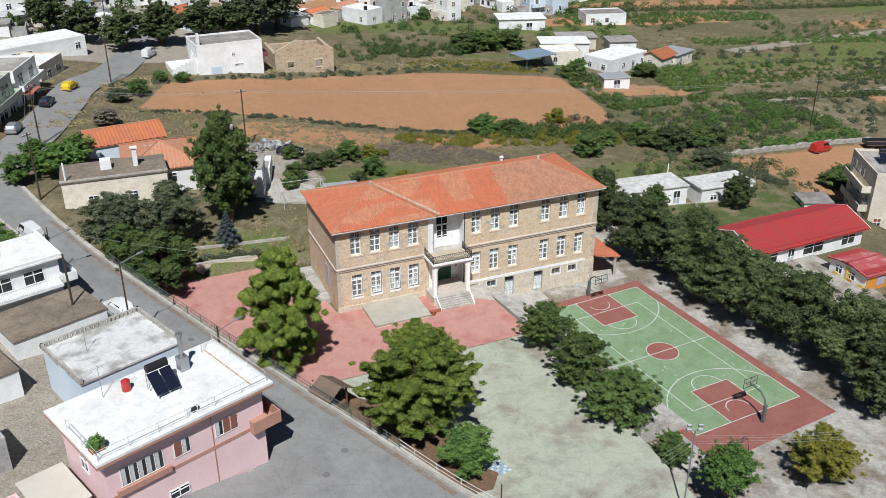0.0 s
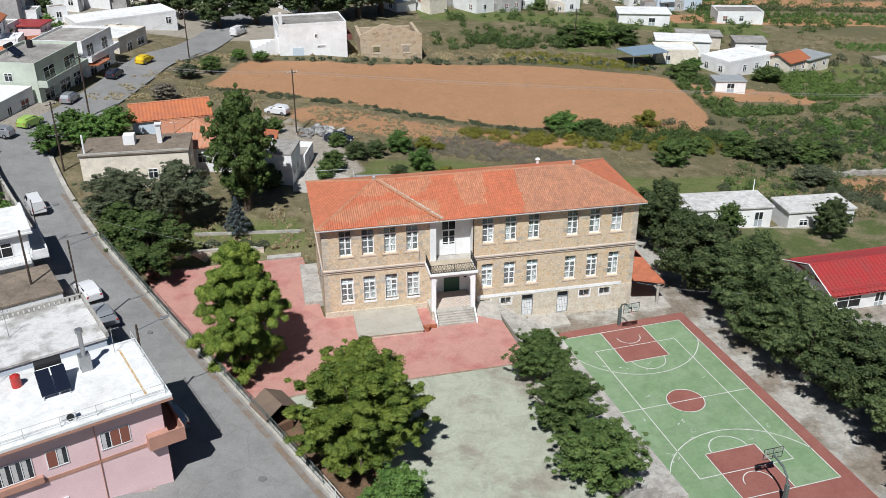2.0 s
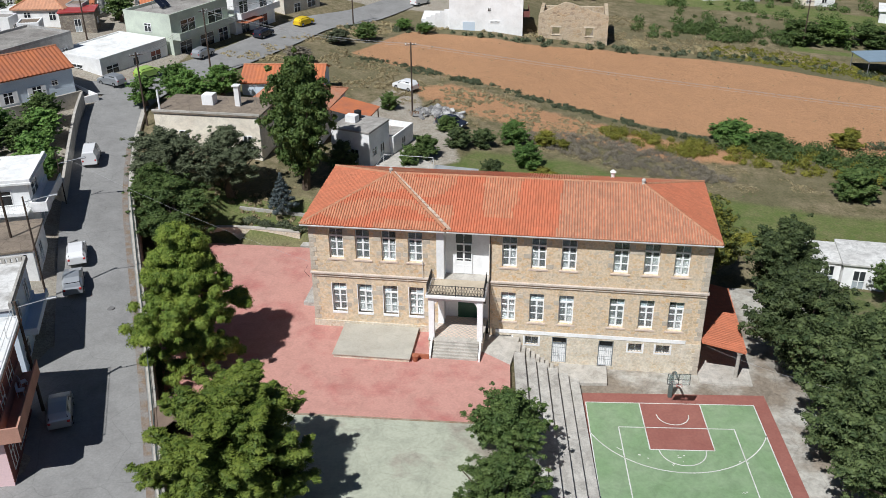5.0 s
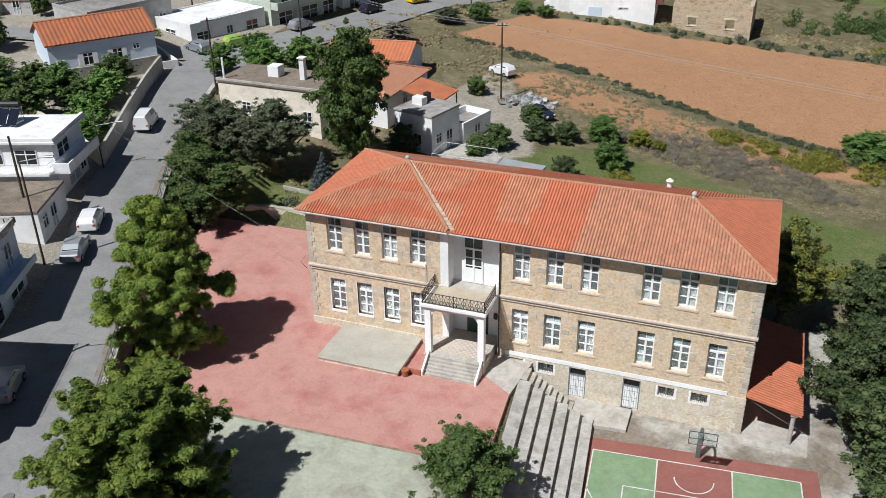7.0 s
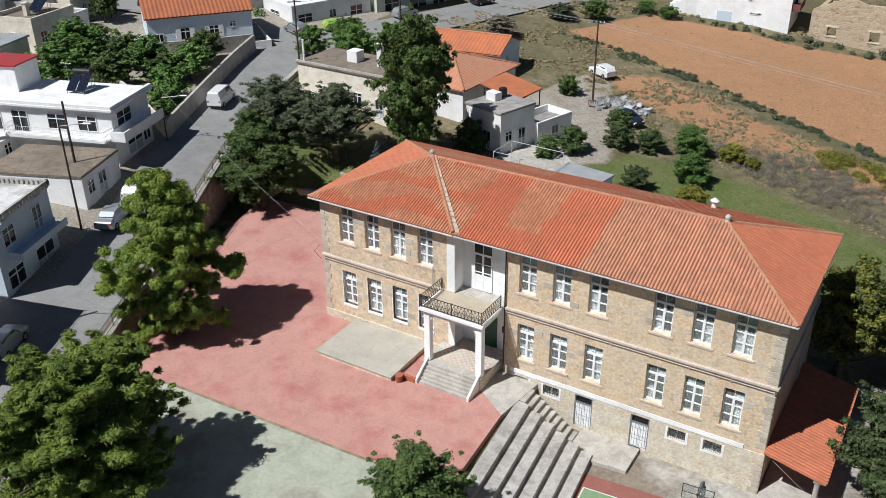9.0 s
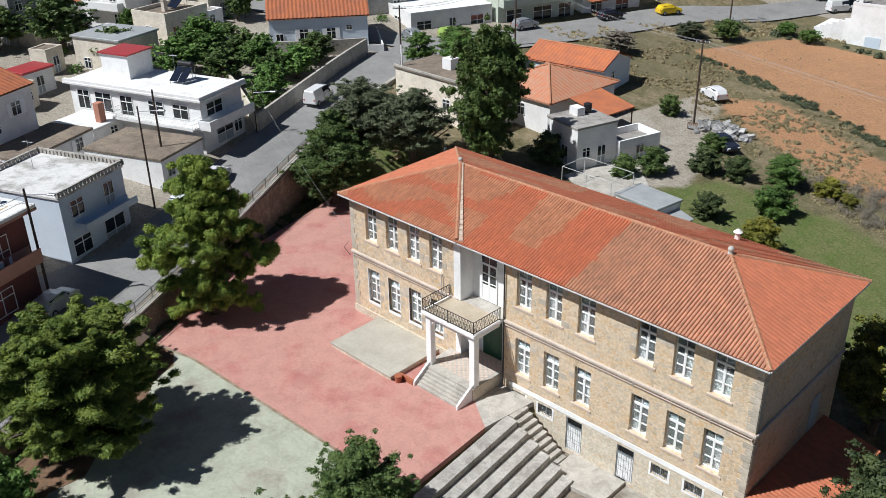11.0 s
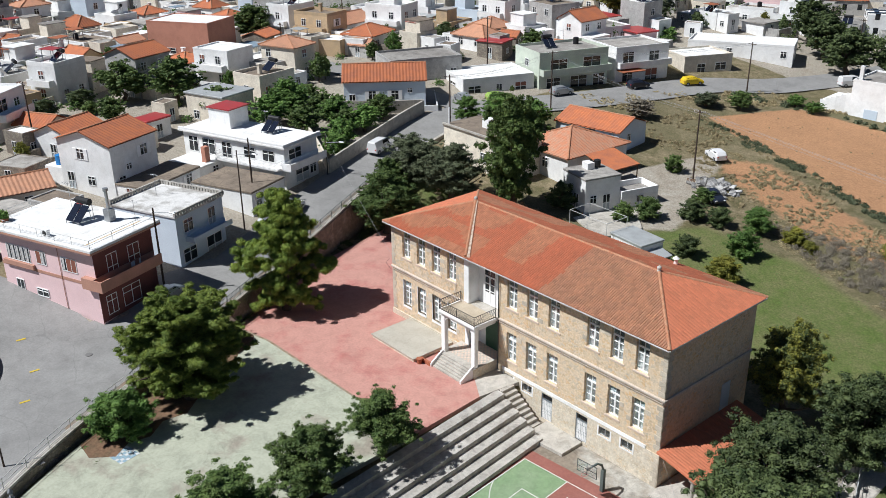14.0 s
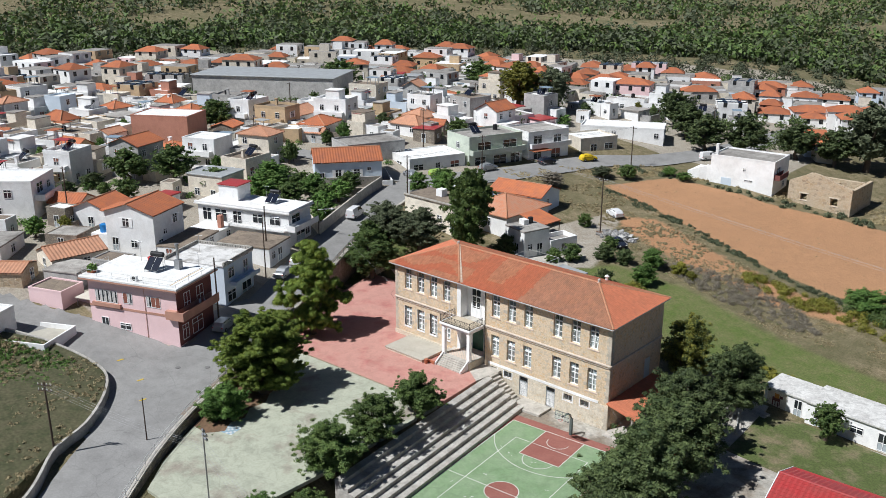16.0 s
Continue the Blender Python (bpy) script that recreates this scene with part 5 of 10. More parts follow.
# solid planes under the tiles
e0, e1, e2, e3 = (EX0, EY0, EZ), (EX1, EY0, EZ), (EX1, EY1, EZ), (EX0, EY1, EZ)
r0, r1 = (RXL, RYM, RZ), (RXR, RYM, RZ)
raw("roof_deck", [e0, e1, e2, e3, r0, r1, (EX0, EY0, EZ - 0.14), (EX1, EY0, EZ - 0.14), (EX1, EY1, EZ - 0.14), (EX0, EY1, EZ - 0.14)], [(0, 1, 5, 4), (1, 2, 5), (2, 3, 4, 5), (3, 0, 4), (0, 6, 7, 1), (1, 7, 8, 2), (2, 8, 9, 3), (3, 9, 6, 0), (6, 9, 8, 7)], M["tile_new"], roof)
slope_f = math.hypot(RYM - EY0, RZ - EZ)


def front_span(s):
    x = EX0 + s
    f = 0.0
    if x < RXL:
        f = 1 - (x - EX0) / (RXL - EX0)
    elif x > RXR:
        f = (x - RXR) / (EX1 - RXR)
    return (f * slope_f + 0.02, slope_f + 0.06)


def front_pick(s, t):
    x = EX0 + s + 0.35 * noise.noise(Vector((s * 0.8, t * 0.9, 0)))
    f = t / slope_f
    if x < 12.3:
        return 2 if noise.noise(Vector((s * 0.25, t * 0.5, 2))) > -0.05 else 0
    if x < 14.6 + 0.6 * f:
        return 0
    if x < 18.2 - 1.2 * f:
        return 2 if f < 0.75 else 0
    if x < 21.6 - 0.6 * f:
        return 0
    return 1


tile_rows("front_tiles", (EX0, RYM, RZ + 0.02), (1, 0, 0), (0, EY0 - RYM, EZ - RZ), EX1 - EX0, front_span, 0.225, 0.42, front_pick, [M["tile_new"], M["tile_old"], M["tile_mid"]])
slope_b = math.hypot(EY1 - RYM, RZ - EZ)
tile_rows("back_tiles", (EX1, RYM, RZ + 0.02), (-1, 0, 0), (0, EY1 - RYM, EZ - RZ), EX1 - EX0, lambda s: tuple(v * slope_b / slope_f for v in front_span(EX1 - EX0 - s)), 0.225, 0.42, lambda s, t: 2 if noise.noise(Vector((s * 0.2, t * 0.4, 5))) > 0.1 else 0, [M["tile_new"], M["tile_old"], M["tile_mid"]])
# the two hipped ends carry flat interlocking tiles
for ex, rx, nm in ((EX0, RXL, "west_tiles"), (EX1, RXR, "east_tiles")):
    sl = math.hypot(ex - rx, RZ - EZ)
    def span(s, ex=ex):
        y = EY0 + s
        f = 1 - (y - EY0) / (RYM - EY0) if y < RYM else (y - RYM) / (EY1 - RYM)
        return (f * sl + 0.02, sl + 0.05)
    tile_rows(nm, (rx, EY0, RZ + 0.02), (0, 1, 0), (ex - rx, 0, EZ - RZ), EY1 - EY0, span, 0.34, 0.40, lambda s, t: 0, [M["tile_new"]], h=0.022)
# raised slope of the west wing: its own verge beside the entrance
def ridge(p, q, r=0.15):
    p, q = Vector(p), Vector(q)
    bm = bmesh.new()
    n = max(2, int((q - p).length / 0.42))
    for i in range(n):
        tube(bm, p.lerp(q, i / n), p.lerp(q, (i + 1.04) / n), r * 0.86, r, n=8)
    part("ridge_tiles", bm, M["mortar"], roof)
EN = Vector((12.0, EY0, EZ + 0.06))
ridge((RXL, RYM, RZ), (RXR, RYM, RZ))
for c in (e0, e3):
    ridge((RXL, RYM, RZ), c)
for c in (e1, e2):
    ridge((RXR, RYM, RZ), c)
ridge((RXL + 0.1, RYM - 0.1, RZ + 0.12), EN + Vector((0, 0, 0.12)), 0.16)
bm = bmesh.new()
a, b = Vector((RXL + 0.2, RYM - 0.15, RZ + 0.02)), EN + Vector((0.12, 0, 0.0))
n = 16
for i in range(n):
    p, q = a.lerp(b, i / n), a.lerp(b, (i + 0.85) / n)
    w = 0.22 + 0.2 * i / n
    vs = [p, q, q + Vector((w, 0.02, 0.05)), p + Vector((w, 0.02, 0.05))]
    lo = [bm.verts.new(v) for v in vs]
    hi = [bm.verts.new(v + Vector((0, 0, 0.10 + rr.uniform(0, 0.05)))) for v in vs]
    bm.faces.new(hi)
    for k in range(4):
        bm.faces.new((lo[k], lo[(k + 1) % 4], hi[(k + 1) % 4], hi[k]))
bmesh.ops.recalc_face_normals(bm, faces=bm.faces)
tagged(part("valley_mortar", bm, M["verge_mortar"], roof, "broken pale mortar along the verge"), kind="stuff")
for x in (RXL, RXR):
    bm = bmesh.new()
    bmesh.ops.create_icosphere(bm, subdivisions=2, radius=0.2, matrix=Matrix.Translation((x, RYM, RZ + 0.32)))
    tube(bm, (x, RYM, RZ), (x, RYM, RZ + 0.25), 0.2, 0.12)
    part("finial", bm, M["concrete"], roof)
part("gutter", boxm(EX0 - 0.02, RX0 + 0.2, EY0 - 0.10, EY0 + 0.02, EZ - 0.16, EZ - 0.04, 0.02), M["steel_white"], roof, "pale metal gutter")
part("gutter", boxm(RX0 + 0.3, EX1 + 0.02, EY0 - 0.08, EY0 + 0.02, EZ - 0.16, EZ - 0.04, 0.02), M["steel_white"], roof, "pale metal gutter")
part("gutter", boxm(EX1 - 0.02, EX1 + 0.08, EY0, EY1, EZ - 0.16, EZ - 0.04, 0.02), M["steel_white"], roof)
bm = bmesh.new()
tube(bm, (26.1, 11.4, 10.6), (26.1, 11.4, 11.4), 0.2, 0.17, n=10)
tube(bm, (26.1, 11.4, 11.4), (26.1, 11.4, 11.62), 0.32, 0.06, n=10)
part("roof_vent", bm, M["plaster_white"], roof, "small white roof vent with a cap")

# tiled lean-to at the east end
lean = thing("lean_to", pose(0, 0, 0), "tiled lean-to roof on a concrete column beside the school", "lean-to")
raw("deck", [(34.02, -0.45, 1.0), (37.8, -0.45, 0.15), (37.8, 10.7, 0.15), (34.02, 10.7, 1.0), (34.02, -0.45, 0.85), (37.8, -0.45, 0.0), (37.8, 10.7, 0.0), (34.02, 10.7, 0.85)], [(0, 1, 2, 3), (4, 7, 6, 5), (0, 4, 5, 1), (1, 5, 6, 2), (2, 6, 7, 3), (3, 7, 4, 0)], M["tile_new"], lean)
saved = roof
roof = lean
tile_rows("tiles", (34.02, -0.45, 1.03), (0, 1, 0), (3.78, 0, -0.85), 11.15, lambda s: (0.02, 3.9), 0.30, 0.40, lambda s, t: 0, [M["tile_new"]], h=0.03)
roof = saved
for y in (-0.1, 10.3):
    bm = bmesh.new()
    tube(bm, (37.3, y, -2.75), (37.3, y, -0.1), 0.16, n=12)
    box(bm, 37.06, 37.54, y - 0.24, y + 0.24, -0.12, 0.1)
    part("column", bm, M["concrete_pale"], lean)
slab("lean_to_floor", [(34.1, -1.2), (38.6, -1.2), (38.6, 11), (34.1, 11)], -3.0, -2.62, M["concrete_pale"], "pale concrete floor under the lean-to")
# ---------------------------------------------------------------- trees
def lobes_for(kind, h, r, rng):
    """Centres and radii of the leafy masses that make up a crown, in metres above the foot."""
    out = []
    if kind == "pine":
        # boughs in loose whorls, each ending in a flattened pad of small round needle puffs
        for i in range(40):
            f = (i + 0.5) / 40
            z = h * (0.10 + 0.84 * f)
            reach = r * (1.02 - 0.25 * abs(f - 0.38) / 0.38 if f < 0.38 else 1.02 - 0.86 * ((f - 0.38) / 0.62) ** 1.6) * rng.uniform(0.70, 1.12)
            a = i * 2.4 + rng.uniform(-0.4, 0.4)
            for k in range(rng.randint(10, 15)):
                q = reach * rng.uniform(0.40, 1.0)
                da = rng.gauss(0, 0.26)
                lift = 0.05 * h * math.sin(math.pi * q / max(reach, 0.1)) * 0.6
                out.append((math.cos(a + da) * q, math.sin(a + da) * q, z + lift + rng.gauss(0, 0.014) * h - 0.10 * q * (1 - f), r * rng.uniform(0.070, 0.125)))
        for k in range(40):
            f = rng.random()
            a, q = rng.uniform(0, 6.28), r * 0.40 * (1 - 0.7 * f) * rng.random()
            out.append((math.cos(a) * q, math.sin(a) * q, h * (0.2 + 0.68 * f), r * rng.uniform(0.11, 0.17)))
        for k in range(9):
            out.append((rng.gauss(0, 0.12) * r, rng.gauss(0, 0.12) * r, h * rng.uniform(0.90, 0.985), r * rng.uniform(0.07, 0.11)))
    elif kind == "bushy_pine":
        # looser crown of many upswept sprays
        for i in range(100):
            f = rng.random()
            z = h * (0.10 + 0.74 * f)
            reach = r * math.sqrt(max(0.06, 1 - (1.75 * f - 0.72) ** 2)) * rng.uniform(0.72, 1.0)
            a = i * 2.4 + rng.uniform(-0.5, 0.5)
            for k in range(9):
                q = reach * (0.42 + 0.07 * k)
                out.append((math.cos(a) * q + rng.gauss(0, 0.035) * r, math.sin(a) * q + rng.gauss(0, 0.035) * r, z + 0.016 * h * k * rng.uniform(0.5, 0.9), r * rng.uniform(0.07, 0.12) * (1.15 - 0.075 * k)))
        for k in range(60):
            f = rng.random()
            a, q = rng.uniform(0, 6.28), r * 0.6 * rng.random()
            out.append((math.cos(a) * q, math.sin(a) * q, h * (0.22 + 0.52 * f), r * rng.uniform(0.12, 0.19)))
    elif kind == "spruce":
        for i in range(60):
            f = i / 60
            a = i * 2.4
            for q in (0.45, 0.9):
                out.append((math.cos(a) * r * (1 - f) * q, math.sin(a) * r * (1 - f) * q, h * (0.08 + 0.88 * f) - 0.1 * q, r * (0.24 - 0.16 * f)))
    else:
        # upswept shoots from a low fork, leafy from the middle out, so that the outline bristles
        n = {"round": 64, "dense": 84, "tall": 72, "bush": 40}.get(kind, 50)
        for i in range(n):
            f = rng.random() ** (0.85 if kind == "tall" else 1.0)
            z = h * ((0.20 if kind == "tall" else 0.24 if kind != "bush" else 0.08) + (0.74 if kind == "tall" else 0.62) * f)
            m = 2 * f - 0.85 if kind == "tall" else 1.7 * f - 0.6
            reach = r * math.sqrt(max(0.05, 1 - m * m * 0.95)) * rng.uniform(0.72, 1.08)
            a = i * 2.4 + rng.uniform(-0.6, 0.6)
            rise = rng.uniform(0.02, 0.16) * h
            for k in range(5):
                g = 0.40 + 0.15 * k
                q = reach * g
                fat = (0.215 if kind == "dense" else 0.26 if kind == "bush" else 0.185) * (1 - 0.62 * (k / 4) ** 1.3)
                out.append((math.cos(a) * q + rng.gauss(0, 0.045) * r, math.sin(a) * q + rng.gauss(0, 0.045) * r, z + rise * g * g + rng.gauss(0, 0.038) * h, r * fat * rng.uniform(0.75, 1.15)))
    return out


ICO = bmesh.new()
bmesh.ops.create_icosphere(ICO, subdivisions=1, radius=1.0)
ICO_V = np.array([v.co[:] for v in ICO.verts])
ICO_F = np.array([[v.index for v in f.verts] for f in ICO.faces])
ICO.free()


def crown_mesh(name, lobes, leaf, count, rng, flatten=0.8, needle=False, core=0.0):
    """Small pointed leaves strewn over the lobes' skins and a little inside them, over a ragged twiggy core in each lobe."""
    g = np.random.default_rng(rng.randrange(1 << 30))
    lob = np.array(lobes)
    area = lob[:, 3] ** 1.8
    pick = g.choice(len(lob), size=count, p=area / area.sum())
    d = g.normal(size=(count, 3))
    d[:, 2] = d[:, 2] * 0.95 + 0.22
    d /= np.linalg.norm(d, axis=1, keepdims=True)
    spread = 0.15 if needle else 0.20
    rad = lob[pick, 3] * (1 - 0.42 * g.random(count) ** 2.0) * (1 + spread * g.normal(size=count))
    c = lob[pick, :3] + d * rad[:, None] * np.array([1, 1, flatten])
    nrm = d + g.normal(size=(count, 3)) * (0.45 if needle else 0.5) + np.array([0, 0, 0.2])
    nrm /= np.linalg.norm(nrm, axis=1, keepdims=True)
    u = np.cross(nrm, g.normal(size=(count, 3)))
    if needle:
        u = d + g.normal(size=(count, 3)) * 0.6
        u -= nrm * (u * nrm).sum(axis=1, keepdims=True)
    u /= np.linalg.norm(u, axis=1, keepdims=True) + 1e-9
    w = np.cross(nrm, u)
    s = leaf * (0.6 + 0.8 * g.random(count))[:, None]
    wid = 0.42 if needle else 0.66
    v = np.empty((count, 3, 3))
    v[:, 0] = c - u * s * 0.8 + w * s * wid
    v[:, 1] = c - u * s * 0.8 - w * s * wid
    v[:, 2] = c + u * s * 1.2
    v = v.reshape(-1, 3)
    f = np.arange(count * 3)
    if core:
        k = len(lob)
        cv = ICO_V[None] * (lob[:, 3] * core)[:, None, None] * np.array([1, 1, flatten]) * (1 + 0.22 * g.normal(size=(k, len(ICO_V), 1))) + lob[:, None, :3]
        cf = ICO_F[None] + (np.arange(k) * len(ICO_V))[:, None, None] + len(v)
        v = np.concatenate([v, cv.reshape(-1, 3)])
        f = np.concatenate([f, cf.reshape(-1)])
    n = len(f) // 3
    me = bpy.data.meshes.new(name)
    me.vertices.add(len(v))
    me.vertices.foreach_set("co", v.reshape(-1).astype(np.float32))
    me.loops.add(len(f))
    me.loops.foreach_set("vertex_index", f.astype(np.int32))
    me.polygons.add(n)
    me.polygons.foreach_set("loop_start", np.arange(0, n * 3, 3, dtype=np.int32))
    me.polygons.foreach_set("loop_total", np.full(n, 3, dtype=np.int32))
    me.update(calc_edges=True)
    return me


def trunk_mesh(name, h, r, lobes, rng, fork=0.35, whitewash=False):
    bm = bmesh.new()
    z, x, y = 0.0, 0.0, 0.0
    base = r * 0.075 + 0.05
    stem = [(0, 0, -0.25)]
    for k in range(1, 5):
        stem.append((rng.uniform(-0.06, 0.06) * r, rng.uniform(-0.06, 0.06) * r, h * fork * k / 4 * 1.6))
    for k in range(4):
        tube(bm, stem[k], stem[k + 1], base * (1.25 - 0.2 * k), base * (1.05 - 0.2 * k), n=8, caps=False, mi=1 if whitewash and k < 1 else 0)
    for lx, ly, lz, lr in rng.sample(lobes, min(9, len(lobes))):
        s = Vector(stem[rng.choice((2, 3, 4))])
        e = Vector((lx, ly, lz - lr * 0.3))
        m = s.lerp(e, 0.5) + Vector((0, 0, -0.08 * (e - s).length))
        tube(bm, s, m, base * 0.42, base * 0.28, n=5, caps=False)
        tube(bm, m, e, base * 0.28, base * 0.1, n=5, caps=False)
    me = bpy.data.meshes.new(name)
    bm.to_mesh(me)
    bm.free()
    me.materials.append(M["bark"])
    me.materials.append(M["bark_white"])
    return me


TREE_CACHE = {}


def tree(kind, x, y, z, h, r, leafmat, label, category="tree", name="tree", seed=0, leaf=0.26, count=9000, group="", white=False, turn=None):
    key = (kind, leafmat, seed, leaf, count, white)
    H0, R0 = 8.0, 3.0
    if key not in TREE_CACHE:
        rng = random.Random(seed * 131 + len(kind))
        lob = lobes_for(kind, H0, R0, rng)
        cm_ = crown_mesh("crown", lob, leaf, count, rng, needle=kind in ("pine", "spruce", "bushy_pine"), core=0.78 if kind in ("pine", "bushy_pine") else 0.0 if count < 4000 else 0.62)
        cm_.materials.append(M[leafmat])
        TREE_CACHE[key] = (cm_, trunk_mesh("trunk", H0, R0, lob, rng, fork=0.2 if kind in ("round", "bush", "dense") else 0.4, whitewash=white))
    cm_, tm_ = TREE_CACHE[key]
    rz = (seed * 57 + x * 13 + y * 7) % 360 if turn is None else turn
    t = thing(name, pose(x, y, z, 0, 0, rz), label, category, group)
    sc = Matrix.Diagonal((r / R0, r / R0, h / H0, 1))
    share("trunk", tm_, t, sc)
    share("crown", cm_, t, sc)
    return t


# pines in the yard
tree("pine", -8.2, -8.2, 0.0, 13.6, 4.9, "pine", "tall green pine tree beside the red forecourt", seed=1, leaf=0.066, count=210000, name="pine_tree")
tree("bushy_pine", 0.9, -23.6, 0.0, 11.4, 6.3, "pine", "broad spreading pine tree in the school yard", seed=2, leaf=0.060, count=230000, name="pine_tree")
tree("bush", 2.6, -30.6, 0.0, 5.4, 2.9, "bright", "leafy green shrub tree by the street wall", seed=3, leaf=0.10, count=22000)
tree("bush", -6.4, -16.5, 0.0, 3.0, 2.0, "mulberry", "rounded clipped shrub under a pine", "shrub", "shrub", seed=4, leaf=0.10, count=15000)
# mulberries along the steps
for i, (x, y, z, h, r) in enumerate(((18.5, -15.6, -0.6, 6.0, 3.2), (18.7, -22.4, -0.6, 6.0, 3.5), (19.2, -29.2, -0.8, 6.2, 3.9), (21.6, -34.6, -2.74, 3.6, 2.0))):
    tree("round", x, y, z, h, r, "mulberry", "green mulberry tree beside the bleacher steps", seed=5 + i, leaf=0.078, count=42000, group="mulberries beside the steps")
tree("round", 33.0, -41.5, -2.9, 5.6, 3.5, "yellowleaf", "yellow-green tree at the end of the court", seed=9, leaf=0.085, count=30000)
tree("round", 22.6, -41.0, -1.0, 5.0, 2.8, "bright", "leafy green tree beside a floodlight pole", seed=10, leaf=0.085, count=26000)
# dark evergreen row east of the court
ROW = [(43.0, 2.2, 9.2, 4.1), (45.8, -4.6, 9.6, 4.5), (45.2, -10.6, 9.2, 4.3), (46.0, -16.6, 8.8, 4.2), (47.8, -22.4, 8.6, 4.1), (48.8, -29.2, 9.0, 4.4), (47.2, -36.4, 8.6, 4.0), (54.0, -35.6, 9.4, 4.8), (57.5, -41.5, 9.0, 4.8), (58.6, -31.0, 8.2, 4.4)]
for i, (x, y, h, r) in enumerate(ROW):
    tree("dense", x - 0.4, y, -2.9, h + 0.8, r * 1.16, "carob", "dense dark green tree in a row beside the court", seed=12 + i % 4, leaf=0.074, count=48000, group="tree row beside the court", white=True)
tree("dense", 66.5, 11.5, -2.8, 5.6, 2.6, "carob", "dark green tree in front of the white shed", seed=13, leaf=0.074, count=48000, white=True)
tree("round", 36.0, 14.9, -2.3, 9.8, 3.9, "turning", "yellow-green tree against the back of the school", seed=17, leaf=0.082, count=34000)
tree("dense", 43.4, 13.4, -2.6, 9.2, 4.0, "carob", "dark green tree beside the lean-to", seed=14, leaf=0.074, count=48000, white=True)
tree("round", 53.9, 14.7, -2.8, 4.8, 2.2, "mulberry", "small sparse tree in front of the white shed", seed=18, leaf=0.16, count=4300)
# garden west of the school
tree("tall", -7.6, 24.8, 2.2, 14.6, 4.7, "tallgreen", "tall leafy green tree behind the school", seed=19, leaf=0.088, count=58000)
tree("round", -18.0, 12.6, 0.2, 8.2, 4.7, "mulberry", "dense green tree at the yard's edge", seed=20, leaf=0.078, count=42000)
tree("round", -15.4, 21.5, 2.6, 7.8, 4.6, "olive", "dark grey-green olive tree in the garden", seed=21, leaf=0.072, count=42000)
tree("round", -22.0, 20.6, 3.4, 7.4, 4.7, "olive", "dark grey-green olive tree in the garden", seed=22, leaf=0.072, count=42000)
tree("round", -21.5, 15.5, 3.2, 5.4, 2.8, "mulberry", "dark green shrub tree by the street wall", seed=20, leaf=0.078, count=42000)
tree("spruce", -8.8, 19.6, 1.9, 4.6, 1.7, "spruce", "small blue-grey spruce on the lawn", seed=23, leaf=0.123, count=8700, name="spruce_tree")
tree("bush", -4.6, 30.6, 2.3, 4.5, 2.2, "carob", "dark shrub against the house wall", "shrub", "shrub", seed=24, leaf=0.148, count=6200)
for i, (x, y, h, r) in enumerate(((-27.5, 41.5, 5.4, 3.2), (-30.5, 44.5, 4.8, 2.8), (-25.0, 46.5, 5.0, 2.8), (-33.0, 40.0, 4.2, 2.4))):
    tree("round", x, y, base_height(x, y), h, r, "bright", "leafy green citrus tree beside the street", seed=25 + i % 2, leaf=0.12, count=16000, group="street garden trees")
# bushes on the green plot behind the school
PLOT = [(4.6, 36.5, 3.0, 2.0, "mulberry"), (8.2, 40.6, 2.8, 1.9, "carob"), (11.2, 42.0, 2.6, 1.8, "carob"), (15.0, 44.5, 3.4, 2.2, "bright"), (17.2, 38.0, 3.4, 2.1, "bright"), (13.2, 32.6, 2.6, 1.7, "carob"), (19.4, 30.6, 3.4, 2.4, "yellowleaf"), (19.2, 46.0, 2.2, 1.7, "yellowleaf"), (21.5, 45.4, 1.6, 1.1, "yellowleaf"), (3.0, 33.6, 2.6, 1.6, "mulberry"), (6.0, 46.0, 2.2, 1.6, "mulberry"), (-3.0, 52.0, 2.6, 1.5, "mulberry")]
for i, (x, y, h, r, lm) in enumerate(PLOT):
    tree("bush", x, y, base_height(x, y) - 0.1, h * 1.22, r, lm, "rounded citrus bush with %s leaves on the plot" % ("yellowing" if lm == "yellowleaf" else "green"), "bush", "citrus_bush", seed=30 + i % 3, leaf=0.12, count=12500, group="citrus bushes")
for i, (x, y, h, r, lm) in enumerate(((45, 56.5, 4.0, 3.6, "bright"), (50, 55, 3.2, 3.0, "mulberry"), (57.5, 40.2, 5.4, 3.0, "mulberry"), (64, 45, 3.4, 2.6, "mulberry"), (71, 43.5, 4.6, 3.4, "mulberry"), (75.5, 40.6, 5.2, 4.2, "carob"), (81, 41, 5.0, 4.0, "mulberry"), (85.5, 41.5, 4.4, 3.2, "carob"), (77.4, 31.8, 3.8, 3.4, "olive"), (92.6, 17.6, 4.2, 3.2, "mulberry"), (96.6, 18.6, 4.4, 3.2, "mulberry"), (72.8, 47.6, 3.6, 2.4, "bright"), (81.5, 86.5, 4.6, 3.4, "mulberry"), (87, 94, 3.4, 2.4, "bright"), (100.5, 86, 4.4, 3.6, "mulberry"), (66, 113.5, 5.6, 4.4, "mulberry"), (72.5, 115, 6.0, 4.8, "tallgreen"), (79.5, 116, 5.6, 4.2, "mulberry"), (61, 58, 3.6, 2.4, "yellowleaf"))):
    tree("bush", x, y, base_height(x, y) - 0.2, h, r, lm, "large rounded bush at the field's edge", "bush", "bush", seed=33 + i % 3, leaf=0.15, count=9000, group="bushes at the field edge")
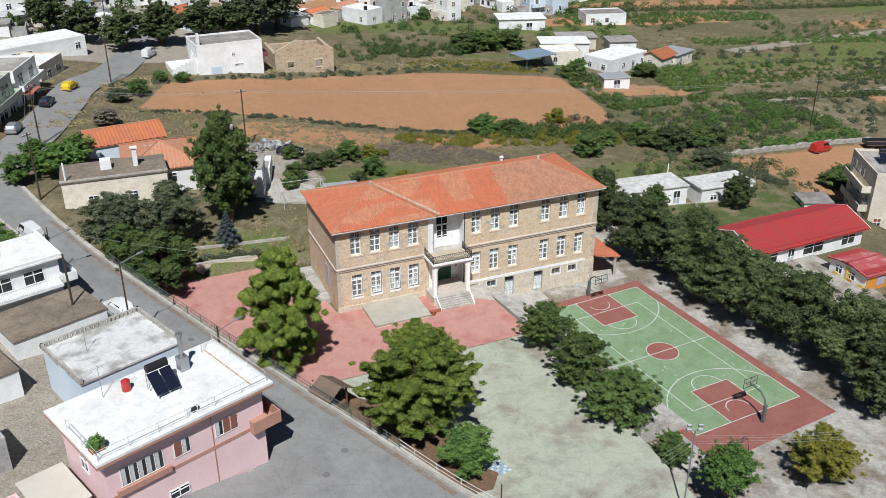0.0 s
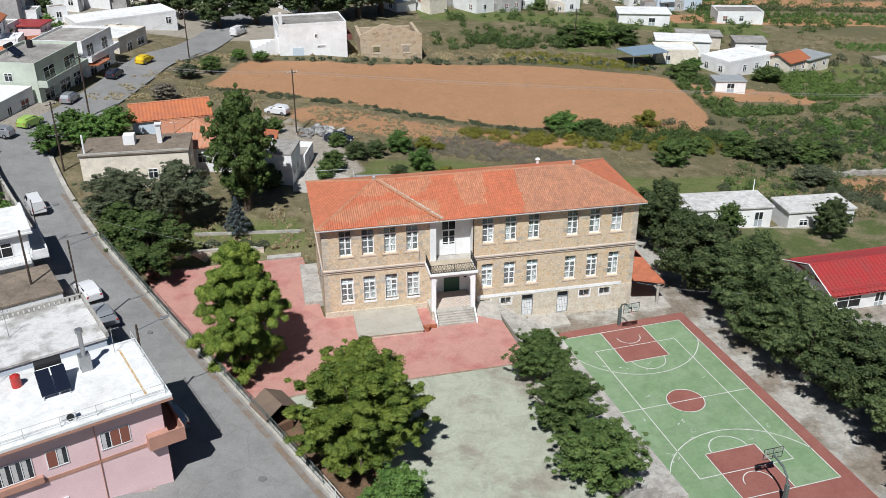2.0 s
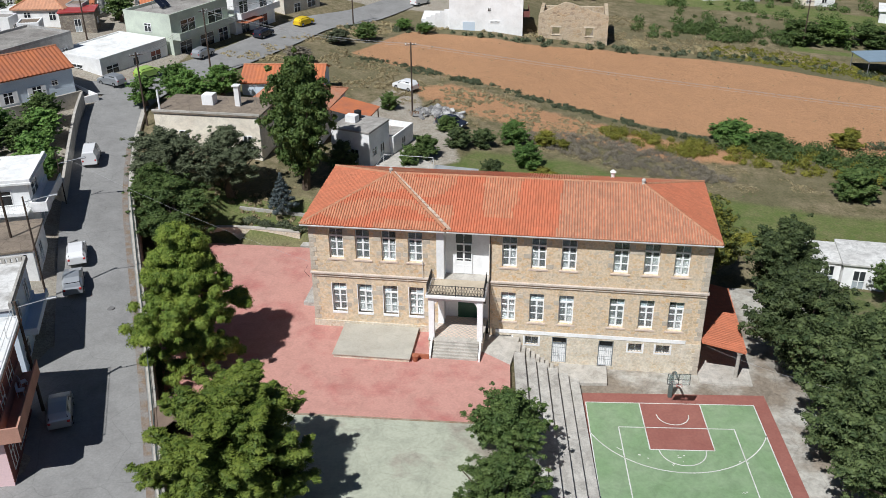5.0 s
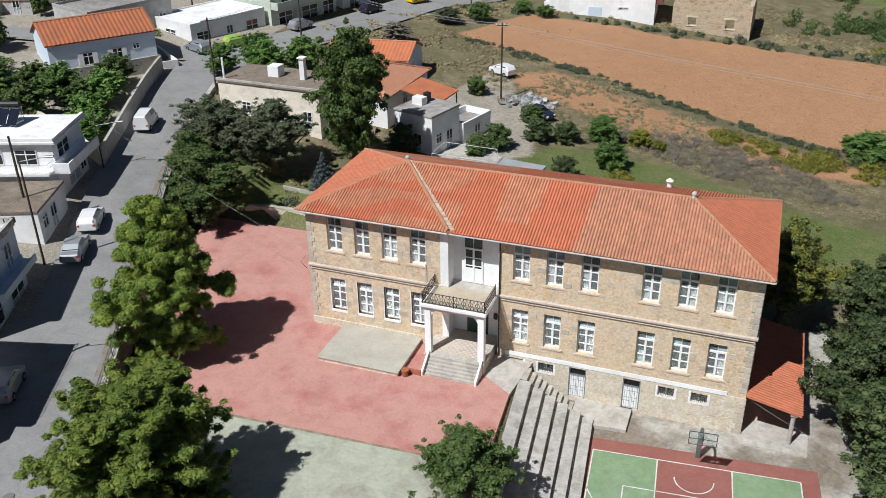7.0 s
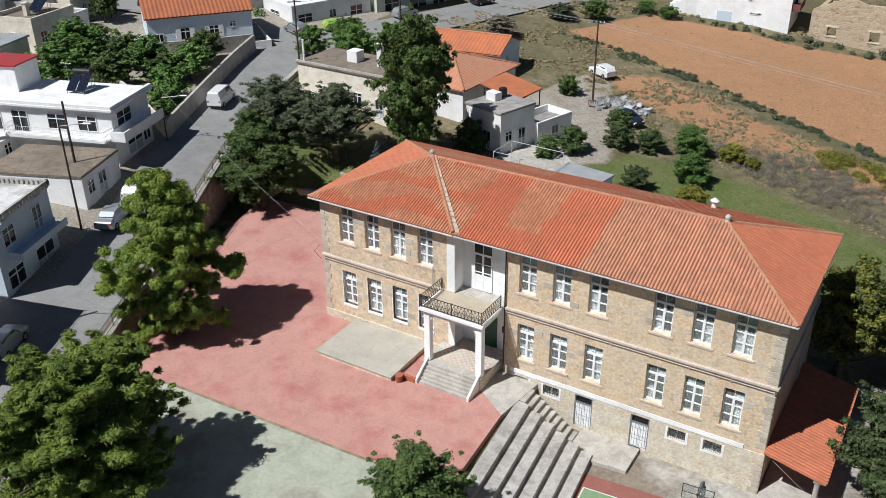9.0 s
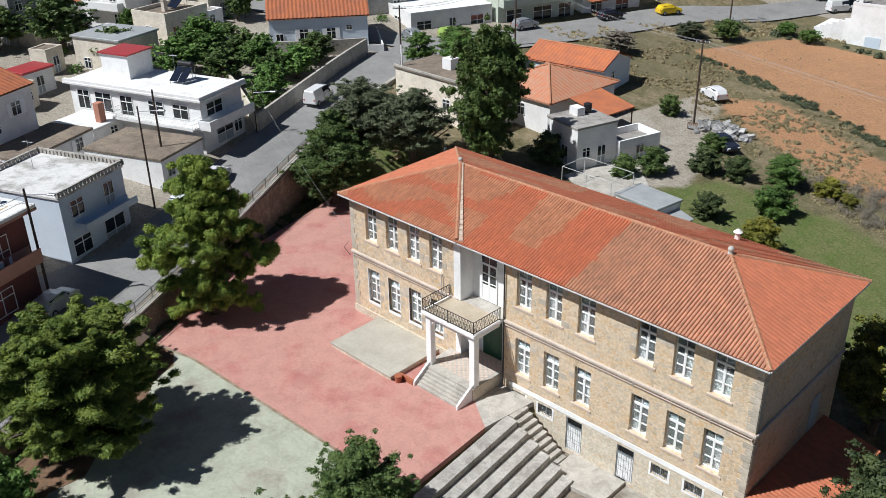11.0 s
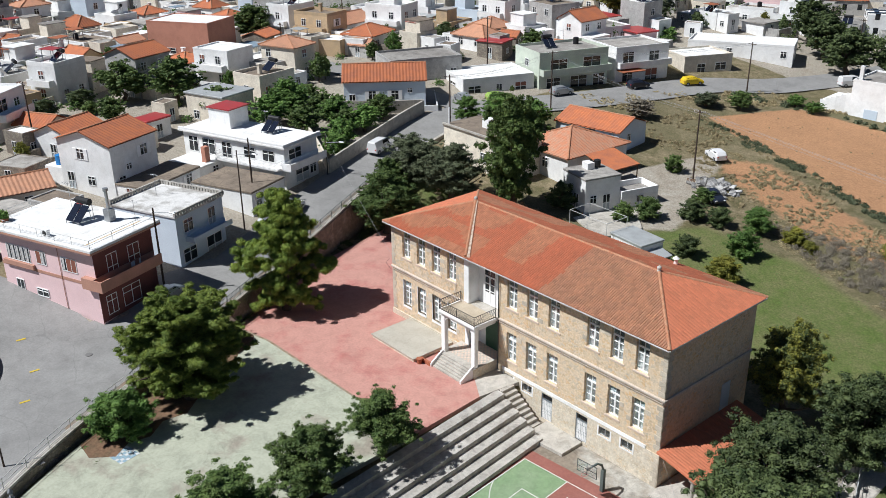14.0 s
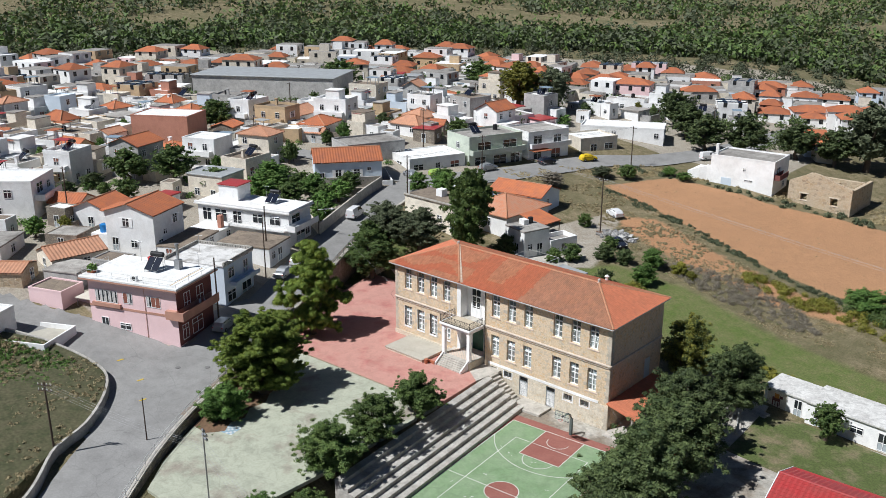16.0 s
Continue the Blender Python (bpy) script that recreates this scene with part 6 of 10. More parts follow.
# village trees
VT = [(-52, 20, 5.5, 3.4, "bright"), (-48, 14, 5, 3.2, "bright"), (-43, 17, 4.4, 2.8, "mulberry"), (-56, 10, 5, 3.2, "mulberry"), (-40, 22, 3.6, 2.4, "mulberry"), (-66, 8, 7.5, 4.6, "mulberry"), (-72, 2, 7, 4.2, "mulberry"),
      (-12, 118, 9, 5.2, "carob"), (-4, 122, 10, 5.6, "carob"), (6, 128, 9.6, 5.4, "carob"), (-20, 124, 9, 5, "carob"), (14, 131, 9, 5.2, "carob"), (-27, 131, 10, 5, "carob"), (20, 135, 15, 7.5, "olive"), (26, 140, 14, 7, "olive"), (-60, 108, 12, 6.5, "yellowleaf"), (-54, 114, 11, 6, "olive"), (-52, 74, 5, 3.0, "mulberry"),
      (-17, 80, 2.6, 2.4, "olive"), (-13, 84, 3.2, 2.4, "mulberry"), (-8, 93, 2.2, 1.8, "bright"), (-4, 92, 2.2, 1.9, "bright"), (-20, 66, 3.0, 2.6, "greydead"), (-36, 18.5, 4.4, 2.7, "bright"), (-38.6, 24.5, 4.6, 2.8, "bright"), (-41, 29.5, 4.2, 2.6, "mulberry"), (-43, 22.5, 4.8, 2.9, "bright"), (-46.6, 22.6, 4.4, 2.7, "mulberry"), (-33.8, 16.0, 3.4, 2.2, "bright"), (-49, 18.6, 4.0, 2.6, "bright"), (-116, 96, 9, 6, "mulberry"), (-98, 40, 7, 5, "mulberry"), (-90, 128, 8, 5, "mulberry"), (-62, -4, 4.5, 2.4, "mulberry")]
for i, (x, y, h, r, lm) in enumerate(VT):
    tree("tall" if h > 10 and lm != "pine" else ("pine" if lm == "pine" else "round"), x, y, base_height(x, y) - 0.1, h, r, lm, {"carob": "dark evergreen tree in the village", "olive": "grey-green tree in the village", "yellowleaf": "yellow-green tree among houses", "greydead": "bare grey roadside bush"}.get(lm, "green tree among village houses"), seed=40 + i % 3, leaf=0.17 if h > 8 else 0.2, count=8500 if h > 8 else 4500, group="village trees")


def thicket(name, points, sizes, material, leaf, per, label, seed):
    """A tangle of low growth: many leaf clumps over a stretch of ground, as one object."""
    rng = random.Random(seed)
    lob = [(x, y, z + s * 0.45, s) for (x, y, z), s in zip(points, sizes)]
    me = crown_mesh(name, lob, leaf, per * len(lob), rng, flatten=0.85)
    me.materials.append(M[material])
    return tagged(new(name, me), label, "vegetation", kind="stuff")


def scatter(poly, n, seed, lo, hi, clump=None):
    rng = random.Random(seed)
    xs, ys = [p[0] for p in poly], [p[1] for p in poly]
    pts, sz = [], []
    while len(pts) < n:
        x, y = rng.uniform(min(xs), max(xs)), rng.uniform(min(ys), max(ys))
        if inside(poly, x, y) and (clump is None or noise.noise(Vector((x * 0.22, y * 0.22, seed))) + 0.5 * noise.noise(Vector((x * 0.8, y * 0.8, seed))) > clump):
            pts.append((x, y, ground_height(x, y) - 0.1))
            sz.append(rng.uniform(lo, hi))
    return pts, sz


def lifted(ps, dz):
    return [(x, y, z + dz) for x, y, z in ps[0]], ps[1]


thicket("hedge", *scatter([(26, 52), (40, 48.5), (56, 46), (74, 43), (76, 48), (58, 52), (44, 55), (28, 56)], 110, 1, 0.35, 1.1), "yellowleaf", 0.11, 340, "tangled yellow-green hedge along the field", 1)
thicket("hedge", *scatter([(43, 52), (60, 49), (74, 47), (74, 53), (60, 54), (44, 57)], 70, 2, 0.6, 1.5), "mulberry", 0.15, 300, "dense green hedge along the field", 2)
thicket("scrub", *scatter([(14, 47), (24, 43), (36, 40), (44, 42), (36, 50), (22, 52)], 380, 3, 0.22, 0.62), "greydead", 0.05, 260, "dry grey scrub beside the green plot", 3)
thicket("scrub", *scatter([(-14, 74), (-6, 70), (6, 66.5), (18, 62.5), (30, 58.5), (42, 55), (42, 57), (30, 60.5), (18, 64.5), (5, 69), (-6, 73)], 520, 4, 0.10, 0.45, -0.1), "olive", 0.10, 50, "dark scrub line along the field edge", 4)
thicket("scrub", *scatter([(-18, 88), (-2, 92), (14, 92), (40, 97), (60, 96), (84, 90), (84, 93), (60, 100), (40, 101), (14, 95), (-18, 92)], 130, 5, 0.3, 0.7), "olive", 0.18, 100, "rough grass and scrub along the field edge", 5)
thicket("weeds", *lifted(scatter(ISLAND, 2400, 6, 0.10, 0.36, -0.1), 1.02), "straw", 0.09, 36, "dry weeds on the bank", 6)
thicket("weeds", *scatter([(-9, -14.6), (-4, -14), (3, -25), (6, -34), (1.4, -34), (-2, -27.5)], 30, 16, 0.2, 0.4), "mulberry", 0.14, 80, "weeds under the pines", 16)
thicket("hedge", *scatter([(37, 23.5), (46, 25), (62, 24.6), (74, 21.6), (75, 23.5), (62, 26.4), (46, 26.6), (37, 25.5)], 46, 7, 0.4, 0.8), "yellowleaf", 0.13, 200, "yellow-green hedge behind the sheds", 7)
thicket("grove", *scatter([(40, 110), (44, 122), (66, 118), (64, 108)], 44, 8, 0.6, 1.7), "mulberry", 0.17, 240, "scattered green bushes behind the field", 8)
thicket("grass_tufts", *scatter([(28, 100), (30, 122), (62, 108), (66, 100), (46, 99)], 1500, 34, 0.08, 0.32, 0.0), "straw", 0.10, 26, "dry grass on the slope behind the field", 34)
thicket("grove", *scatter([(104, 91), (114, 92), (121, 76), (109, 70), (100, 74)], 110, 9, 0.6, 1.3), "tallgreen", 0.17, 200, "dense green planting beside the farm", 9)
thicket("hedge", *scatter([(78, 62), (104, 66), (105, 69), (78, 66)], 64, 14, 0.5, 1.2), "mulberry", 0.16, 200, "green hedge along the orchard", 14)
thicket("orchard", *scatter([(88, 44), (92, 60), (110, 58), (114, 42)], 30, 17, 0.6, 1.5), "bright", 0.16, 260, "small scattered orchard trees on grass", 17)
thicket("hedge", *scatter([(108, 64), (111, 64), (120, 43), (116, 42)], 60, 18, 0.6, 1.3), "mulberry", 0.17, 200, "dark hedge beside a bare plot", 18)
thicket("hedge", *scatter([(94, 36.6), (94, 39), (118, 38.5), (118, 35.6)], 46, 19, 0.5, 1.4), "bright", 0.16, 200, "leafy bushes behind the rubble wall", 19)
thicket("scrub", *scatter([(80, 44), (80, 60), (104, 62), (104, 46)], 130, 20, 0.25, 0.8), "tallgreen", 0.15, 120, "low green growth on the orchard plot", 20)
thicket("scrub", *scatter([(78, 68), (79, 90), (86, 88), (84, 68)], 34, 26, 0.6, 1.6), "mulberry", 0.17, 240, "dark bushes at the end of the field", 26)
thicket("vines", *scatter([(46, 99), (60, 95), (76, 91), (78, 97), (62, 105), (48, 106)], 420, 27, 0.15, 0.4), "yellowleaf", 0.13, 60, "low yellow-green vines behind the field", 27)
thicket("scrub", *scatter([(74, 23), (72, 31), (79, 34), (84, 30), (84, 20)], 150, 28, 0.25, 0.8, 0.0), "olive", 0.12, 110, "dry grey-green scrub at the dirt yard's edge", 28)
thicket("scrub", *scatter([(120, 70), (122, 90), (170, 84), (170, 66)], 260, 29, 0.25, 0.7, 0.0), "tallgreen", 0.18, 60, "rough green growth on the plots", 29)


def plot_rows(name, u0, u1, v0, v1, du, dv, lo, hi, material, leaf, per, label, seed):
    """Planted rows on a plot, along and across the lie of the long strips east of the village."""
    rg = random.Random(seed)
    pts, sz = [], []
    v = v0
    while v < v1:
        u = u0 + rg.uniform(0, du)
        while u < u1:
            if rg.random() < 0.9:
                x, y = 0.98 * u + 0.19 * v + rg.uniform(-0.3, 0.3) * du, -0.19 * u + 0.98 * v + rg.uniform(-0.12, 0.12) * dv
                pts.append((x, y, ground_height(x, y) - 0.1))
                sz.append(rg.uniform(lo, hi))
            u += du
        v += dv
    return thicket(name, pts, sz, material, leaf, per, label, seed)


plot_rows("vine_rows", 84, 150, 160, 172, 1.5, 2.6, 0.5, 0.8, "bright", 0.2, 70, "leafy vine rows on a narrow plot", 101)
plot_rows("orchard_rows", 138, 235, 138, 156, 4.8, 4.6, 0.9, 1.5, "mulberry", 0.2, 150, "rows of small round orchard trees on pale soil", 102)
plot_rows("vine_rows", 110, 240, 131, 136, 1.6, 2.4, 0.6, 0.9, "bright", 0.2, 80, "double row of leafy vines beside a track", 103)
plot_rows("orchard_rows", 60, 150, 118, 128, 5.4, 5.0, 0.7, 1.4, "olive", 0.2, 120, "scattered olive trees on dry grass", 104)
plot_rows("vine_rows", 100, 190, 96, 108, 2.2, 3.0, 0.4, 0.8, "mulberry", 0.18, 60, "low rows of vines on rough ground", 105)
plot_rows("hedge", 92, 190, 84, 87, 1.3, 1.5, 0.5, 1.3, "mulberry", 0.18, 110, "dark green hedge between two plots", 106)
plot_rows("hedge", 70, 240, 176, 179, 1.8, 1.5, 0.8, 1.8, "carob", 0.22, 90, "dark hedge along the far plots", 107)
plot_rows("hedge", 90, 230, 112, 114, 2.4, 2.0, 0.5, 1.2, "olive", 0.2, 80, "broken grey-green hedge between plots", 108)
plot_rows("orchard_rows", 90, 260, 186, 220, 6.5, 7.5, 1.0, 2.0, "mulberry", 0.24, 110, "orchard trees on the far plots", 109)
thicket("scrub", *scatter([(-34, 40), (-20, 60), (-16, 78), (0, 70), (24, 62), (30, 50), (10, 48), (4, 56), (-8, 58), (-14, 60)], 1100, 21, 0.08, 0.3, 0.0), "straw", 0.12, 70, "dry tufts of grass and weeds on rough ground", 21)
thicket("scrub", *scatter([(60, 58), (84, 62), (130, 60), (180, 90), (180, 30), (100, 40)], 420, 22, 0.25, 1.0, 0.0), "olive", 0.16, 80, "low scrub on rough ground", 22)
thicket("grass_tufts", *scatter([(78, 38), (130, 44), (230, 60), (230, 130), (110, 120), (84, 66)], 1500, 25, 0.12, 0.5, 0.0), "straw", 0.16, 26, "dry grass tufts on the plots", 25)
thicket("scrub", *scatter([(0, 14), (-12, 16), (-28, 27), (-14, 28), (2, 27)], 260, 23, 0.10, 0.3, 0.0), "straw", 0.1, 60, "dry weeds in the garden", 23)
thicket("scrub", *scatter([(30, 108), (80, 108), (150, 130), (150, 170), (40, 160)], 260, 24, 0.5, 1.4), "mulberry", 0.22, 80, "bushes and vines behind the field", 24)
hill_pts, hill_sz = [], []
rg = random.Random(8)
while len(hill_pts) < 21000:
    a, d = rg.uniform(-1.75, 1.2), 255 + 1000 * rg.random() ** 1.8
    x, y = 20 + d * math.sin(a), 10 + d * math.cos(a)
    if noise.noise(Vector((x * 0.012, y * 0.012, 4))) + 0.5 * noise.noise(Vector((x * 0.05, y * 0.05, 4))) > -0.22:
        hill_pts.append((x, y, ground_height(x, y)))
        hill_sz.append(rg.choice((1.0, 1.3, 1.6, 2.4, 3.2)) * rg.uniform(0.95, 1.5) * (1 + d / 1100))
cut = [i % 3 for i in range(len(hill_pts))]
for k, (lm, lb) in enumerate((("olive", "olive groves on the far hills"), ("carob", "dark evergreen woods on the far hills"), ("mulberry", "green scrub on the far hills"))):
    thicket("hill_groves", [p for p, c in zip(hill_pts, cut) if c == k], [q for q, c in zip(hill_sz, cut) if c == k], lm, 0.95, 19, lb, 12 + k)
edge_p, edge_s = [], []
while len(edge_p) < 1500:
    a, d = rg.uniform(-1.15, 0.75), rg.uniform(312, 420)
    x, y = 83 + d * math.sin(a), -93 + d * math.cos(a)
    if x < 150 and (x < -60 or y > 150):
        edge_p.append((x, y, ground_height(x, y)))
        edge_s.append(rg.uniform(0.9, 2.6))
thicket("village_greenery", edge_p, edge_s, "olive", 0.42, 60, "olive trees and scrub round the village edge", 15)
thicket("grass_tufts", *scatter([(2, 24), (22, 18), (44, 20), (60, 30), (40, 42), (20, 46), (2, 44)], 700, 31, 0.04, 0.12, 0.05), "bright", 0.05, 24, "tufts of green grass and weeds on the plot", 31)
thicket("grass_tufts", *scatter([(-10, 68), (20, 58), (46, 46), (58, 42), (40, 38), (18, 44), (0, 52)], 3200, 32, 0.05, 0.2, 0.1), "straw", 0.075, 14, "dry grass tufts between the fields", 32)
thicket("grass_tufts", *scatter([(-34, 62), (-16, 96), (40, 106), (80, 96), (44, 100), (0, 96), (-18, 84), (-22, 66)], 1200, 33, 0.08, 0.4, 0.05), "straw", 0.11, 45, "rough grass tufts round the ploughed field", 33)
thicket("village_greenery", *scatter([(-230, 40), (-130, 160), (0, 240), (20, 200), (0, 130), (-40, 120), (-70, 110), (-130, 40), (-130, -20), (-200, -40)], 420, 41, 0.9, 2.4), "mulberry", 0.3, 100, "small trees and bushes among distant houses", 41)
thicket("village_greenery", *scatter([(-110, -40), (-40, -20), (-44, 30), (-50, 100), (-120, 110), (-130, 20)], 160, 42, 0.4, 1.1), "bright", 0.16, 110, "bushes and potted greenery among village houses", 42)
thicket("green_grass", *lifted(scatter([(-33, -46), (-24, -39), (-15, -37.4), (-12, -42), (-24, -52)], 600, 43, 0.12, 0.3), 1.02), "bright", 0.09, 36, "green grass on the bank", 43)
for k, (lm, n, lo, hi) in enumerate((("mulberry", 90, 0.4, 1.3), ("olive", 130, 0.3, 0.9), ("straw", 900, 0.08, 0.35), ("carob", 40, 0.5, 1.4), ("bright", 240, 0.15, 0.5))):
    thicket("scrub", *scatter([(58, 24), (88, 16), (90, 36), (120, 50), (120, 66), (84, 60), (62, 34)], n, 50 + k, lo, hi), lm, 0.13, 110 if hi > 0.8 else 40, "mixed bushes and rough grass on open ground", 50 + k)
edge_pts = [(-8.9, -12.6), (-12.2, -6.0), (-15.6, 1.2), (-18.6, 7.2), (-21.0, 12.4)]
thicket("weeds", *scatter([(x - 0.9, y - 0.2) for x, y in edge_pts] + [(x + 0.7, y + 0.3) for x, y in edge_pts[::-1]], 260, 61, 0.1, 0.38, -0.1), "straw", 0.09, 46, "dry weeds at the foot of the street wall", 61)
thicket("weeds", *scatter([(x - 0.9, y - 0.2) for x, y in edge_pts] + [(x + 0.3, y + 0.3) for x, y in edge_pts[::-1]], 90, 62, 0.2, 0.6, 0.0), "mulberry", 0.10, 70, "green weeds at the foot of the street wall", 62)
thicket("field_weeds", *scatter(FIELD, 420, 71, 0.05, 0.16, 0.05), "olive", 0.07, 12, "sparse weeds and clods on the ploughed field", 71)
# ---------------------------------------------------------------- houses
WIN = {}


def win_mesh(w, h, style="plain"):
    """A small window or door: a frame plate and the set-back lights in it. Faces -y."""
    key = (w, h, style)
    if key not in WIN:
        bm = bmesh.new()
        t, wing = 0.06, (w * 0.5 if style == "shutters" else 0.0)
        xs = [-w / 2 - t - wing, -w / 2, -0.035, 0.035, w / 2, w / 2 + t + wing] if style != "slit" else [-w / 2 - t, -w / 2, w / 2, w / 2 + t]
        split = h * (0.45 if style in ("blind", "door") else 0.7)
        zs = [-t, 0.0, split - 0.03, split + 0.03, h, h + t]
        nx_ = len(xs) - 1
        glass = lambda i, k: 0 < i < nx_ - 1 and 0 < k < 4 and not (nx_ == 5 and i == 2) and k != 2
        depth = lambda i, k: 0.0 if glass(i, k) else -0.07
        pts = {}
        def v(x, y, z):
            q = (round(x, 4), round(y, 4), round(z, 4))
            if q not in pts:
                pts[q] = bm.verts.new(q)
            return pts[q]
        for i in range(nx_):
            for k in range(5):
                y = depth(i, k)
                f = bm.faces.new((v(xs[i], y, zs[k]), v(xs[i + 1], y, zs[k]), v(xs[i + 1], y, zs[k + 1]), v(xs[i], y, zs[k + 1])))
                if glass(i, k):
                    f.material_index = 2 if (style == "blind" and k == 3) or (style == "door" and k == 1) else 1
                for di, dk, e in ((1, 0, ((i + 1, k), (i + 1, k + 1))), (0, 1, ((i + 1, k + 1), (i, k + 1)))):
                    ii, kk = i + di, k + dk
                    y2 = depth(ii, kk) if ii < nx_ and kk < 5 else 0.02
                    if abs(y2 - y) > 1e-6:
                        (a0, b0), (a1, b1) = e
                        bm.faces.new((v(xs[a0], y, zs[b0]), v(xs[a1], y, zs[b1]), v(xs[a1], y2, zs[b1]), v(xs[a0], y2, zs[b0])))
                for edge_, e in ((i == 0, ((i, k + 1), (i, k))), (k == 0, ((i, k), (i + 1, k)))):
                    if edge_:
                        (a0, b0), (a1, b1) = e
                        bm.faces.new((v(xs[a0], y, zs[b0]), v(xs[a1], y, zs[b1]), v(xs[a1], 0.02, zs[b1]), v(xs[a0], 0.02, zs[b0])))
        bmesh.ops.recalc_face_normals(bm, faces=bm.faces)
        lights = (M["pane_dark"], M["shutter_brown"] if style != "door" else M["shutter"])
        columns = {}
        for f in [f for f in bm.faces if f.material_index]:
            c = f.calc_center_median()
            columns.setdefault((round(c.x, 2), f.material_index), []).append([p.co.copy() for p in f.verts])
            bm.faces.remove(f)
        me = bpy.data.meshes.new("window")
        bm.to_mesh(me)
        bm.free()
        me.materials.append(M["frame_white"])
        panes = []
        for (_, k), quads in columns.items():
            pm = bpy.data.meshes.new("pane")
            pm.from_pydata([tuple(p) for q in quads for p in q], [], [tuple(range(4 * i, 4 * i + 4)) for i in range(len(quads))])
            pm.materials.append(lights[k - 1])
            panes.append(pm)
        joined = []
        for k in sorted({k for _, k in columns}):
            quads = [q for (_, kk), qs in columns.items() if kk == k for q in qs]
            pm = bpy.data.meshes.new("pane")
            pm.from_pydata([tuple(p) for q in quads for p in q], [], [tuple(range(4 * i, 4 * i + 4)) for i in range(len(quads))])
            pm.materials.append(lights[k - 1])
            joined.append(pm)
        WIN[key] = (me, panes, joined)
    return WIN[key]


def put_window(house_ob, w, d, side, s, z, ww, wh, style="plain", name="window"):
    """side 0 south, 1 east, 2 north, 3 west; s metres along that side from its middle."""
    m = [pose(s, -d / 2 - 0.005, z), pose(w / 2 + 0.005, s, z, 0, 0, 90), pose(-s, d / 2 + 0.005, z, 0, 0, 180), pose(-w / 2 - 0.005, -s, z, 0, 0, 270)][side]
    me, panes, joined = win_mesh(ww, wh, style)
    frame_ob = share(name, me, house_ob, m)
    at = house_ob.matrix_basis.translation
    for pm in panes if math.hypot(at.x, at.y - 20) < 66 else joined:
        share("pane", pm, frame_ob)
    return frame_ob


def tiled_gable(t, w, d, h, rise, over, material, ridge_x=True, name="roof", course=0.0, ridge="mortar"):
    """Two tiled slopes with corrugated rows and a ridge, on a body w by d with eaves at h."""
    a, b = (w, d) if ridge_x else (d, w)
    rot = Matrix.Identity(3) if ridge_x else Matrix.Rotation(math.pi / 2, 3, "Z")
    verts, faces = [], []
    step = 0.26
    n = int((a + 2 * over) / step)
    run = math.hypot(b / 2 + over, rise * (b / 2 + over) / (b / 2))
    rows = max(1, int(run / course)) if course else 1
    for s in (-1, 1):
        for k in range(rows):
            base = len(verts)
            lip = 0.05 if course else 0.0
            for i in range(n + 1):
                x = -a / 2 - over + (a + 2 * over) * i / n
                z = 0.075 if i % 2 else 0.0
                for f, up in ((k / rows, lip), ((k + 1) / rows, 0.0)):
                    verts.append(rot @ Vector((x, s * (b / 2 + over) * (1 - f), h - rise * over / (b / 2) + f * rise * (1 + over / (b / 2)) + z + up)))
            for i in range(n):
                q = base + 2 * i
                faces.append((q, q + 2, q + 3, q + 1) if s < 0 else (q, q + 1, q + 3, q + 2))
                if k:
                    p = q - 2 * (n + 1)
                    faces.append((p + 1, p + 3, q + 2, q) if s < 0 else (p + 1, q, q + 2, p + 3))
    base = len(verts)
    for x in (-a / 2 - over, a / 2 + over):
        verts += [rot @ Vector((x, -b / 2 - over, h - rise * over / (b / 2) - 0.12)), rot @ Vector((x, 0, h + rise - 0.12)), rot @ Vector((x, b / 2 + over, h - rise * over / (b / 2) - 0.12))]
    faces += [(base, base + 1, base + 4, base + 3), (base + 1, base + 2, base + 5, base + 4)]
    r = raw(name, verts, faces, material, t)
    verts = [rot @ Vector(v) for v in ((-a / 2, -b / 2, h), (-a / 2, b / 2, h), (-a / 2, 0, h + rise - 0.12), (a / 2, -b / 2, h), (a / 2, b / 2, h), (a / 2, 0, h + rise - 0.12))]
    raw("gable", verts[:3], [(0, 2, 1)], M["plaster_white"], t)
    raw("gable", verts[3:], [(0, 1, 2)], M["plaster_white"], t)
    bm = bmesh.new()
    p, q = rot @ Vector((-a / 2 - over, 0, h + rise + 0.05)), rot @ Vector((a / 2 + over, 0, h + rise + 0.05))
    tube(bm, p, q, 0.12, n=6)
    part("ridge", bm, M[ridge], r)
    return r


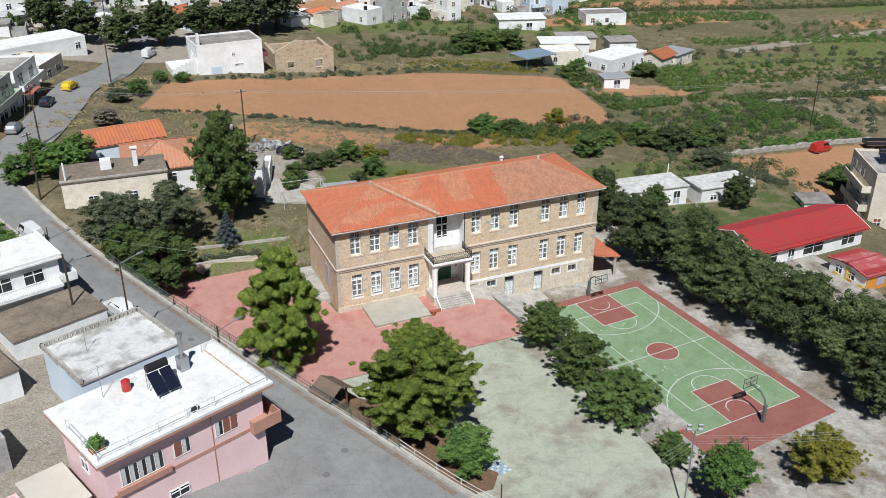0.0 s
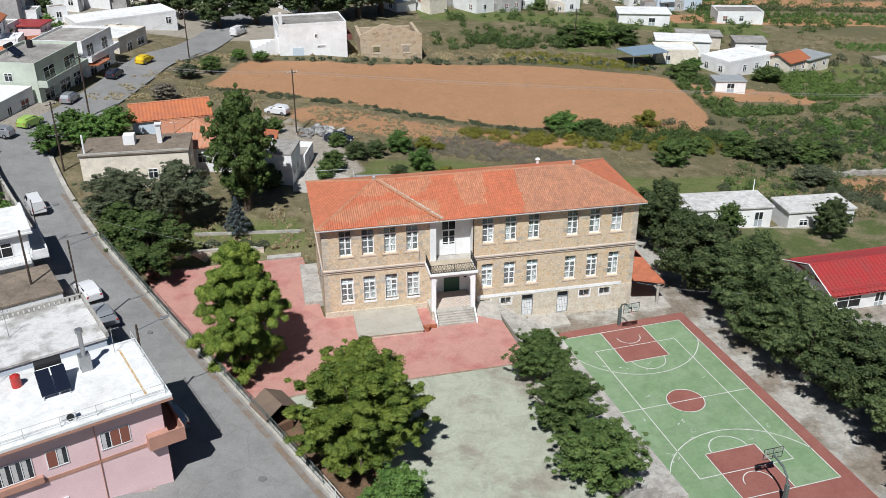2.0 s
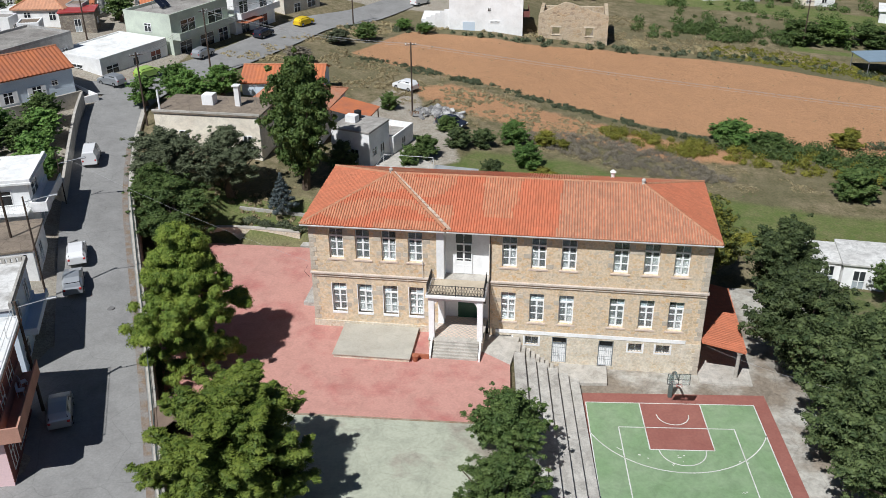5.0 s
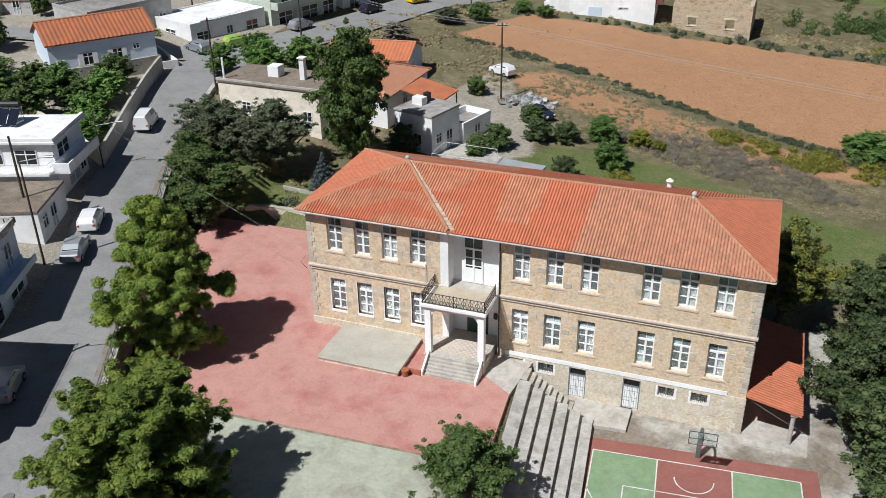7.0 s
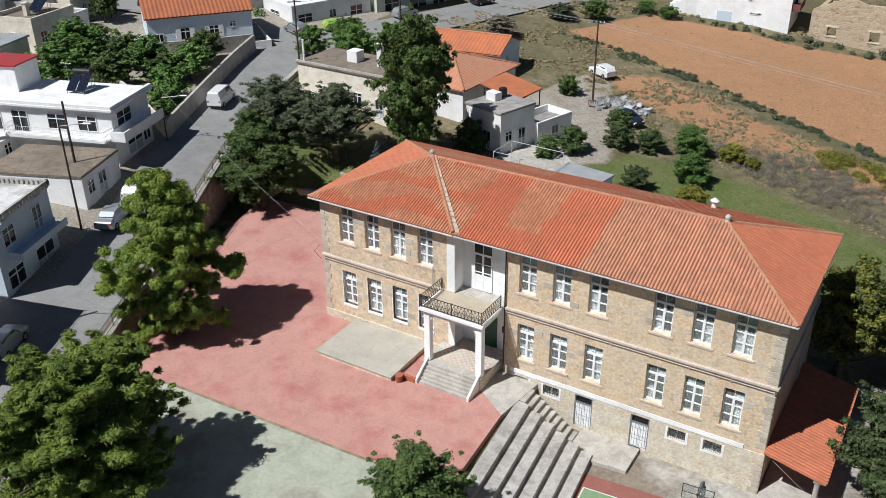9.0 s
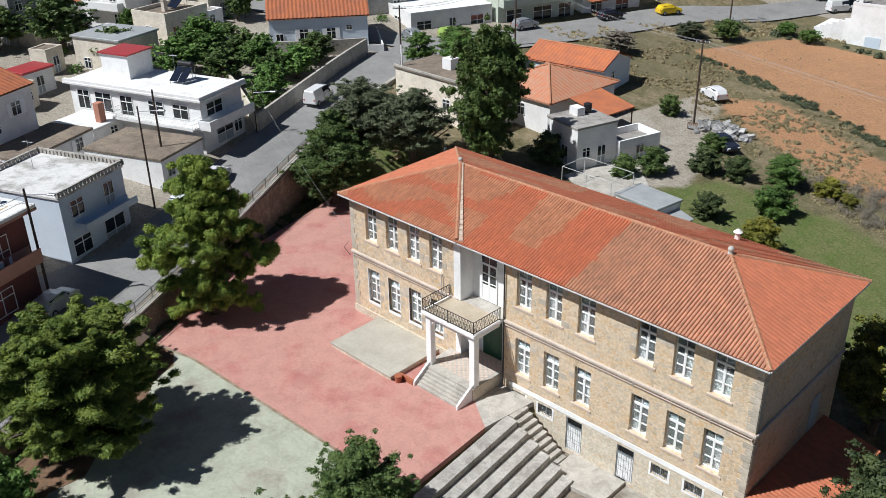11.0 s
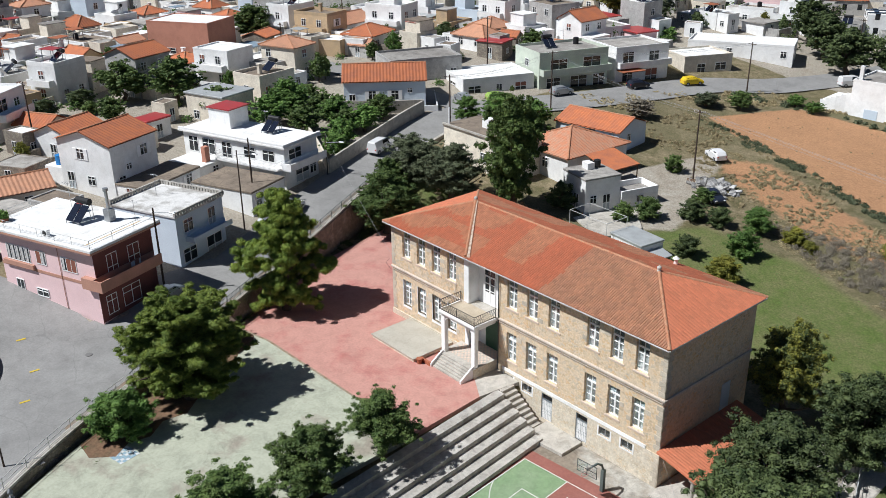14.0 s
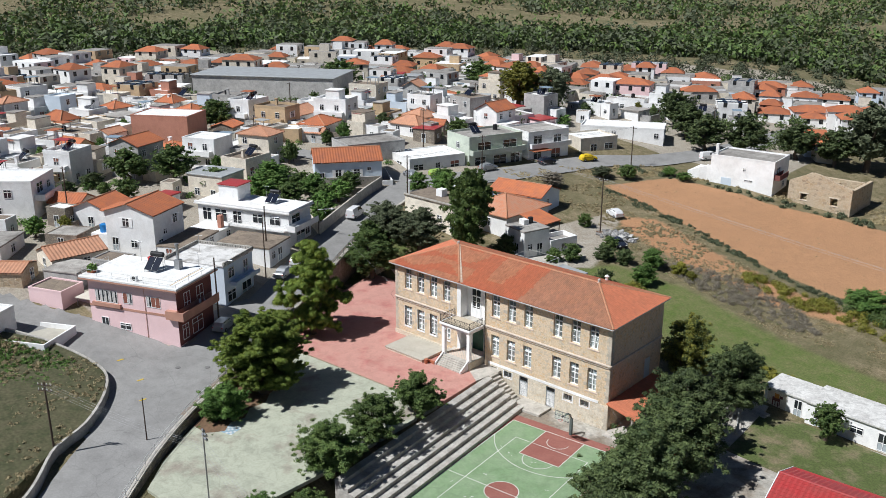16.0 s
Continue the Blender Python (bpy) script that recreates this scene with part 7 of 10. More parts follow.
def tiled_hip(t, w, d, h, rise, over, material, name="roof", ridge_len=None):
    rl = max(0.0, w - d) / 2 if ridge_len is None else ridge_len / 2
    X, Y = w / 2 + over, d / 2 + over
    z0, z1 = h - 0.1, h + rise
    v = [(-X, -Y, z0), (X, -Y, z0), (X, Y, z0), (-X, Y, z0), (-rl, 0, z1), (rl, 0, z1), (-X, -Y, z0 - 0.12), (X, -Y, z0 - 0.12), (X, Y, z0 - 0.12), (-X, Y, z0 - 0.12)]
    verts, faces = [Vector(p) for p in v], [(0, 1, 7, 6)[::-1], (1, 2, 8, 7)[::-1], (2, 3, 9, 8)[::-1], (3, 0, 6, 9)[::-1], (6, 7, 8, 9)[::-1]]
    def slope(c0, c1, r0, r1):
        c0, c1, r0, r1 = map(Vector, (c0, c1, r0, r1))
        n = max(6, int((c1 - c0).length / 0.27))
        top = r0.lerp(r1, 0.5)
        axis_ = (c1 - c0).normalized()
        down = None
        b = len(verts)
        for i in range(n + 1):
            f = i / n
            lo = c0.lerp(c1, f)
            s0, s1 = (r0 - c0).dot(axis_), (r1 - c0).dot(axis_)
            s = f * (c1 - c0).length
            if s < s0:
                hi = c0.lerp(r0, s / max(s0, 1e-6))
            elif s > s1:
                hi = c1.lerp(r1, ((c1 - c0).length - s) / max((c1 - c0).length - s1, 1e-6))
            else:
                hi = r0.lerp(r1, (s - s0) / max(s1 - s0, 1e-6)) if s1 > s0 else r0
            k = Vector((0, 0, 0.075 if i % 2 else 0.0))
            verts.extend((lo + k, hi + k))
        for i in range(n):
            q = b + 2 * i
            faces.append((q, q + 2, q + 3, q + 1))
    slope(v[0], v[1], v[4], v[5]), slope(v[1], v[2], v[5], v[5]), slope(v[2], v[3], v[5], v[4]), slope(v[3], v[0], v[4], v[4])
    r = raw(name, verts, faces, material, t)
    bm = bmesh.new()
    for p, q in ((4, 5), (0, 4), (3, 4), (1, 5), (2, 5)):
        if (Vector(v[p]) - Vector(v[q])).length > 0.3:
            tube(bm, Vector(v[p]) + Vector((0, 0, 0.07)), Vector(v[q]) + Vector((0, 0, 0.07)), 0.12, n=6)
    part("ridge", bm, M["mortar"], r)
    return r


def solar(t, x, y, z, rot=0.0):
    """A solar water heater: two tilted panels and a drum on a frame, as one unit on a roof."""
    u = thing("solar_heater", t.matrix_basis @ pose(x, y, z, 0, 0, rot), "solar water heater with two dark panels on a roof", "solar heater", "solar heaters")
    for s in (-1, 1):
        pnl = part("panel", boxm(-0.48, 0.48, -0.95, 0.95, -0.04, 0.04, 0.01), M["solar"], u)
        pnl.matrix_basis = pose(s * 0.53, 0, 0.85, 38, 0, 0)
    bm = bmesh.new()
    tube(bm, (-0.9, 0.95, 1.75), (0.9, 0.95, 1.75), 0.32, n=14)
    part("drum", bm, M["tank_black"], u)
    bm = bmesh.new()
    for xx in (-0.9, 0.9):
        tube(bm, (xx, 0.75, 0), (xx, 0.75, 1.5), 0.03), tube(bm, (xx, 1.15, 0), (xx, 1.15, 1.5), 0.03), tube(bm, (xx, -0.8, 0.0), (xx, -0.75, 0.3), 0.03)
    part("frame", bm, M["steel"], u)
    return u


def tank(t, x, y, z, r=0.5, h=1.0, m="tank_black"):
    u = thing("water_tank", t.matrix_basis @ pose(x, y, z), "small %s water tank on a roof" % ("black" if m == "tank_black" else "blue" if m == "tank_blue" else "white"), "water tank", "roof tanks")
    bm = bmesh.new()
    tube(bm, (0, 0, 0), (0, 0, h), r, n=14)
    tube(bm, (0, 0, h), (0, 0, h + 0.12), r, r * 0.4, n=14)
    part("drum", bm, M[m], u)
    return u


def house(x, y, rot, w, d, h, wall, label, roof="flat", z=None, storeys=1, roofmat="roof_grey", rise=1.6, over=0.35, parapet=0.4, wins=None, seed=0, group="", ridge_x=True, chimney=False, name="house", category="house"):
    zb = base_height(x, y) - 0.05 if z is None else z
    t = thing(name, pose(x, y, zb, 0, 0, rot), label, category, group)
    t["wallmat_index"] = 1
    rng = random.Random(seed * 77 + int(x * 3) + int(y * 5))
    body_top = h if roof != "flat" else h
    part("wall", boxm(-w / 2, w / 2, -d / 2, d / 2, -1.2, body_top), M[wall], t)
    if roof == "flat":
        bm = bmesh.new()
        p = parapet
        k = 0.18
        O = [(-w / 2 - 0.02, -d / 2 - 0.02), (w / 2 + 0.02, -d / 2 - 0.02), (w / 2 + 0.02, d / 2 + 0.02), (-w / 2 - 0.02, d / 2 + 0.02)]
        I_ = [(-w / 2 + k, -d / 2 + k), (w / 2 - k, -d / 2 + k), (w / 2 - k, d / 2 - k), (-w / 2 + k, d / 2 - k)]
        ring_ = [[bm.verts.new((*q, zz)) for q in poly] for poly, zz in ((O, h), (O, h + p), (I_, h + p), (I_, h))]
        for r1_, r2_ in zip(ring_, ring_[1:]):
            for q in range(4):
                bm.faces.new((r1_[q], r1_[(q + 1) % 4], r2_[(q + 1) % 4], r2_[q]))
        part("parapet", bm, M[wall], t)
        part("roof", boxm(-w / 2 + k, w / 2 - k, -d / 2 + k, d / 2 - k, h - 0.05, h + 0.06), M[roofmat], t)
    elif roof == "slab":
        part("roof", boxm(-w / 2 - over, w / 2 + over, -d / 2 - over, d / 2 + over, h, h + 0.25, 0.03), M[roofmat], t)
    elif roof == "gable":
        r = tiled_gable(t, w, d, h, rise, over, M[roofmat], ridge_x)
        for c in t.children:
            if c.name.startswith("gable"):
                c.data.materials[0] = M[wall]
    elif roof == "hip":
        tiled_hip(t, w, d, h, rise, over, M[roofmat])
    if chimney:
        cx, cy = rng.uniform(-w / 3, w / 3), rng.uniform(-d / 3, d / 3)
        bm = bmesh.new()
        box(bm, cx - 0.28, cx + 0.28, cy - 0.28, cy + 0.28, h, h + 1.5), box(bm, cx - 0.36, cx + 0.36, cy - 0.36, cy + 0.36, h + 1.5, h + 1.65)
        part("chimney", bm, M[wall], t)
    if wins is None:
        sh = h / storeys
        for side in range(4):
            ln = w if side % 2 == 0 else d
            n = max(1, int(ln / 3.2))
            for fl in range(storeys):
                for i in range(n):
                    if rng.random() < 0.2:
                        continue
                    s = (i + 0.5) / n * ln - ln / 2 + rng.uniform(-0.3, 0.3)
                    if fl == 0 and rng.random() < 0.25:
                        put_window(t, w, d, side, s, 0.05, 0.95, 2.05, "door", "door")
                    else:
                        put_window(t, w, d, side, s, fl * sh + 0.95, 1.0, 1.25, rng.choice(("plain", "plain", "shutters", "blind")))
    else:
        for side, s, zz, ww, wh, st in wins:
            put_window(t, w, d, side, s, zz, ww, wh, st, "door" if st == "door" else "window")
    return t


def balcony(t, x0, x1, y0, y1, z, solid="plaster_white", wall_h=0.9, rail=False):
    part("balcony_slab", boxm(x0, x1, y0, y1, z - 0.18, z), M[solid], t)
    if rail:
        bm = bmesh.new()
        edge = [(x0, y1), (x0, y0), (x1, y0), (x1, y1)]
        for p, q in zip(edge, edge[1:]):
            for hz in (0.95, 0.5, 0.1):
                tube(bm, (*p, z + hz), (*q, z + hz), 0.025, n=5)
            n = max(1, int(math.dist(p, q) / 0.2))
            for i in range(n + 1):
                c = Vector(p).lerp(Vector(q), i / n)
                tube(bm, (c.x, c.y, z), (c.x, c.y, z + 0.95), 0.012, n=4)
        part("balcony_rail", bm, M["steel_white"], t)
    else:
        bm = bmesh.new()
        for a in ((x0, x1, y0, y0 + 0.12), (x0, x0 + 0.12, y0 + 0.12, y1), (x1 - 0.12, x1, y0 + 0.12, y1)):
            box(bm, *a, z, z + wall_h)
        part("balcony_wall", bm, M[solid], t)


# pink house on the corner
pk = house(-21.5, -24.4, 21.5, 13.6, 7.6, 6.9, "plaster_pink", "two-storey pink house with a white flat roof on the corner", "slab", 2.3, 2, "roof_white", over=0.75, wins=[
    (0, -1.4, 1.0, 1.6, 0.7, "plain"), (0, -4.6, 0.1, 1.0, 2.0, "door"),
    (1, -1.6, 3.75, 1.2, 2.1, "door"), (1, 1.2, 3.9, 1.4, 1.9, "blind"), (1, -2.4, 0.5, 1.2, 1.7, "plain"), (1, 0.2, 0.5, 2.2, 1.7, "plain"), (3, 0, 4.0, 1.2, 1.2, "plain")])
pk.scale = (1, 1, 1.13)
bpy.context.view_layer.update()
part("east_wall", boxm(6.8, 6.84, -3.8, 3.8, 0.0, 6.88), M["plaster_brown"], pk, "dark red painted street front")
for x0, z0, lights, dark in ((-5.7, 4.1, 5, ()), (-1.35, 4.3, 2, (0,)), (2.3, 4.3, 3, (1, 2))):
    lw, lh = 0.68, 1.4 if lights == 5 else 1.2
    fr = bmesh.new()
    box(fr, x0 - 0.05, x0 + lights * lw + 0.05, -3.86, -3.80, z0 - 0.06, z0), box(fr, x0 - 0.05, x0 + lights * lw + 0.05, -3.86, -3.80, z0 + lh, z0 + lh + 0.06)
    for k in range(lights + 1):
        box(fr, x0 + k * lw - 0.03, x0 + k * lw + 0.03, -3.855, -3.80, z0, z0 + lh)
    wn_ = part("window", fr, M["frame_white"], pk, "white sliding window frame")
    for k in range(lights):
        a = x0 + k * lw + 0.03
        if k in dark:
            part("roller_blind", boxm(a, a + lw - 0.06, -3.845, -3.81, z0, z0 + lh), M["shutter_brown"], wn_, "brown roller blind")
        else:
            part("pane", boxm(a, a + lw - 0.06, -3.815, -3.803, z0, z0 + lh), M["pane_dark"], wn_)
            part("curtain", boxm(a + 0.04, a + lw * 0.5, -3.822, -3.816, z0 + 0.04, z0 + lh - 0.04), M["curtain"], wn_)
part("drain_pipe", tubem((2.0, -3.86, 0.0), (2.0, -3.86, 6.7), r=0.035), M["plaster_salmon"], pk)
part("rust_stain", boxm(5.9, 6.06, -3.7, 3.4, 7.15, 7.156), mat("rust_stain", (0.50, 0.33, 0.14), (0.72, 0.62, 0.46), scale=2.0, amount=0.2, bump=0), pk, "rust stain along the roof edge")
part("fascia", boxm(-7.56, 7.56, -4.56, 4.56, 6.72, 6.9), M["plaster_salmon"], pk)
for z, hgt in ((3.35, 0.28),):
    part("trim_band", boxm(-6.82, 6.0, -3.84, -3.79, z, z + hgt), M["plaster_salmon"], pk)
part("window_ledge", boxm(-6.2, -1.8, -4.1, -3.8, 3.55, 4.0), M["plaster_salmon"], pk)
balcony(pk, 6.82, 8.1, -4.4, 3.6, 3.45, "plaster_salmon", 0.85)
part("balcony_return", boxm(5.4, 6.82, -4.4, -3.81, 3.27, 4.3), M["plaster_salmon"], pk)
bm = bmesh.new()
for a, b in (((-7.2, -4.2), (7.2, -4.2)), ((7.2, -4.2), (7.2, 4.2)), ((-7.2, -4.2), (-7.2, 1))):
    n = int(math.dist(a, b) / 2.2)
    for i in range(n + 1):
        c = Vector(a).lerp(Vector(b), i / n)
        tube(bm, (c.x, c.y, 7.1), (c.x, c.y, 7.95), 0.025, n=5)
    for z in (7.5, 7.92):
        tube(bm, (*a, z), (*b, z), 0.022, n=5)
part("roof_rail", bm, M["steel_white"], pk, "thin rusty white roof rail")
solar(pk, 0.6, 0.4, 7.15)
bm = bmesh.new()
tube(bm, (3.2, 2.1, 7.1), (3.2, 2.1, 10.0), 0.17, n=10), tube(bm, (3.2, 2.1, 10.0), (3.2, 2.1, 10.25), 0.28, n=10), box(bm, 2.8, 3.6, 1.7, 2.5, 7.1, 8.3)
part("flue", bm, M["steel"], pk, "tall metal flue on the roof")
tank(pk, -1.6, 2.6, 7.15, 0.36, 0.8, "car_red")
ac = thing("air_conditioner", pk.matrix_basis @ pose(0.6, -3.7, 7.15), "white air conditioner unit on the roof edge", "air conditioner")
part("case", boxm(-0.5, 0.5, -0.2, 0.2, 0, 0.65, 0.03), M["frame_white"], ac)
bm = bmesh.new()
tube(bm, (0.12, -0.21, 0.33), (0.12, -0.23, 0.33), 0.26, n=16)
part("fan_grille", bm, M["iron"], ac)
bp_ = thing("planter_box", pk.matrix_basis @ pose(-6.7, -2.9, 7.15), "small planter with green plants on the roof corner", "planter")
part("box", boxm(-0.5, 0.5, -0.35, 0.35, 0, 0.35, 0.02), M["pot"], bp_)
me = crown_mesh("plants", [(0, 0, 0.55, 0.5), (0.3, 0.1, 0.5, 0.35)], 0.16, 500, random.Random(3))
me.materials.append(M["bright"])
share("plants", me, bp_)
# plain boundary wall and red gate beside it
gw = thing("garden_wall", pose(-32.4, -29.0, 3.6, 0, 0, 21.5), "pink boundary wall with a red sheet gate", "wall")
part("wall", boxm(-3.5, 2.8, -0.15, 0.15, -1, 1.9), M["plaster_pink"], gw)
part("gate", boxm(-7.2, -3.5, -0.06, 0.06, -0.9, 1.9), mat("red_gate_paint", (0.42, 0.07, 0.04), amount=0.15), gw, "red painted sheet metal gate")
aw = thing("patio_awning", pose(-30.6, -26.6, 5.8, 0, 0, 21.5), "pale canvas awning over a patio", "awning")
part("canvas", boxm(-1.8, 1.9, -3.2, 2.2, 0.0, 0.12, 0.02), M["awning"], aw)
for px, py in ((-1.6, -3.0), (1.7, -3.0), (-1.6, 2.0), (1.7, 2.0)):
    part("post", tubem((px, py, -3.4), (px, py, 0.0), r=0.05), M["steel"], aw)

# grey flat-roofed house with a pierced parapet
gh = house(-24.6, -12.9, 22.5, 9.2, 7.6, 6.0, "plaster_blue", "pale two-storey house with a grey roof and pierced parapet", "slab", 2.9, 2, "roof_wash", over=0.12, wins=[
    (1, -2.0, 4.0, 1.4, 1.4, "plain"), (1, 1.8, 3.3, 1.1, 2.1, "door"), (1, -2.2, 0.6, 2.0, 1.5, "plain"), (1, 1.8, 0.0, 2.4, 2.2, "door"), (2, 0, 4, 1.2, 1.2, "plain")])
bm = bmesh.new()
for a, b in (((-4.6, 3.85), (4.7, 3.85)), ((4.7, 3.85), (4.7, -3.85)), ((-4.6, 3.85), (-4.6, -3.85))):
    n = int(math.dist(a, b) / 0.42)
    dx, dy = (Vector(b) - Vector(a)).normalized()
    for i in range(n + 1):
        c = Vector(a).lerp(Vector(b), i / n)
        box(bm, c.x - 0.13, c.x + 0.13, c.y - 0.13, c.y + 0.13, 6.25, 6.62)
    ax0, ax1, ay0, ay1 = min(a[0], b[0]) - 0.1, max(a[0], b[0]) + 0.1, min(a[1], b[1]) - 0.1, max(a[1], b[1]) + 0.1
    box(bm, ax0, ax1, ay0, ay1, 6.62, 6.72)
part("parapet", bm, M["concrete"], gh, "pierced block parapet")
balcony(gh, 4.6, 5.8, -2.6, 3.8, 3.1, "plaster_blue", 0.4)
part("porch_step", boxm(4.6, 5.9, -1, 4.2, -0.6, 0.05), M["concrete"], gh)
low = house(-30.0, -1.2, 22, 9.2, 6.4, 2.6, "plaster_white", "low white house with a brown stained roof", "slab", 4.6, 1, "roof_brown", over=0.1, wins=[(1, 0, 0.0, 1.2, 2.0, "door"), (1, -2, 0.8, 1.0, 1.1, "plain")])
# white house with terraces
wh = house(-37.8, 5.0, 18.5, 17.6, 6.6, 5.2, "plaster_white", "white flat-roofed house with terraces and a balcony", "slab", 5.3, 2, "roof_white", over=0.5, wins=[
    (0, 6.2, 3.1, 1.9, 1.4, "plain"), (0, 3.0, 3.1, 1.9, 1.4, "plain"), (0, -1.0, 2.6, 1.6, 2.0, "plain"), (0, -4.2, 2.6, 2.2, 2.0, "plain"), (0, -7.0, 2.6, 1.6, 2.0, "plain"), (1, -1.2, 2.7, 2.4, 2.0, "plain"), (1, 0, 0.1, 2.6, 2.1, "door"), (1, 2.2, 0.5, 1.2, 1.4, "plain")])
part("parapet", boxm(-9.2, 9.2, -3.75, -3.45, 5.2, 5.75), M["plaster_white"], wh)
part("parapet", boxm(8.9, 9.2, -3.45, 3.7, 5.2, 5.75), M["plaster_white"], wh)
balcony(wh, 8.8, 10.3, -3.9, 3.4, 2.6, "plaster_white", 0.8)
balcony(wh, -2.0, 8.6, -4.6, -3.3, 2.6, rail=True)
rm = part("roof_room", boxm(-6.4, -2.6, -0.6, 3.0, 5.4, 8.0), M["plaster_white"], wh)
part("roof_room_cover", boxm(-6.6, -2.4, -0.8, 3.2, 8.0, 8.15), M["sheet_red"], wh, "red sheet roof")
solar(wh, 3.2, 0.8, 5.45)
terr = house(-40.6, -1.6, 18.5, 5.6, 4.4, 1.9, "plaster_white", "low white terrace with a brick chimney", "slab", 5.4, 1, "roof_white", over=0.15, wins=[(1, 0.6, 0.4, 0.9, 1.2, "plain")])
part("chimney", boxm(1.5, 2.2, -0.4, 0.4, 1.9, 4.2), M["terracotta_wall"], terr)
house(-56.0, 10.4, 18, 7.5, 6.5, 4.6, "plaster_cream", "cream house with a red and grey sheet roof", "slab", 7.4, 1, "sheet_grey", over=0.2)
# white house with an orange tiled roof
oh = house(-42.6, -12.2, 24, 8.6, 7.8, 6.3, "plaster_white", "white two-storey house with an orange tiled roof", "gable", 6.5, 2, "tile_house", rise=1.4, ridge_x=False, wins=[
    (0, -0.6, 4.0, 1.1, 1.3, "shutters"), (0, 0.6, 0.8, 1.1, 1.1, "plain"), (0, -2.8, 0.0, 1.0, 2.1, "door"), (1, 1.6, 3.7, 1.1, 1.3, "shutters"), (1, -1.2, 2.6, 0.8, 0.7, "plain"), (1, -2.5, 0.8, 1.0, 1.2, "plain")])
tank(oh, -5.6, -2.6, 2.4, 0.7, 1.2, "tank_blue")
part("terrace", boxm(-7.2, -4.3, -3.9, 1.2, -1.2, 2.4), M["plaster_white"], oh)
part("pergola_roof", boxm(-7.3, -4.4, -1.2, 4.0, 5.2, 5.4), M["tile_house"], oh)
house(-36.8, -8.6, 24, 5.2, 9.4, 2.4, "plaster_white", "low white annex with a brown stained roof", "slab", 5.4, 1, "roof_brown", over=0.1)
# pale blue house with a gabled roof
bl = house(-49.2, 36.4, 53, 13.0, 8.2, 4.4, "plaster_blue", "pale blue house with a bright orange gabled roof", "gable", 7.2, 1, "tile_house", rise=1.9, over=0.3, wins=[
    (0, -2.0, 1.3, 1.1, 1.4, "shutters"), (0, 1.6, 1.3, 1.1, 1.4, "shutters"), (0, 4.0, 2.4, 0.7, 0.6, "plain"), (1, -1.0, 0.6, 1.4, 2.0, "plain"), (0, -5.2, 0.2, 0.9, 2.0, "door")])
part("terrace", boxm(-6.8, 8.2, -6.2, -4.1, -1.4, 0.1), M["concrete_pale"], bl)
part("terrace_wall", boxm(-6.8, 8.2, -6.35, -6.2, -1.4, 0.7), M["plaster_white"], bl)
part("terrace_wall", boxm(8.2, 8.35, -6.35, 4.0, -1.4, 0.7), M["plaster_white"], bl)
# garden walls along the street
def wall_line(name, pts, h, m, label, thick=0.3):
    return low_wall(name, pts, thick, lambda x, y: base_height(x, y) - 0.5, lambda x, y: base_height(x, y) + h, M[m], label)
wall_line("garden_wall", [(-29.6, 12.0), (-34.2, 22.5), (-37.6, 30.5), (-40.0, 37.0)], 1.9, "concrete_pale", "pale concrete garden wall along the street")
wall_line("garden_wall", [(-29.6, 12.0), (-36, 14.6), (-46, 18.2), (-54, 21)], 1.6, "plaster_cream", "cream garden wall")
wall_line("garden_wall", [(-40.0, 37.0), (-46, 27), (-54, 21)], 2.0, "concrete_pale", "pale concrete terrace wall")
slab("forecourt", [(-31.4, 12.6), (-31.8, 17.0), (-33.4, 19.6), (-37, 14.8)], 3.2, 5.35, M["plaster_cream"], "cream paved forecourt")

# neighbours behind the school
nf = house(-20.8, 33.6, -2, 13.2, 6.6, 4.5, "plaster_cream", "long cream house with a worn flat roof", "slab", 4.2, 1, "roof_brown", over=0.15, wins=[(0, -3, 1.2, 1.1, 1.2, "plain"), (0, 2, 1.2, 1.1, 1.2, "plain"), (0, 5, 0.1, 1.0, 2.0, "door")])
part("chimney", boxm(2.6, 3.2, -0.3, 0.3, 4.7, 7.2), M["plaster_white"], nf)
part("chimney_cap", boxm(2.45, 3.35, -0.45, 0.45, 7.2, 7.35), M["plaster_white"], nf)
part("roof_box", boxm(-1.6, -0.2, -0.4, 1.0, 4.7, 6.0), M["plaster_white"], nf)
part("edge", boxm(-6.75, 6.75, -3.45, -3.25, 4.7, 4.95), M["concrete_pale"], nf)
part("flue_post", tubem((-6.0, -2.8, 4.6), (-6.0, -2.8, 7.2), r=0.12), M["plaster_white"], nf)
nh = house(-13.8, 42.3, -3, 10.6, 11.6, 3.8, "plaster_white", "white house with a worn orange hipped roof", "hip", 3.2, 1, "tile_worn", rise=2.1, over=0.4, wins=[(0, 1, 1.5, 1.1, 1.3, "plain"), (1, -1, 1.5, 1.1, 1.3, "plain")])
house(-18.2, 54.0, 7, 11.2, 7.6, 2.9, "plaster_blue", "pale house with a bright red tiled roof", "gable", 4.0, 1, "tile_house", rise=1.4, over=0.3, ridge_x=True, wins=[(1, -1, 1.0, 0.8, 1.0, "plain"), (0, 1, 1.4, 1.1, 1.3, "plain")])
na = house(-3.2, 34.6, -16, 5.2, 5.2, 4.3, "plaster_white", "small white annex with a water tank on its flat roof", "slab", 2.4, 1, "roof_grey", over=0.1, wins=[(0, 0.6, 0.1, 1.0, 2.0, "door"), (0, -1.4, 1.1, 0.9, 1.0, "plain"), (1, 0.6, 0.1, 1.0, 2.0, "door"), (1, -1.4, 1.2, 0.9, 1.0, "plain")])
tank(na, -1.0, 1.4, 4.6, 0.45, 0.9)
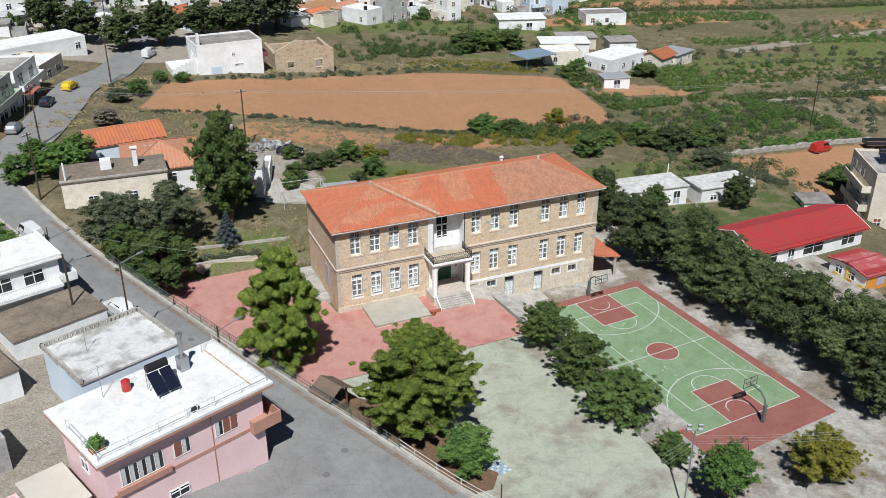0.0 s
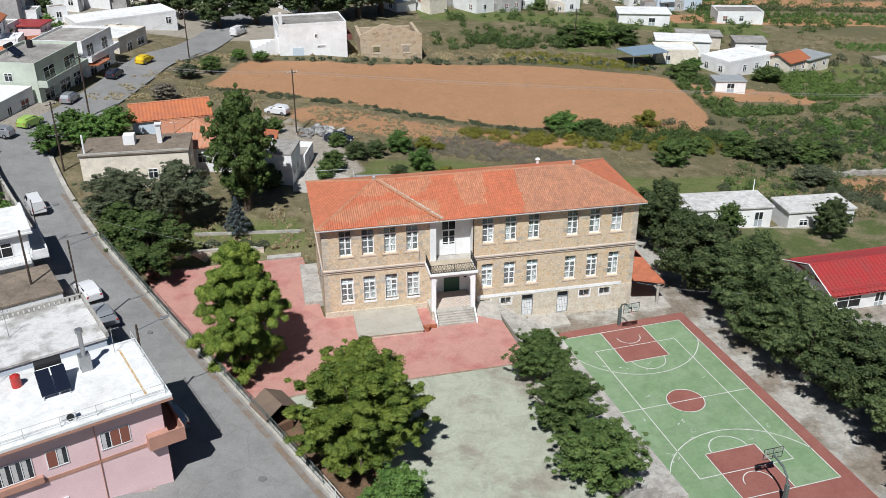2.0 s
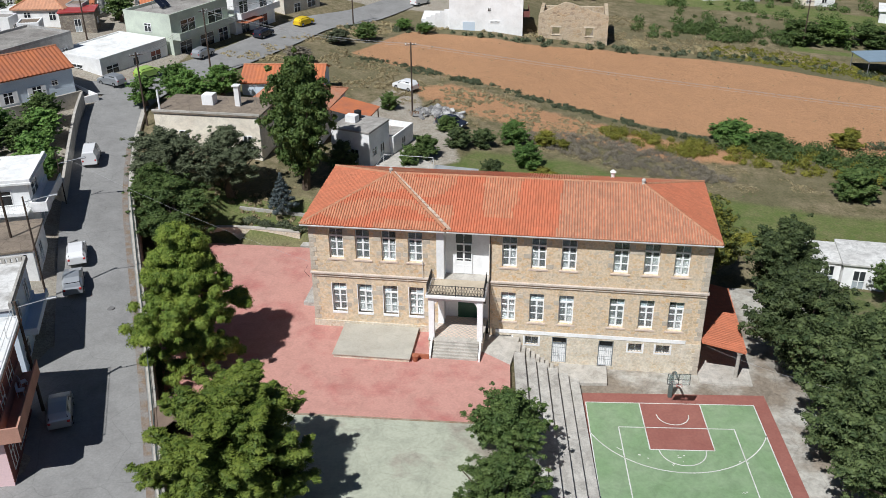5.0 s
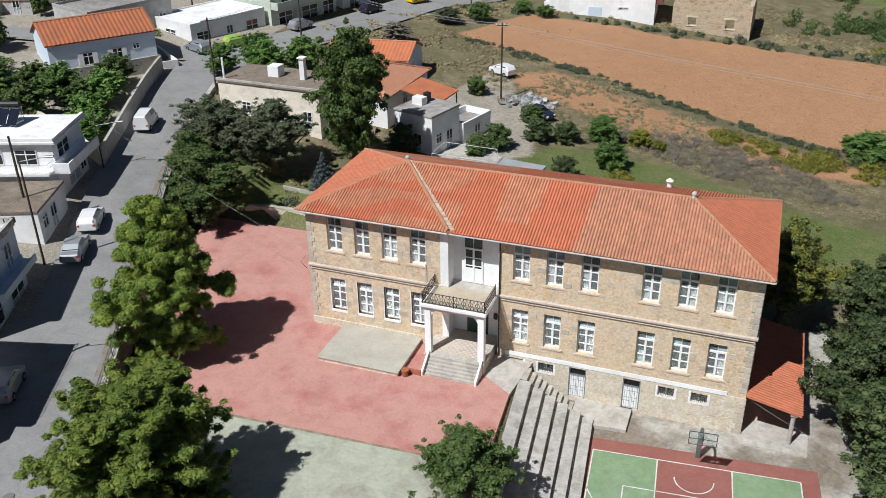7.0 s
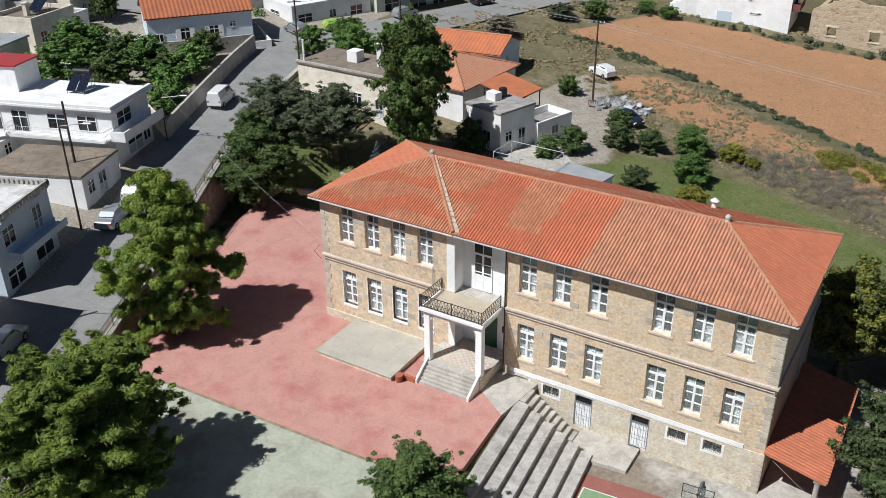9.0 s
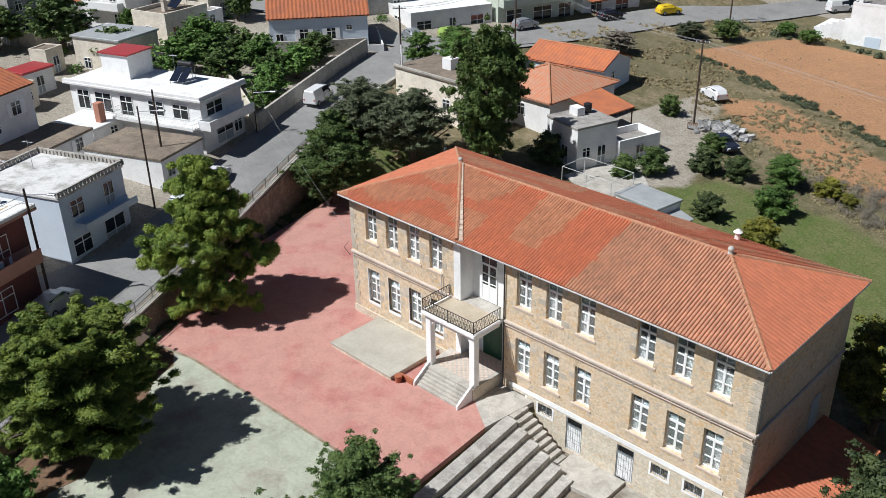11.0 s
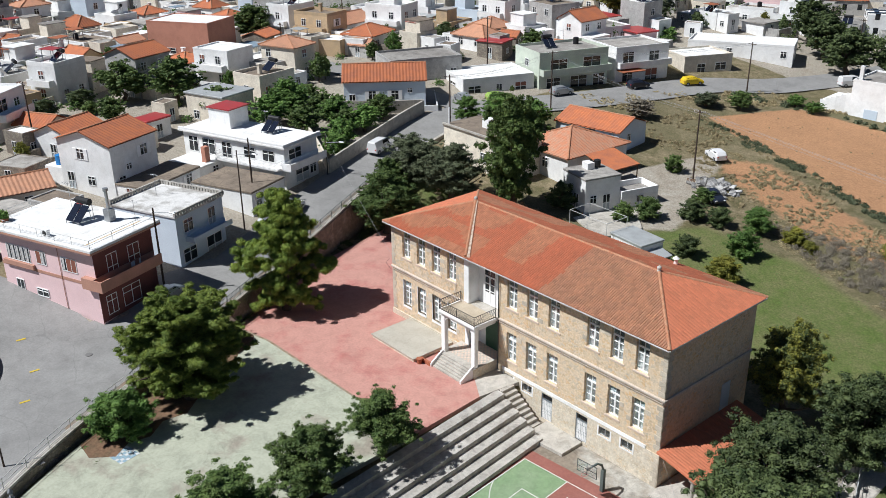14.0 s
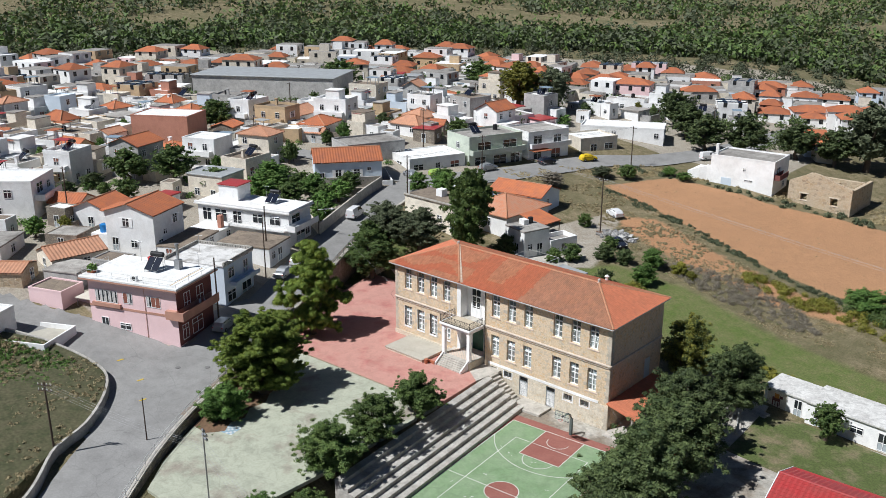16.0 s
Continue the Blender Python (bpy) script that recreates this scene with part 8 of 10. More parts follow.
part("roof_box", boxm(-1.8, -0.4, -0.4, 0.6, 4.55, 5.4), M["plaster_white"], na)
nt_ = house(-0.4, 39.4, -16, 3.6, 5.6, 1.7, "plaster_white", "white terrace wall beside the annex", "flat", 2.2, 1, "roof_grey", parapet=0.8, wins=[(1, 0, 0.0, 1.0, 1.6, "door")])
ta = thing("tiled_awning", pose(-5.2, 41.2, 3.0, 0, 0, -6), "orange tiled awning on posts beside the house", "awning")
raw("roof", [(-2.6, -2.6, 4.1), (2.4, -2.6, 3.1), (2.4, 2.6, 3.1), (-2.6, 2.6, 4.1), (-2.6, -2.6, 3.95), (2.4, -2.6, 2.95), (2.4, 2.6, 2.95), (-2.6, 2.6, 3.95)], [(0, 1, 2, 3), (4, 7, 6, 5), (0, 4, 5, 1), (1, 5, 6, 2), (2, 6, 7, 3), (3, 7, 4, 0)], M["tile_house"], ta)
for px, py in ((2.2, -2.4), (2.2, 2.4)):
    part("post", tubem((px, py, -0.6), (px, py, 3.0), r=0.08), M["wood"], ta)
slab("patio", [(-1.6, 29.5), (5, 27), (6.4, 33), (1.5, 38), (-1.0, 36.5)], 1.0, 2.35, M["concrete_pale"], "pale concrete patio")
ga = house(9.0, 28.6, -8, 5.0, 3.4, 2.5, "plaster_white", "low white shed with a pale sheet roof and lean-to", "slab", 0.7, 1, "sheet_grey", over=0.12, wins=[(1, 0.5, 0.1, 1.4, 1.5, "plain")])
lt_ = raw("lean_to_roof", [(2.5, -1.7, 1.9), (4.4, -1.7, 1.5), (4.4, 1.4, 1.5), (2.5, 1.4, 1.9), (2.5, -1.7, 1.82), (4.4, -1.7, 1.42), (4.4, 1.4, 1.42), (2.5, 1.4, 1.82)], [(0, 1, 2, 3), (4, 7, 6, 5), (0, 4, 5, 1), (1, 5, 6, 2), (2, 6, 7, 3), (3, 7, 4, 0)], M["sheet_grey"], ga)
for py in (-1.55, 1.25):
    part("post", boxm(4.2, 4.3, py - 0.05, py + 0.05, -0.6, 1.42), M["plaster_white"], ga)
pg = thing("pergola", pose(3.4, 28.0, 2.3, 0, 0, -3), "white tube pergola frame over the patio", "pergola")
for a in ((-3, -1.5), (0, -1.5), (3, -1.5), (-3, 2.0), (3, 2.0)):
    part("post", tubem((*a, -0.5), (*a, 2.4), r=0.035), M["steel_white"], pg)
for p, q in (((-3, -1.5), (3, -1.5)), ((-3, 2), (3, 2)), ((-3, -1.5), (-3, 2)), ((3, -1.5), (3, 2))):
    part("rail", tubem((*p, 2.4), (*q, 2.4), r=0.03), M["steel_white"], pg)

# houses along the upper street
wf = house(-45.0, 55.6, 70, 13, 9.5, 3.2, "plaster_white", "low white shop with a flat roof and shopfront", "flat", 6.6, 1, "roof_white", parapet=0.25, wins=[(0, -4.5, 0.6, 2.2, 1.5, "plain"), (0, 0.0, 0.1, 1.0, 2.0, "door"), (0, 4, 0.8, 2.0, 1.3, "blind"), (3, 0, 0.6, 2.2, 1.5, "plain")])
house(-56, 49, 70, 13, 9, 4.0, "plaster_grey", "grey flat-roofed house behind the shop", "flat", 8.0, 1, "roof_grey")
gg = house(-39.6, 68.2, 72, 13.5, 9, 6.4, "plaster_green", "pale green two-storey house with balconies", "flat", 6.5, 2, "roof_grey", parapet=0.5, wins=[(0, -4, 0.1, 2.6, 2.3, "plain"), (0, 1, 0.1, 3.2, 2.3, "plain"), (0, 5, 0.1, 2.2, 2.3, "plain"), (0, -3, 3.5, 3.2, 2.0, "plain"), (0, 3.5, 3.5, 3.4, 2.0, "plain"), (3, 0, 4.0, 1.2, 1.2, "plain"), (3, -2, 0.8, 1.2, 1.2, "plain")])
balcony(gg, -6.7, 6.7, -6.0, -4.5, 3.3, "plaster_green", 0.9)
solar(gg, -2, 1, 6.55)
tank(gg, 4, 2, 6.5, 0.5, 1.1)
ww_ = house(-35.4, 81.6, 72, 11, 9, 6.2, "plaster_white", "white two-storey house with a balcony and red awning", "flat", 6.4, 2, "roof_grey", wins=[(0, -3, 0.1, 2.0, 2.2, "plain"), (0, 2, 0.1, 2.4, 2.2, "blind"), (0, -3, 3.6, 2.2, 2.0, "plain"), (0, 2.4, 3.6, 2.0, 1.8, "plain"), (1, 0, 3.8, 1.2, 1.3, "shutters")])
balcony(ww_, -5.4, 5.4, -5.8, -4.5, 3.2, "plaster_white", 0.85)
part("awning", boxm(-5.2, -0.6, -6.8, -4.5, 2.5, 2.65), M["tile_house"], ww_, "orange tiled awning")
house(-30.8, 96.5, 66, 10, 8, 3.4, "plaster_cream", "low cream house on the street corner", "flat", 6.0, 1, "roof_white", wins=[(0, -1.5, 0.1, 1.6, 2.1, "plain"), (0, 2.6, 0.9, 2.2, 1.3, "plain")])
house(-31, 112, 25, 20, 8.5, 3.0, "plaster_white", "long low white house with a flat roof", "flat", 6.6, 1, "roof_white")
wb = house(6.2, 101.2, 4, 13.4, 9.4, 6.6, "plaster_white", "plain white two-storey house beside the field", "flat", 2.6, 2, "roof_grey", parapet=0.35, wins=[(0, 0.6, 4.2, 0.5, 0.6, "plain"), (0, 1.6, 2.2, 1.6, 0.25, "plain"), (1, -2, 3.4, 2.0, 2.0, "plain"), (1, 2, 0.6, 1.2, 1.2, "plain"), (3, 0, 3.6, 1.2, 1.2, "plain")])
balcony(wb, 6.7, 7.9, -4.4, 1.2, 3.3, "plaster_brown", 0.9)
part("chimney", boxm(-6.3, -5.7, -3.6, -3.0, 6.6, 9.0), M["plaster_white"], wb)
part("garage_door", boxm(-4.2, -2.0, -4.76, -4.71, 0.0, 2.3, 0.01), M["plaster_blue"], wb, "pale blue sheet garage door")
part("wing", boxm(-11.8, -6.72, -4.2, 2.8, -1.2, 2.6), M["plaster_white"], wb)
for i in range(6):
    part("stepped_wall", boxm(-11.8 + i * 0.85, -11.8 + (i + 1) * 0.85, -4.45, -4.21, -1.2, 2.7 + i * 0.35), M["plaster_white"], wb)
# roofless stone ruin
ru = thing("stone_ruin", pose(22.4, 104.2, 0.6, 0, 0, -1), "roofless honey stone ruin with a gable and empty windows", "ruin")
bm = bmesh.new()
wall_open(bm, 12.6, -1.0, 5.2, 0.7, [(2.6, 3.9, 1.9, 3.2), (8.6, 10.0, 1.7, 3.2)])
w = part("front_wall", bm, M["stone_ruin"], ru)
w.location = (-6.3, -6.0, 0)
for xa, xb, za, zb in ((2.6, 3.9, 1.9, 3.2), (8.6, 10.0, 1.7, 3.2)):
    part("lintel", boxm(xa - 6.6, xb - 6.0, -6.05, -5.3, zb + 0.003, zb + 0.26, 0.02), M["stone_base"], ru)
    part("sill", boxm(xa - 6.5, xb - 6.1, -6.1, -5.3, za - 0.16, za - 0.003, 0.02), M["stone_base"], ru)
gp = [(-6.3, 5.2), (6.3, 5.2), (6.2, 5.5), (3.4, 6.2), (-0.4, 7.5), (-1.6, 7.7), (-3.8, 6.7), (-6.2, 5.6)]
bm = bmesh.new()
a_ = [bm.verts.new((x, -6.0, z)) for x, z in gp]
b_ = [bm.verts.new((x, -5.3, z)) for x, z in gp]
bm.faces.new(a_), bm.faces.new(b_[::-1])
for i in range(len(gp)):
    bm.faces.new((a_[i], b_[i], b_[(i + 1) % len(gp)], a_[(i + 1) % len(gp)]))
bmesh.ops.recalc_face_normals(bm, faces=bm.faces)
part("gable", bm, M["stone_ruin"], ru)
for x0, x1, y0, y1, ztop in ((-6.3, -5.6, -5.3, 6, 5.0), (5.6, 6.3, -5.3, 6, 5.2), (-5.6, 5.6, 5.3, 6, 4.6), (-0.4, 0.2, -5.3, 5.3, 4.0)):
    part("wall", boxm(x0, x1, y0, y1, -1.0, ztop, 0.05), M["stone_ruin"], ru)
part("rubble_floor", boxm(-5.6, 5.6, -5.3, 5.3, -0.9, 0.5), M["stone_dry"], ru)

# east side: sheds, annex, kiosk, block of flats
def low_shed(x, y, rot, w, d, h, z, lb, wins):
    return house(x, y, rot, w, d, h, "plaster_white", lb, "slab", z, 1, "shed_roof", over=0.22, wins=wins, name="shed", category="shed")


sa = low_shed(47.8, 20.7, -5, 5.4, 4.3, 2.35, -2.8, "low white shed with a painted panel and flat roof", [(0, 1.6, 0.0, 0.9, 2.0, "door")])
sb = low_shed(56.0, 19.9, -5, 10.8, 5.3, 2.65, -2.9, "long white shed with a flat concrete roof", [(0, -3.8, 0.0, 1.1, 2.05, "door"), (0, 0.6, 1.0, 1.4, 0.8, "plain"), (0, 3.6, 0.0, 1.1, 2.05, "door")])
sc_ = low_shed(67.6, 17.4, -3, 9.4, 4.8, 2.9, -3.5, "white shed with a pale flat roof", [(0, -2.5, 1.0, 1.1, 0.8, "plain"), (0, 1.5, 1.0, 1.4, 0.5, "plain")])
vp = thing("vent_pipe", pose(61.2, 22.2, -3.0), "slim white pipe standing behind the sheds", "pipe")
part("tube", tubem((0, 0, 0), (0, 0, 4.6), r=0.07, n=8), M["frame_white"], vp)
mu = thing("mural", sa.matrix_basis @ pose(-1.1, -2.16, 0.2), "painted panel with dark and orange shapes on a shed", "mural")
part("ground_paint", boxm(-1.2, 1.2, -0.012, 0.0, 0, 2.0), M["plaster_cream"], mu)
bm = bmesh.new()
for a in ((-0.55, 0.45, 0.75, 1.25), (-0.55, -0.40, 0.1, 0.75), (-0.2, -0.08, 0.15, 0.75), (0.15, 0.27, 0.1, 0.75), (0.33, 0.45, 0.2, 0.75), (0.35, 0.75, 1.2, 1.55)):
    box(bm, a[0], a[1], -0.022, -0.013, a[2], a[3])
part("dark_shape", bm, M["plaster_brown"], mu)
part("orange_shape", boxm(-0.3, 0.3, -0.026, -0.014, 1.15, 1.75, 0.002), M["orange"], mu)
rl = thing("handrail", pose(43.8, 8.4, -2.69), "thin grey steel handrail along the path", "railing")
for i in range(6):
    part("post", tubem((0.0, i * 1.3, 0), (0.0, i * 1.3, 1.0), r=0.03), M["steel"], rl)
for zz in (0.55, 1.0):
    part("rail", tubem((0.0, 0, zz), (0.0, 6.5, zz), r=0.025), M["steel"], rl)
an = house(65.0, -1.3, 2.5, 19.4, 8.2, 2.9, "plaster_white", "long white classroom annex with a red sheet roof", "slab", -3.2, 1, "sheet_red", over=0.1, wins=[(0, -7.5, 0.8, 3.0, 1.4, "plain"), (0, 0.5, 0.8, 3.6, 1.4, "plain"), (0, -3.5, 0.1, 1.1, 2.1, "door"), (0, 7, 0.8, 2.4, 1.4, "plain"), (1, 0, 1.0, 1.4, 1.2, "plain")], name="annex", category="school annex")
tiled_gable(an, 19.4, 8.2, 2.95, 1.5, 0.6, M["sheet_red"], True, "red_roof", 0.42, "sheet_red")
for sx in (-10.33, 10.33):
    for sy in (-1, 1):
        part("verge_trim", tubem((sx, sy * 4.72, 2.78), (sx, 0, 4.52), r=0.06, n=6), M["frame_white"], an)
for c in an.children:
    if c.name.startswith("gable"):
        c.data.materials[0] = M["plaster_white"]
ki = house(67.0, -12.7, 2, 5.0, 5.9, 2.3, "plaster_white", "small kiosk with bright painted panels and a worn red roof", "slab", -3.0, 1, "sheet_red", over=0.05, wins=[(3, 0.6, 0.7, 1.2, 1.0, "plain"), (3, -1.4, 0.7, 1.0, 1.0, "plain")], name="kiosk", category="kiosk")
tiled_gable(ki, 5.0, 5.9, 2.3, 0.55, 0.4, mat("faded_red_sheet", (0.42, 0.10, 0.10), (0.56, 0.36, 0.34), rough=0.5, scale=0.5, amount=0.15, lo=0.5, hi=0.68), True, "red_roof", 0.42, "sheet_red")
part("orange_panel", boxm(-2.45, 2.45, -3.02, -2.96, 0, 2.25), M["orange"], ki)
part("lilac_disc", boxm(-0.7, 0.7, -3.06, -3.025, 0.5, 1.7, 0.02), M["lilac"], ki)
for yy, cc in ((-2.3, "yellow"), (0.0, "yellow"), (-0.5, "orange"), (1.9, "yellow")):
    part("coloured_panel", boxm(-2.56, -2.51, yy - 0.35, yy + 0.35, 0, 0.65 if yy else 2.0), M[cc], ki)
fl = house(90.5, 4.5, -28, 10, 11, 9.0, "plaster_cream", "cream three-storey block with balconies", "flat", -5.6, 3, "roof_grey")
for k in range(1, 3):
    balcony(fl, -6.4, -5.0, -4.5, 4.0, k * 3.0, "plaster_cream", 0.9)
solar(fl, -2, 0, 9.1)
house(78.6, 8.4, -20, 4.2, 3.6, 2.3, "plaster_white", "small white outbuilding with a flat roof", "slab", -4.2, 1, "roof_grey", over=0.3)
# farm buildings beyond the field
house(98, 95, 20, 14, 8, 3.2, "plaster_white", "low white farmhouse with a flat roof", "flat", None, 1, "roof_white")
house(86, 101, -15, 9, 7, 3.0, "plaster_cream", "cream farm building with a white roof", "flat", None, 1, "roof_white")
house(92, 110, -20, 12, 7, 3.0, "plaster_white", "white farm building with a pale roof", "slab", None, 1, "roof_white")
house(109, 93, 25, 7, 6, 3.0, "plaster_cream", "small farmhouse with an orange roof", "gable", None, 1, "tile_house", rise=1.2)
house(115, 95, 25, 8, 6, 2.8, "plaster_cream", "cream barn with a grey roof", "slab", None, 1, "sheet_grey")
house(88, 80, -12, 6, 4.4, 2.2, "plaster_white", "small white shed with a pale roof", "slab", None, 1, "sheet_grey", over=0.2, wins=[(0, 0, 0, 1.4, 1.9, "door")])
house(132, 38, 15, 4.5, 3.6, 2.2, "plaster_white", "small white shed in a field", "slab", None, 1, "roof_white", wins=[(0, 0, 0, 1.2, 1.8, "door")])
house(99, 116, -20, 10, 6, 2.8, "plaster_cream", "cream farm building with a grey concrete roof", "slab", None, 1, "roof_grey", wins=[(0, 0, 0, 1.2, 1.9, "door")])
house(109, 110, -18, 7, 6, 2.6, "plaster_white", "small white farm building with a grey roof", "slab", None, 1, "roof_grey", wins=[(0, 0, 0.9, 1.0, 0.9, "plain")])
house(95, 140, -16, 13, 8, 3.0, "plaster_white", "white farm shed with a bright white roof", "slab", None, 1, "roof_white", wins=[(0, 2, 0, 1.6, 2.0, "door")])
house(122, 140, -14, 12, 8, 3.0, "plaster_white", "low white farmhouse with a flat roof", "flat", None, 1, "roof_grey")
bc = thing("sheet_canopy", pose(77, 98, base_height(77, 98), 0, 0, 10), "blue-grey sheet canopy on posts", "canopy")
part("roof", boxm(-4.5, 4.5, -3.5, 3.5, 2.9, 3.05), M["sheet_bluegrey"], bc)
for px in (-4.2, 4.2):
    for py in (-3.2, 3.2):
        part("post", tubem((px, py, -0.3), (px, py, 2.9), r=0.07), M["steel"], bc)

# ---------------------------------------------------------------- the village
FAR = {}


def far_quad(m, *vs):
    v, f = FAR.setdefault(m, ([], []))
    f.append(tuple(range(len(v), len(v) + len(vs))))
    v.extend(vs)


def far_box(m, mx, x0, x1, y0, y1, z0, z1, top=None):
    c = [mx @ Vector(p) for p in ((x0, y0, z0), (x1, y0, z0), (x1, y1, z0), (x0, y1, z0), (x0, y0, z1), (x1, y0, z1), (x1, y1, z1), (x0, y1, z1))]
    for q in ((0, 1, 5, 4), (1, 2, 6, 5), (2, 3, 7, 6), (3, 0, 4, 7)):
        far_quad(m, *[c[i] for i in q])
    far_quad(top or m, *[c[i] for i in (4, 5, 6, 7)])


def far_house(x, y, z, rot, w, d, h, st, wallm, k, rng):
    """One of the distant houses, a few pixels each, gathered into joined meshes."""
    mx = pose(x, y, z, 0, 0, rot)
    far_box(wallm, mx, -w / 2, w / 2, -d / 2, d / 2, -1.5, h, "roof_grey" if k < 0.45 else "roof_white")
    if k >= 0.62:
        p = [mx @ Vector(q) for q in ((-w / 2 - 0.3, -d / 2 - 0.3, h), (w / 2 + 0.3, -d / 2 - 0.3, h), (w / 2 + 0.3, d / 2 + 0.3, h), (-w / 2 - 0.3, d / 2 + 0.3, h), (-w / 6, 0, h + 1.5), (w / 6, 0, h + 1.5))]
        for q in ((0, 1, 5, 4), (2, 3, 4, 5)):
            far_quad("tile_house", *[p[i] for i in q])
        for q in ((1, 2, 5), (3, 0, 4)):
            far_quad("tile_house", *[p[i] for i in q])
    elif rng.random() < 0.22:
        ox = rng.uniform(-w / 4, w / 4)
        far_box(wallm, mx, ox - 1.6, ox + 1.6, -1.2, 1.6, h, h + 2.3, "roof_grey")
    if rng.random() < 0.5:
        far_box(rng.choice(("plaster_grey", "plaster_white", "plaster_cream")), mx, w / 2, w / 2 + 3.5, -d / 3, d / 3, -1.5, 2.7, "roof_grey")
    for fl in range(st):
        for s_ in range(max(2, int(w / 3.2))):
            sx = -w / 2 + (s_ + 0.5) * w / max(2, int(w / 3.2))
            far_box("pane_dark", mx, sx - 0.5, sx + 0.5, -d / 2 - 0.03, d / 2 + 0.03, fl * 3 + 0.9, fl * 3 + 2.2)
        for sy in (-d / 4, d / 4):
            far_box("pane_dark", mx, -w / 2 - 0.03, w / 2 + 0.03, sy - 0.5, sy + 0.5, fl * 3 + 0.9, fl * 3 + 2.2)


# old cottages along the lower street
house(-44.4, -23.6, 84, 8.0, 6.2, 2.6, "plaster_cream", "old cream cottage with a long worn orange tile roof", "gable", 5.6, 1, "tile_old", rise=1.2, over=0.25, ridge_x=True, wins=[(0, 1, 0.9, 0.9, 1.0, "plain"), (3, 0, 0.1, 0.9, 2.0, "door")])
house(-38.6, -26.6, 24, 5.6, 5.0, 2.3, "plaster_grey", "low grey shed with a stained concrete roof", "slab", 5.2, 1, "roof_grey", over=0.1, wins=[])
house(-34.6, -31.0, 21, 5.6, 4.2, 2.2, "plaster_pink", "low pink outhouse behind a red gate", "flat", 4.7, 1, "roof_brown", parapet=0.25, wins=[])
house(-44.0, -33.0, 40, 5.6, 5.0, 2.4, "stone_ruin", "crumbling stone cottage with a sagging rusty roof", "gable", 5.6, 1, "tile_old", rise=0.7, over=0.2, wins=[(1, 0.6, 0.1, 1.0, 1.9, "door")])
house(-55.4, -31.8, 40, 9.0, 7.4, 2.8, "plaster_white", "low white house with a red-edged flat roof", "slab", 6.4, 1, "roof_grey", over=0.15, wins=[(0, -2, 1, 1.1, 1.2, "plain"), (1, 0, 1, 1.1, 1.2, "plain"), (0, 2, 0.1, 1, 2, "door")])
wb2 = house(-70.5, -20.8, 42, 12.0, 9.0, 6.2, "plaster_white", "large white two-storey house with a deep balcony", "flat", 8.2, 2, "roof_white", parapet=0.4, wins=[(1, -1.5, 3.6, 2.2, 2.1, "plain"), (1, 2.0, 3.8, 1.2, 1.4, "plain"), (0, -3, 3.8, 1.2, 1.3, "plain"), (0, 2, 3.8, 1.2, 1.3, "plain"), (0, 0, 0.8, 1.2, 1.3, "plain")])
balcony(wb2, 6.02, 7.6, -3.6, 3.6, 3.2, "plaster_white", 0.9)
house(-62.8, -13.8, 30, 5.6, 4.6, 2.5, "plaster_cream", "small cottage with a red tiled roof", "gable", 8.1, 1, "tile_house", rise=1.1, over=0.3, wins=[(0, -1, 0.1, 0.9, 2, "door"), (0, 1.2, 0.9, 0.9, 1, "plain")])
house(-50.6, -20.6, 30, 5.4, 4.8, 2.4, "stone_dry", "small rubble outhouse with a flat concrete roof", "flat", 6.6, 1, "roof_grey", parapet=0.15, wins=[(0, 0, 0.1, 0.9, 1.9, "door")])
# white terrace house beside the planted bank
ter = house(-31.6, -43.4, 27, 7.0, 7.0, 3.2, "plaster_white", "white terrace house beside the planted bank", "flat", 4.0, 1, "roof_white", parapet=0.4, wins=[(1, -1.6, 0.9, 1.2, 1.2, "plain"), (2, 1.0, 0.1, 1.0, 2.0, "door")])
part("terrace_floor", boxm(3.52, 10.6, -0.6, 5.2, -2.4, 0.1), M["platform"], ter)
part("terrace_wall", boxm(10.6, 10.8, -0.8, 5.4, -2.4, 0.75), M["plaster_white"], ter)
part("terrace_wall", boxm(3.52, 10.6, -0.8, -0.6, -2.4, 0.75), M["plaster_white"], ter)
part("terrace_wall", boxm(5.6, 10.6, 5.2, 5.4, -2.4, 0.75), M["plaster_white"], ter)
VR = random.Random(99)
taken = [(-22.3, -23.8, 10), (-25, -13.6, 8), (-30, -1.2, 7), (-39.6, 5, 11), (-42.6, -12.2, 8), (-49.2, 36.4, 9), (-20.8, 33.6, 8), (-15, 43, 8), (-19.4, 56.8, 7), (-45, 55.6, 9), (-56, 49, 8), (-39.6, 68, 9), (-35.4, 81.6, 8), (-30.8, 96.5, 7), (-31, 112, 10), (6, 101, 10), (22, 102, 10), (-56, 10.4, 6), (-120, 75, 22), (-92, 24, 9), (-90, 6, 0), (-44.4, -23.6, 4), (-38.6, -26.6, 3), (-34.6, -31, 3), (-44, -33, 3), (-55.4, -31.8, 5), (-70.5, -20.8, 6), (-62.8, -13.8, 3), (-50.6, -20.6, 3), (-31.6, -43.4, 8)]
placed = []
trees_at = [(x, y, r) for x, y, h, r, lm in VT]
count = 0
gsize = 9.2
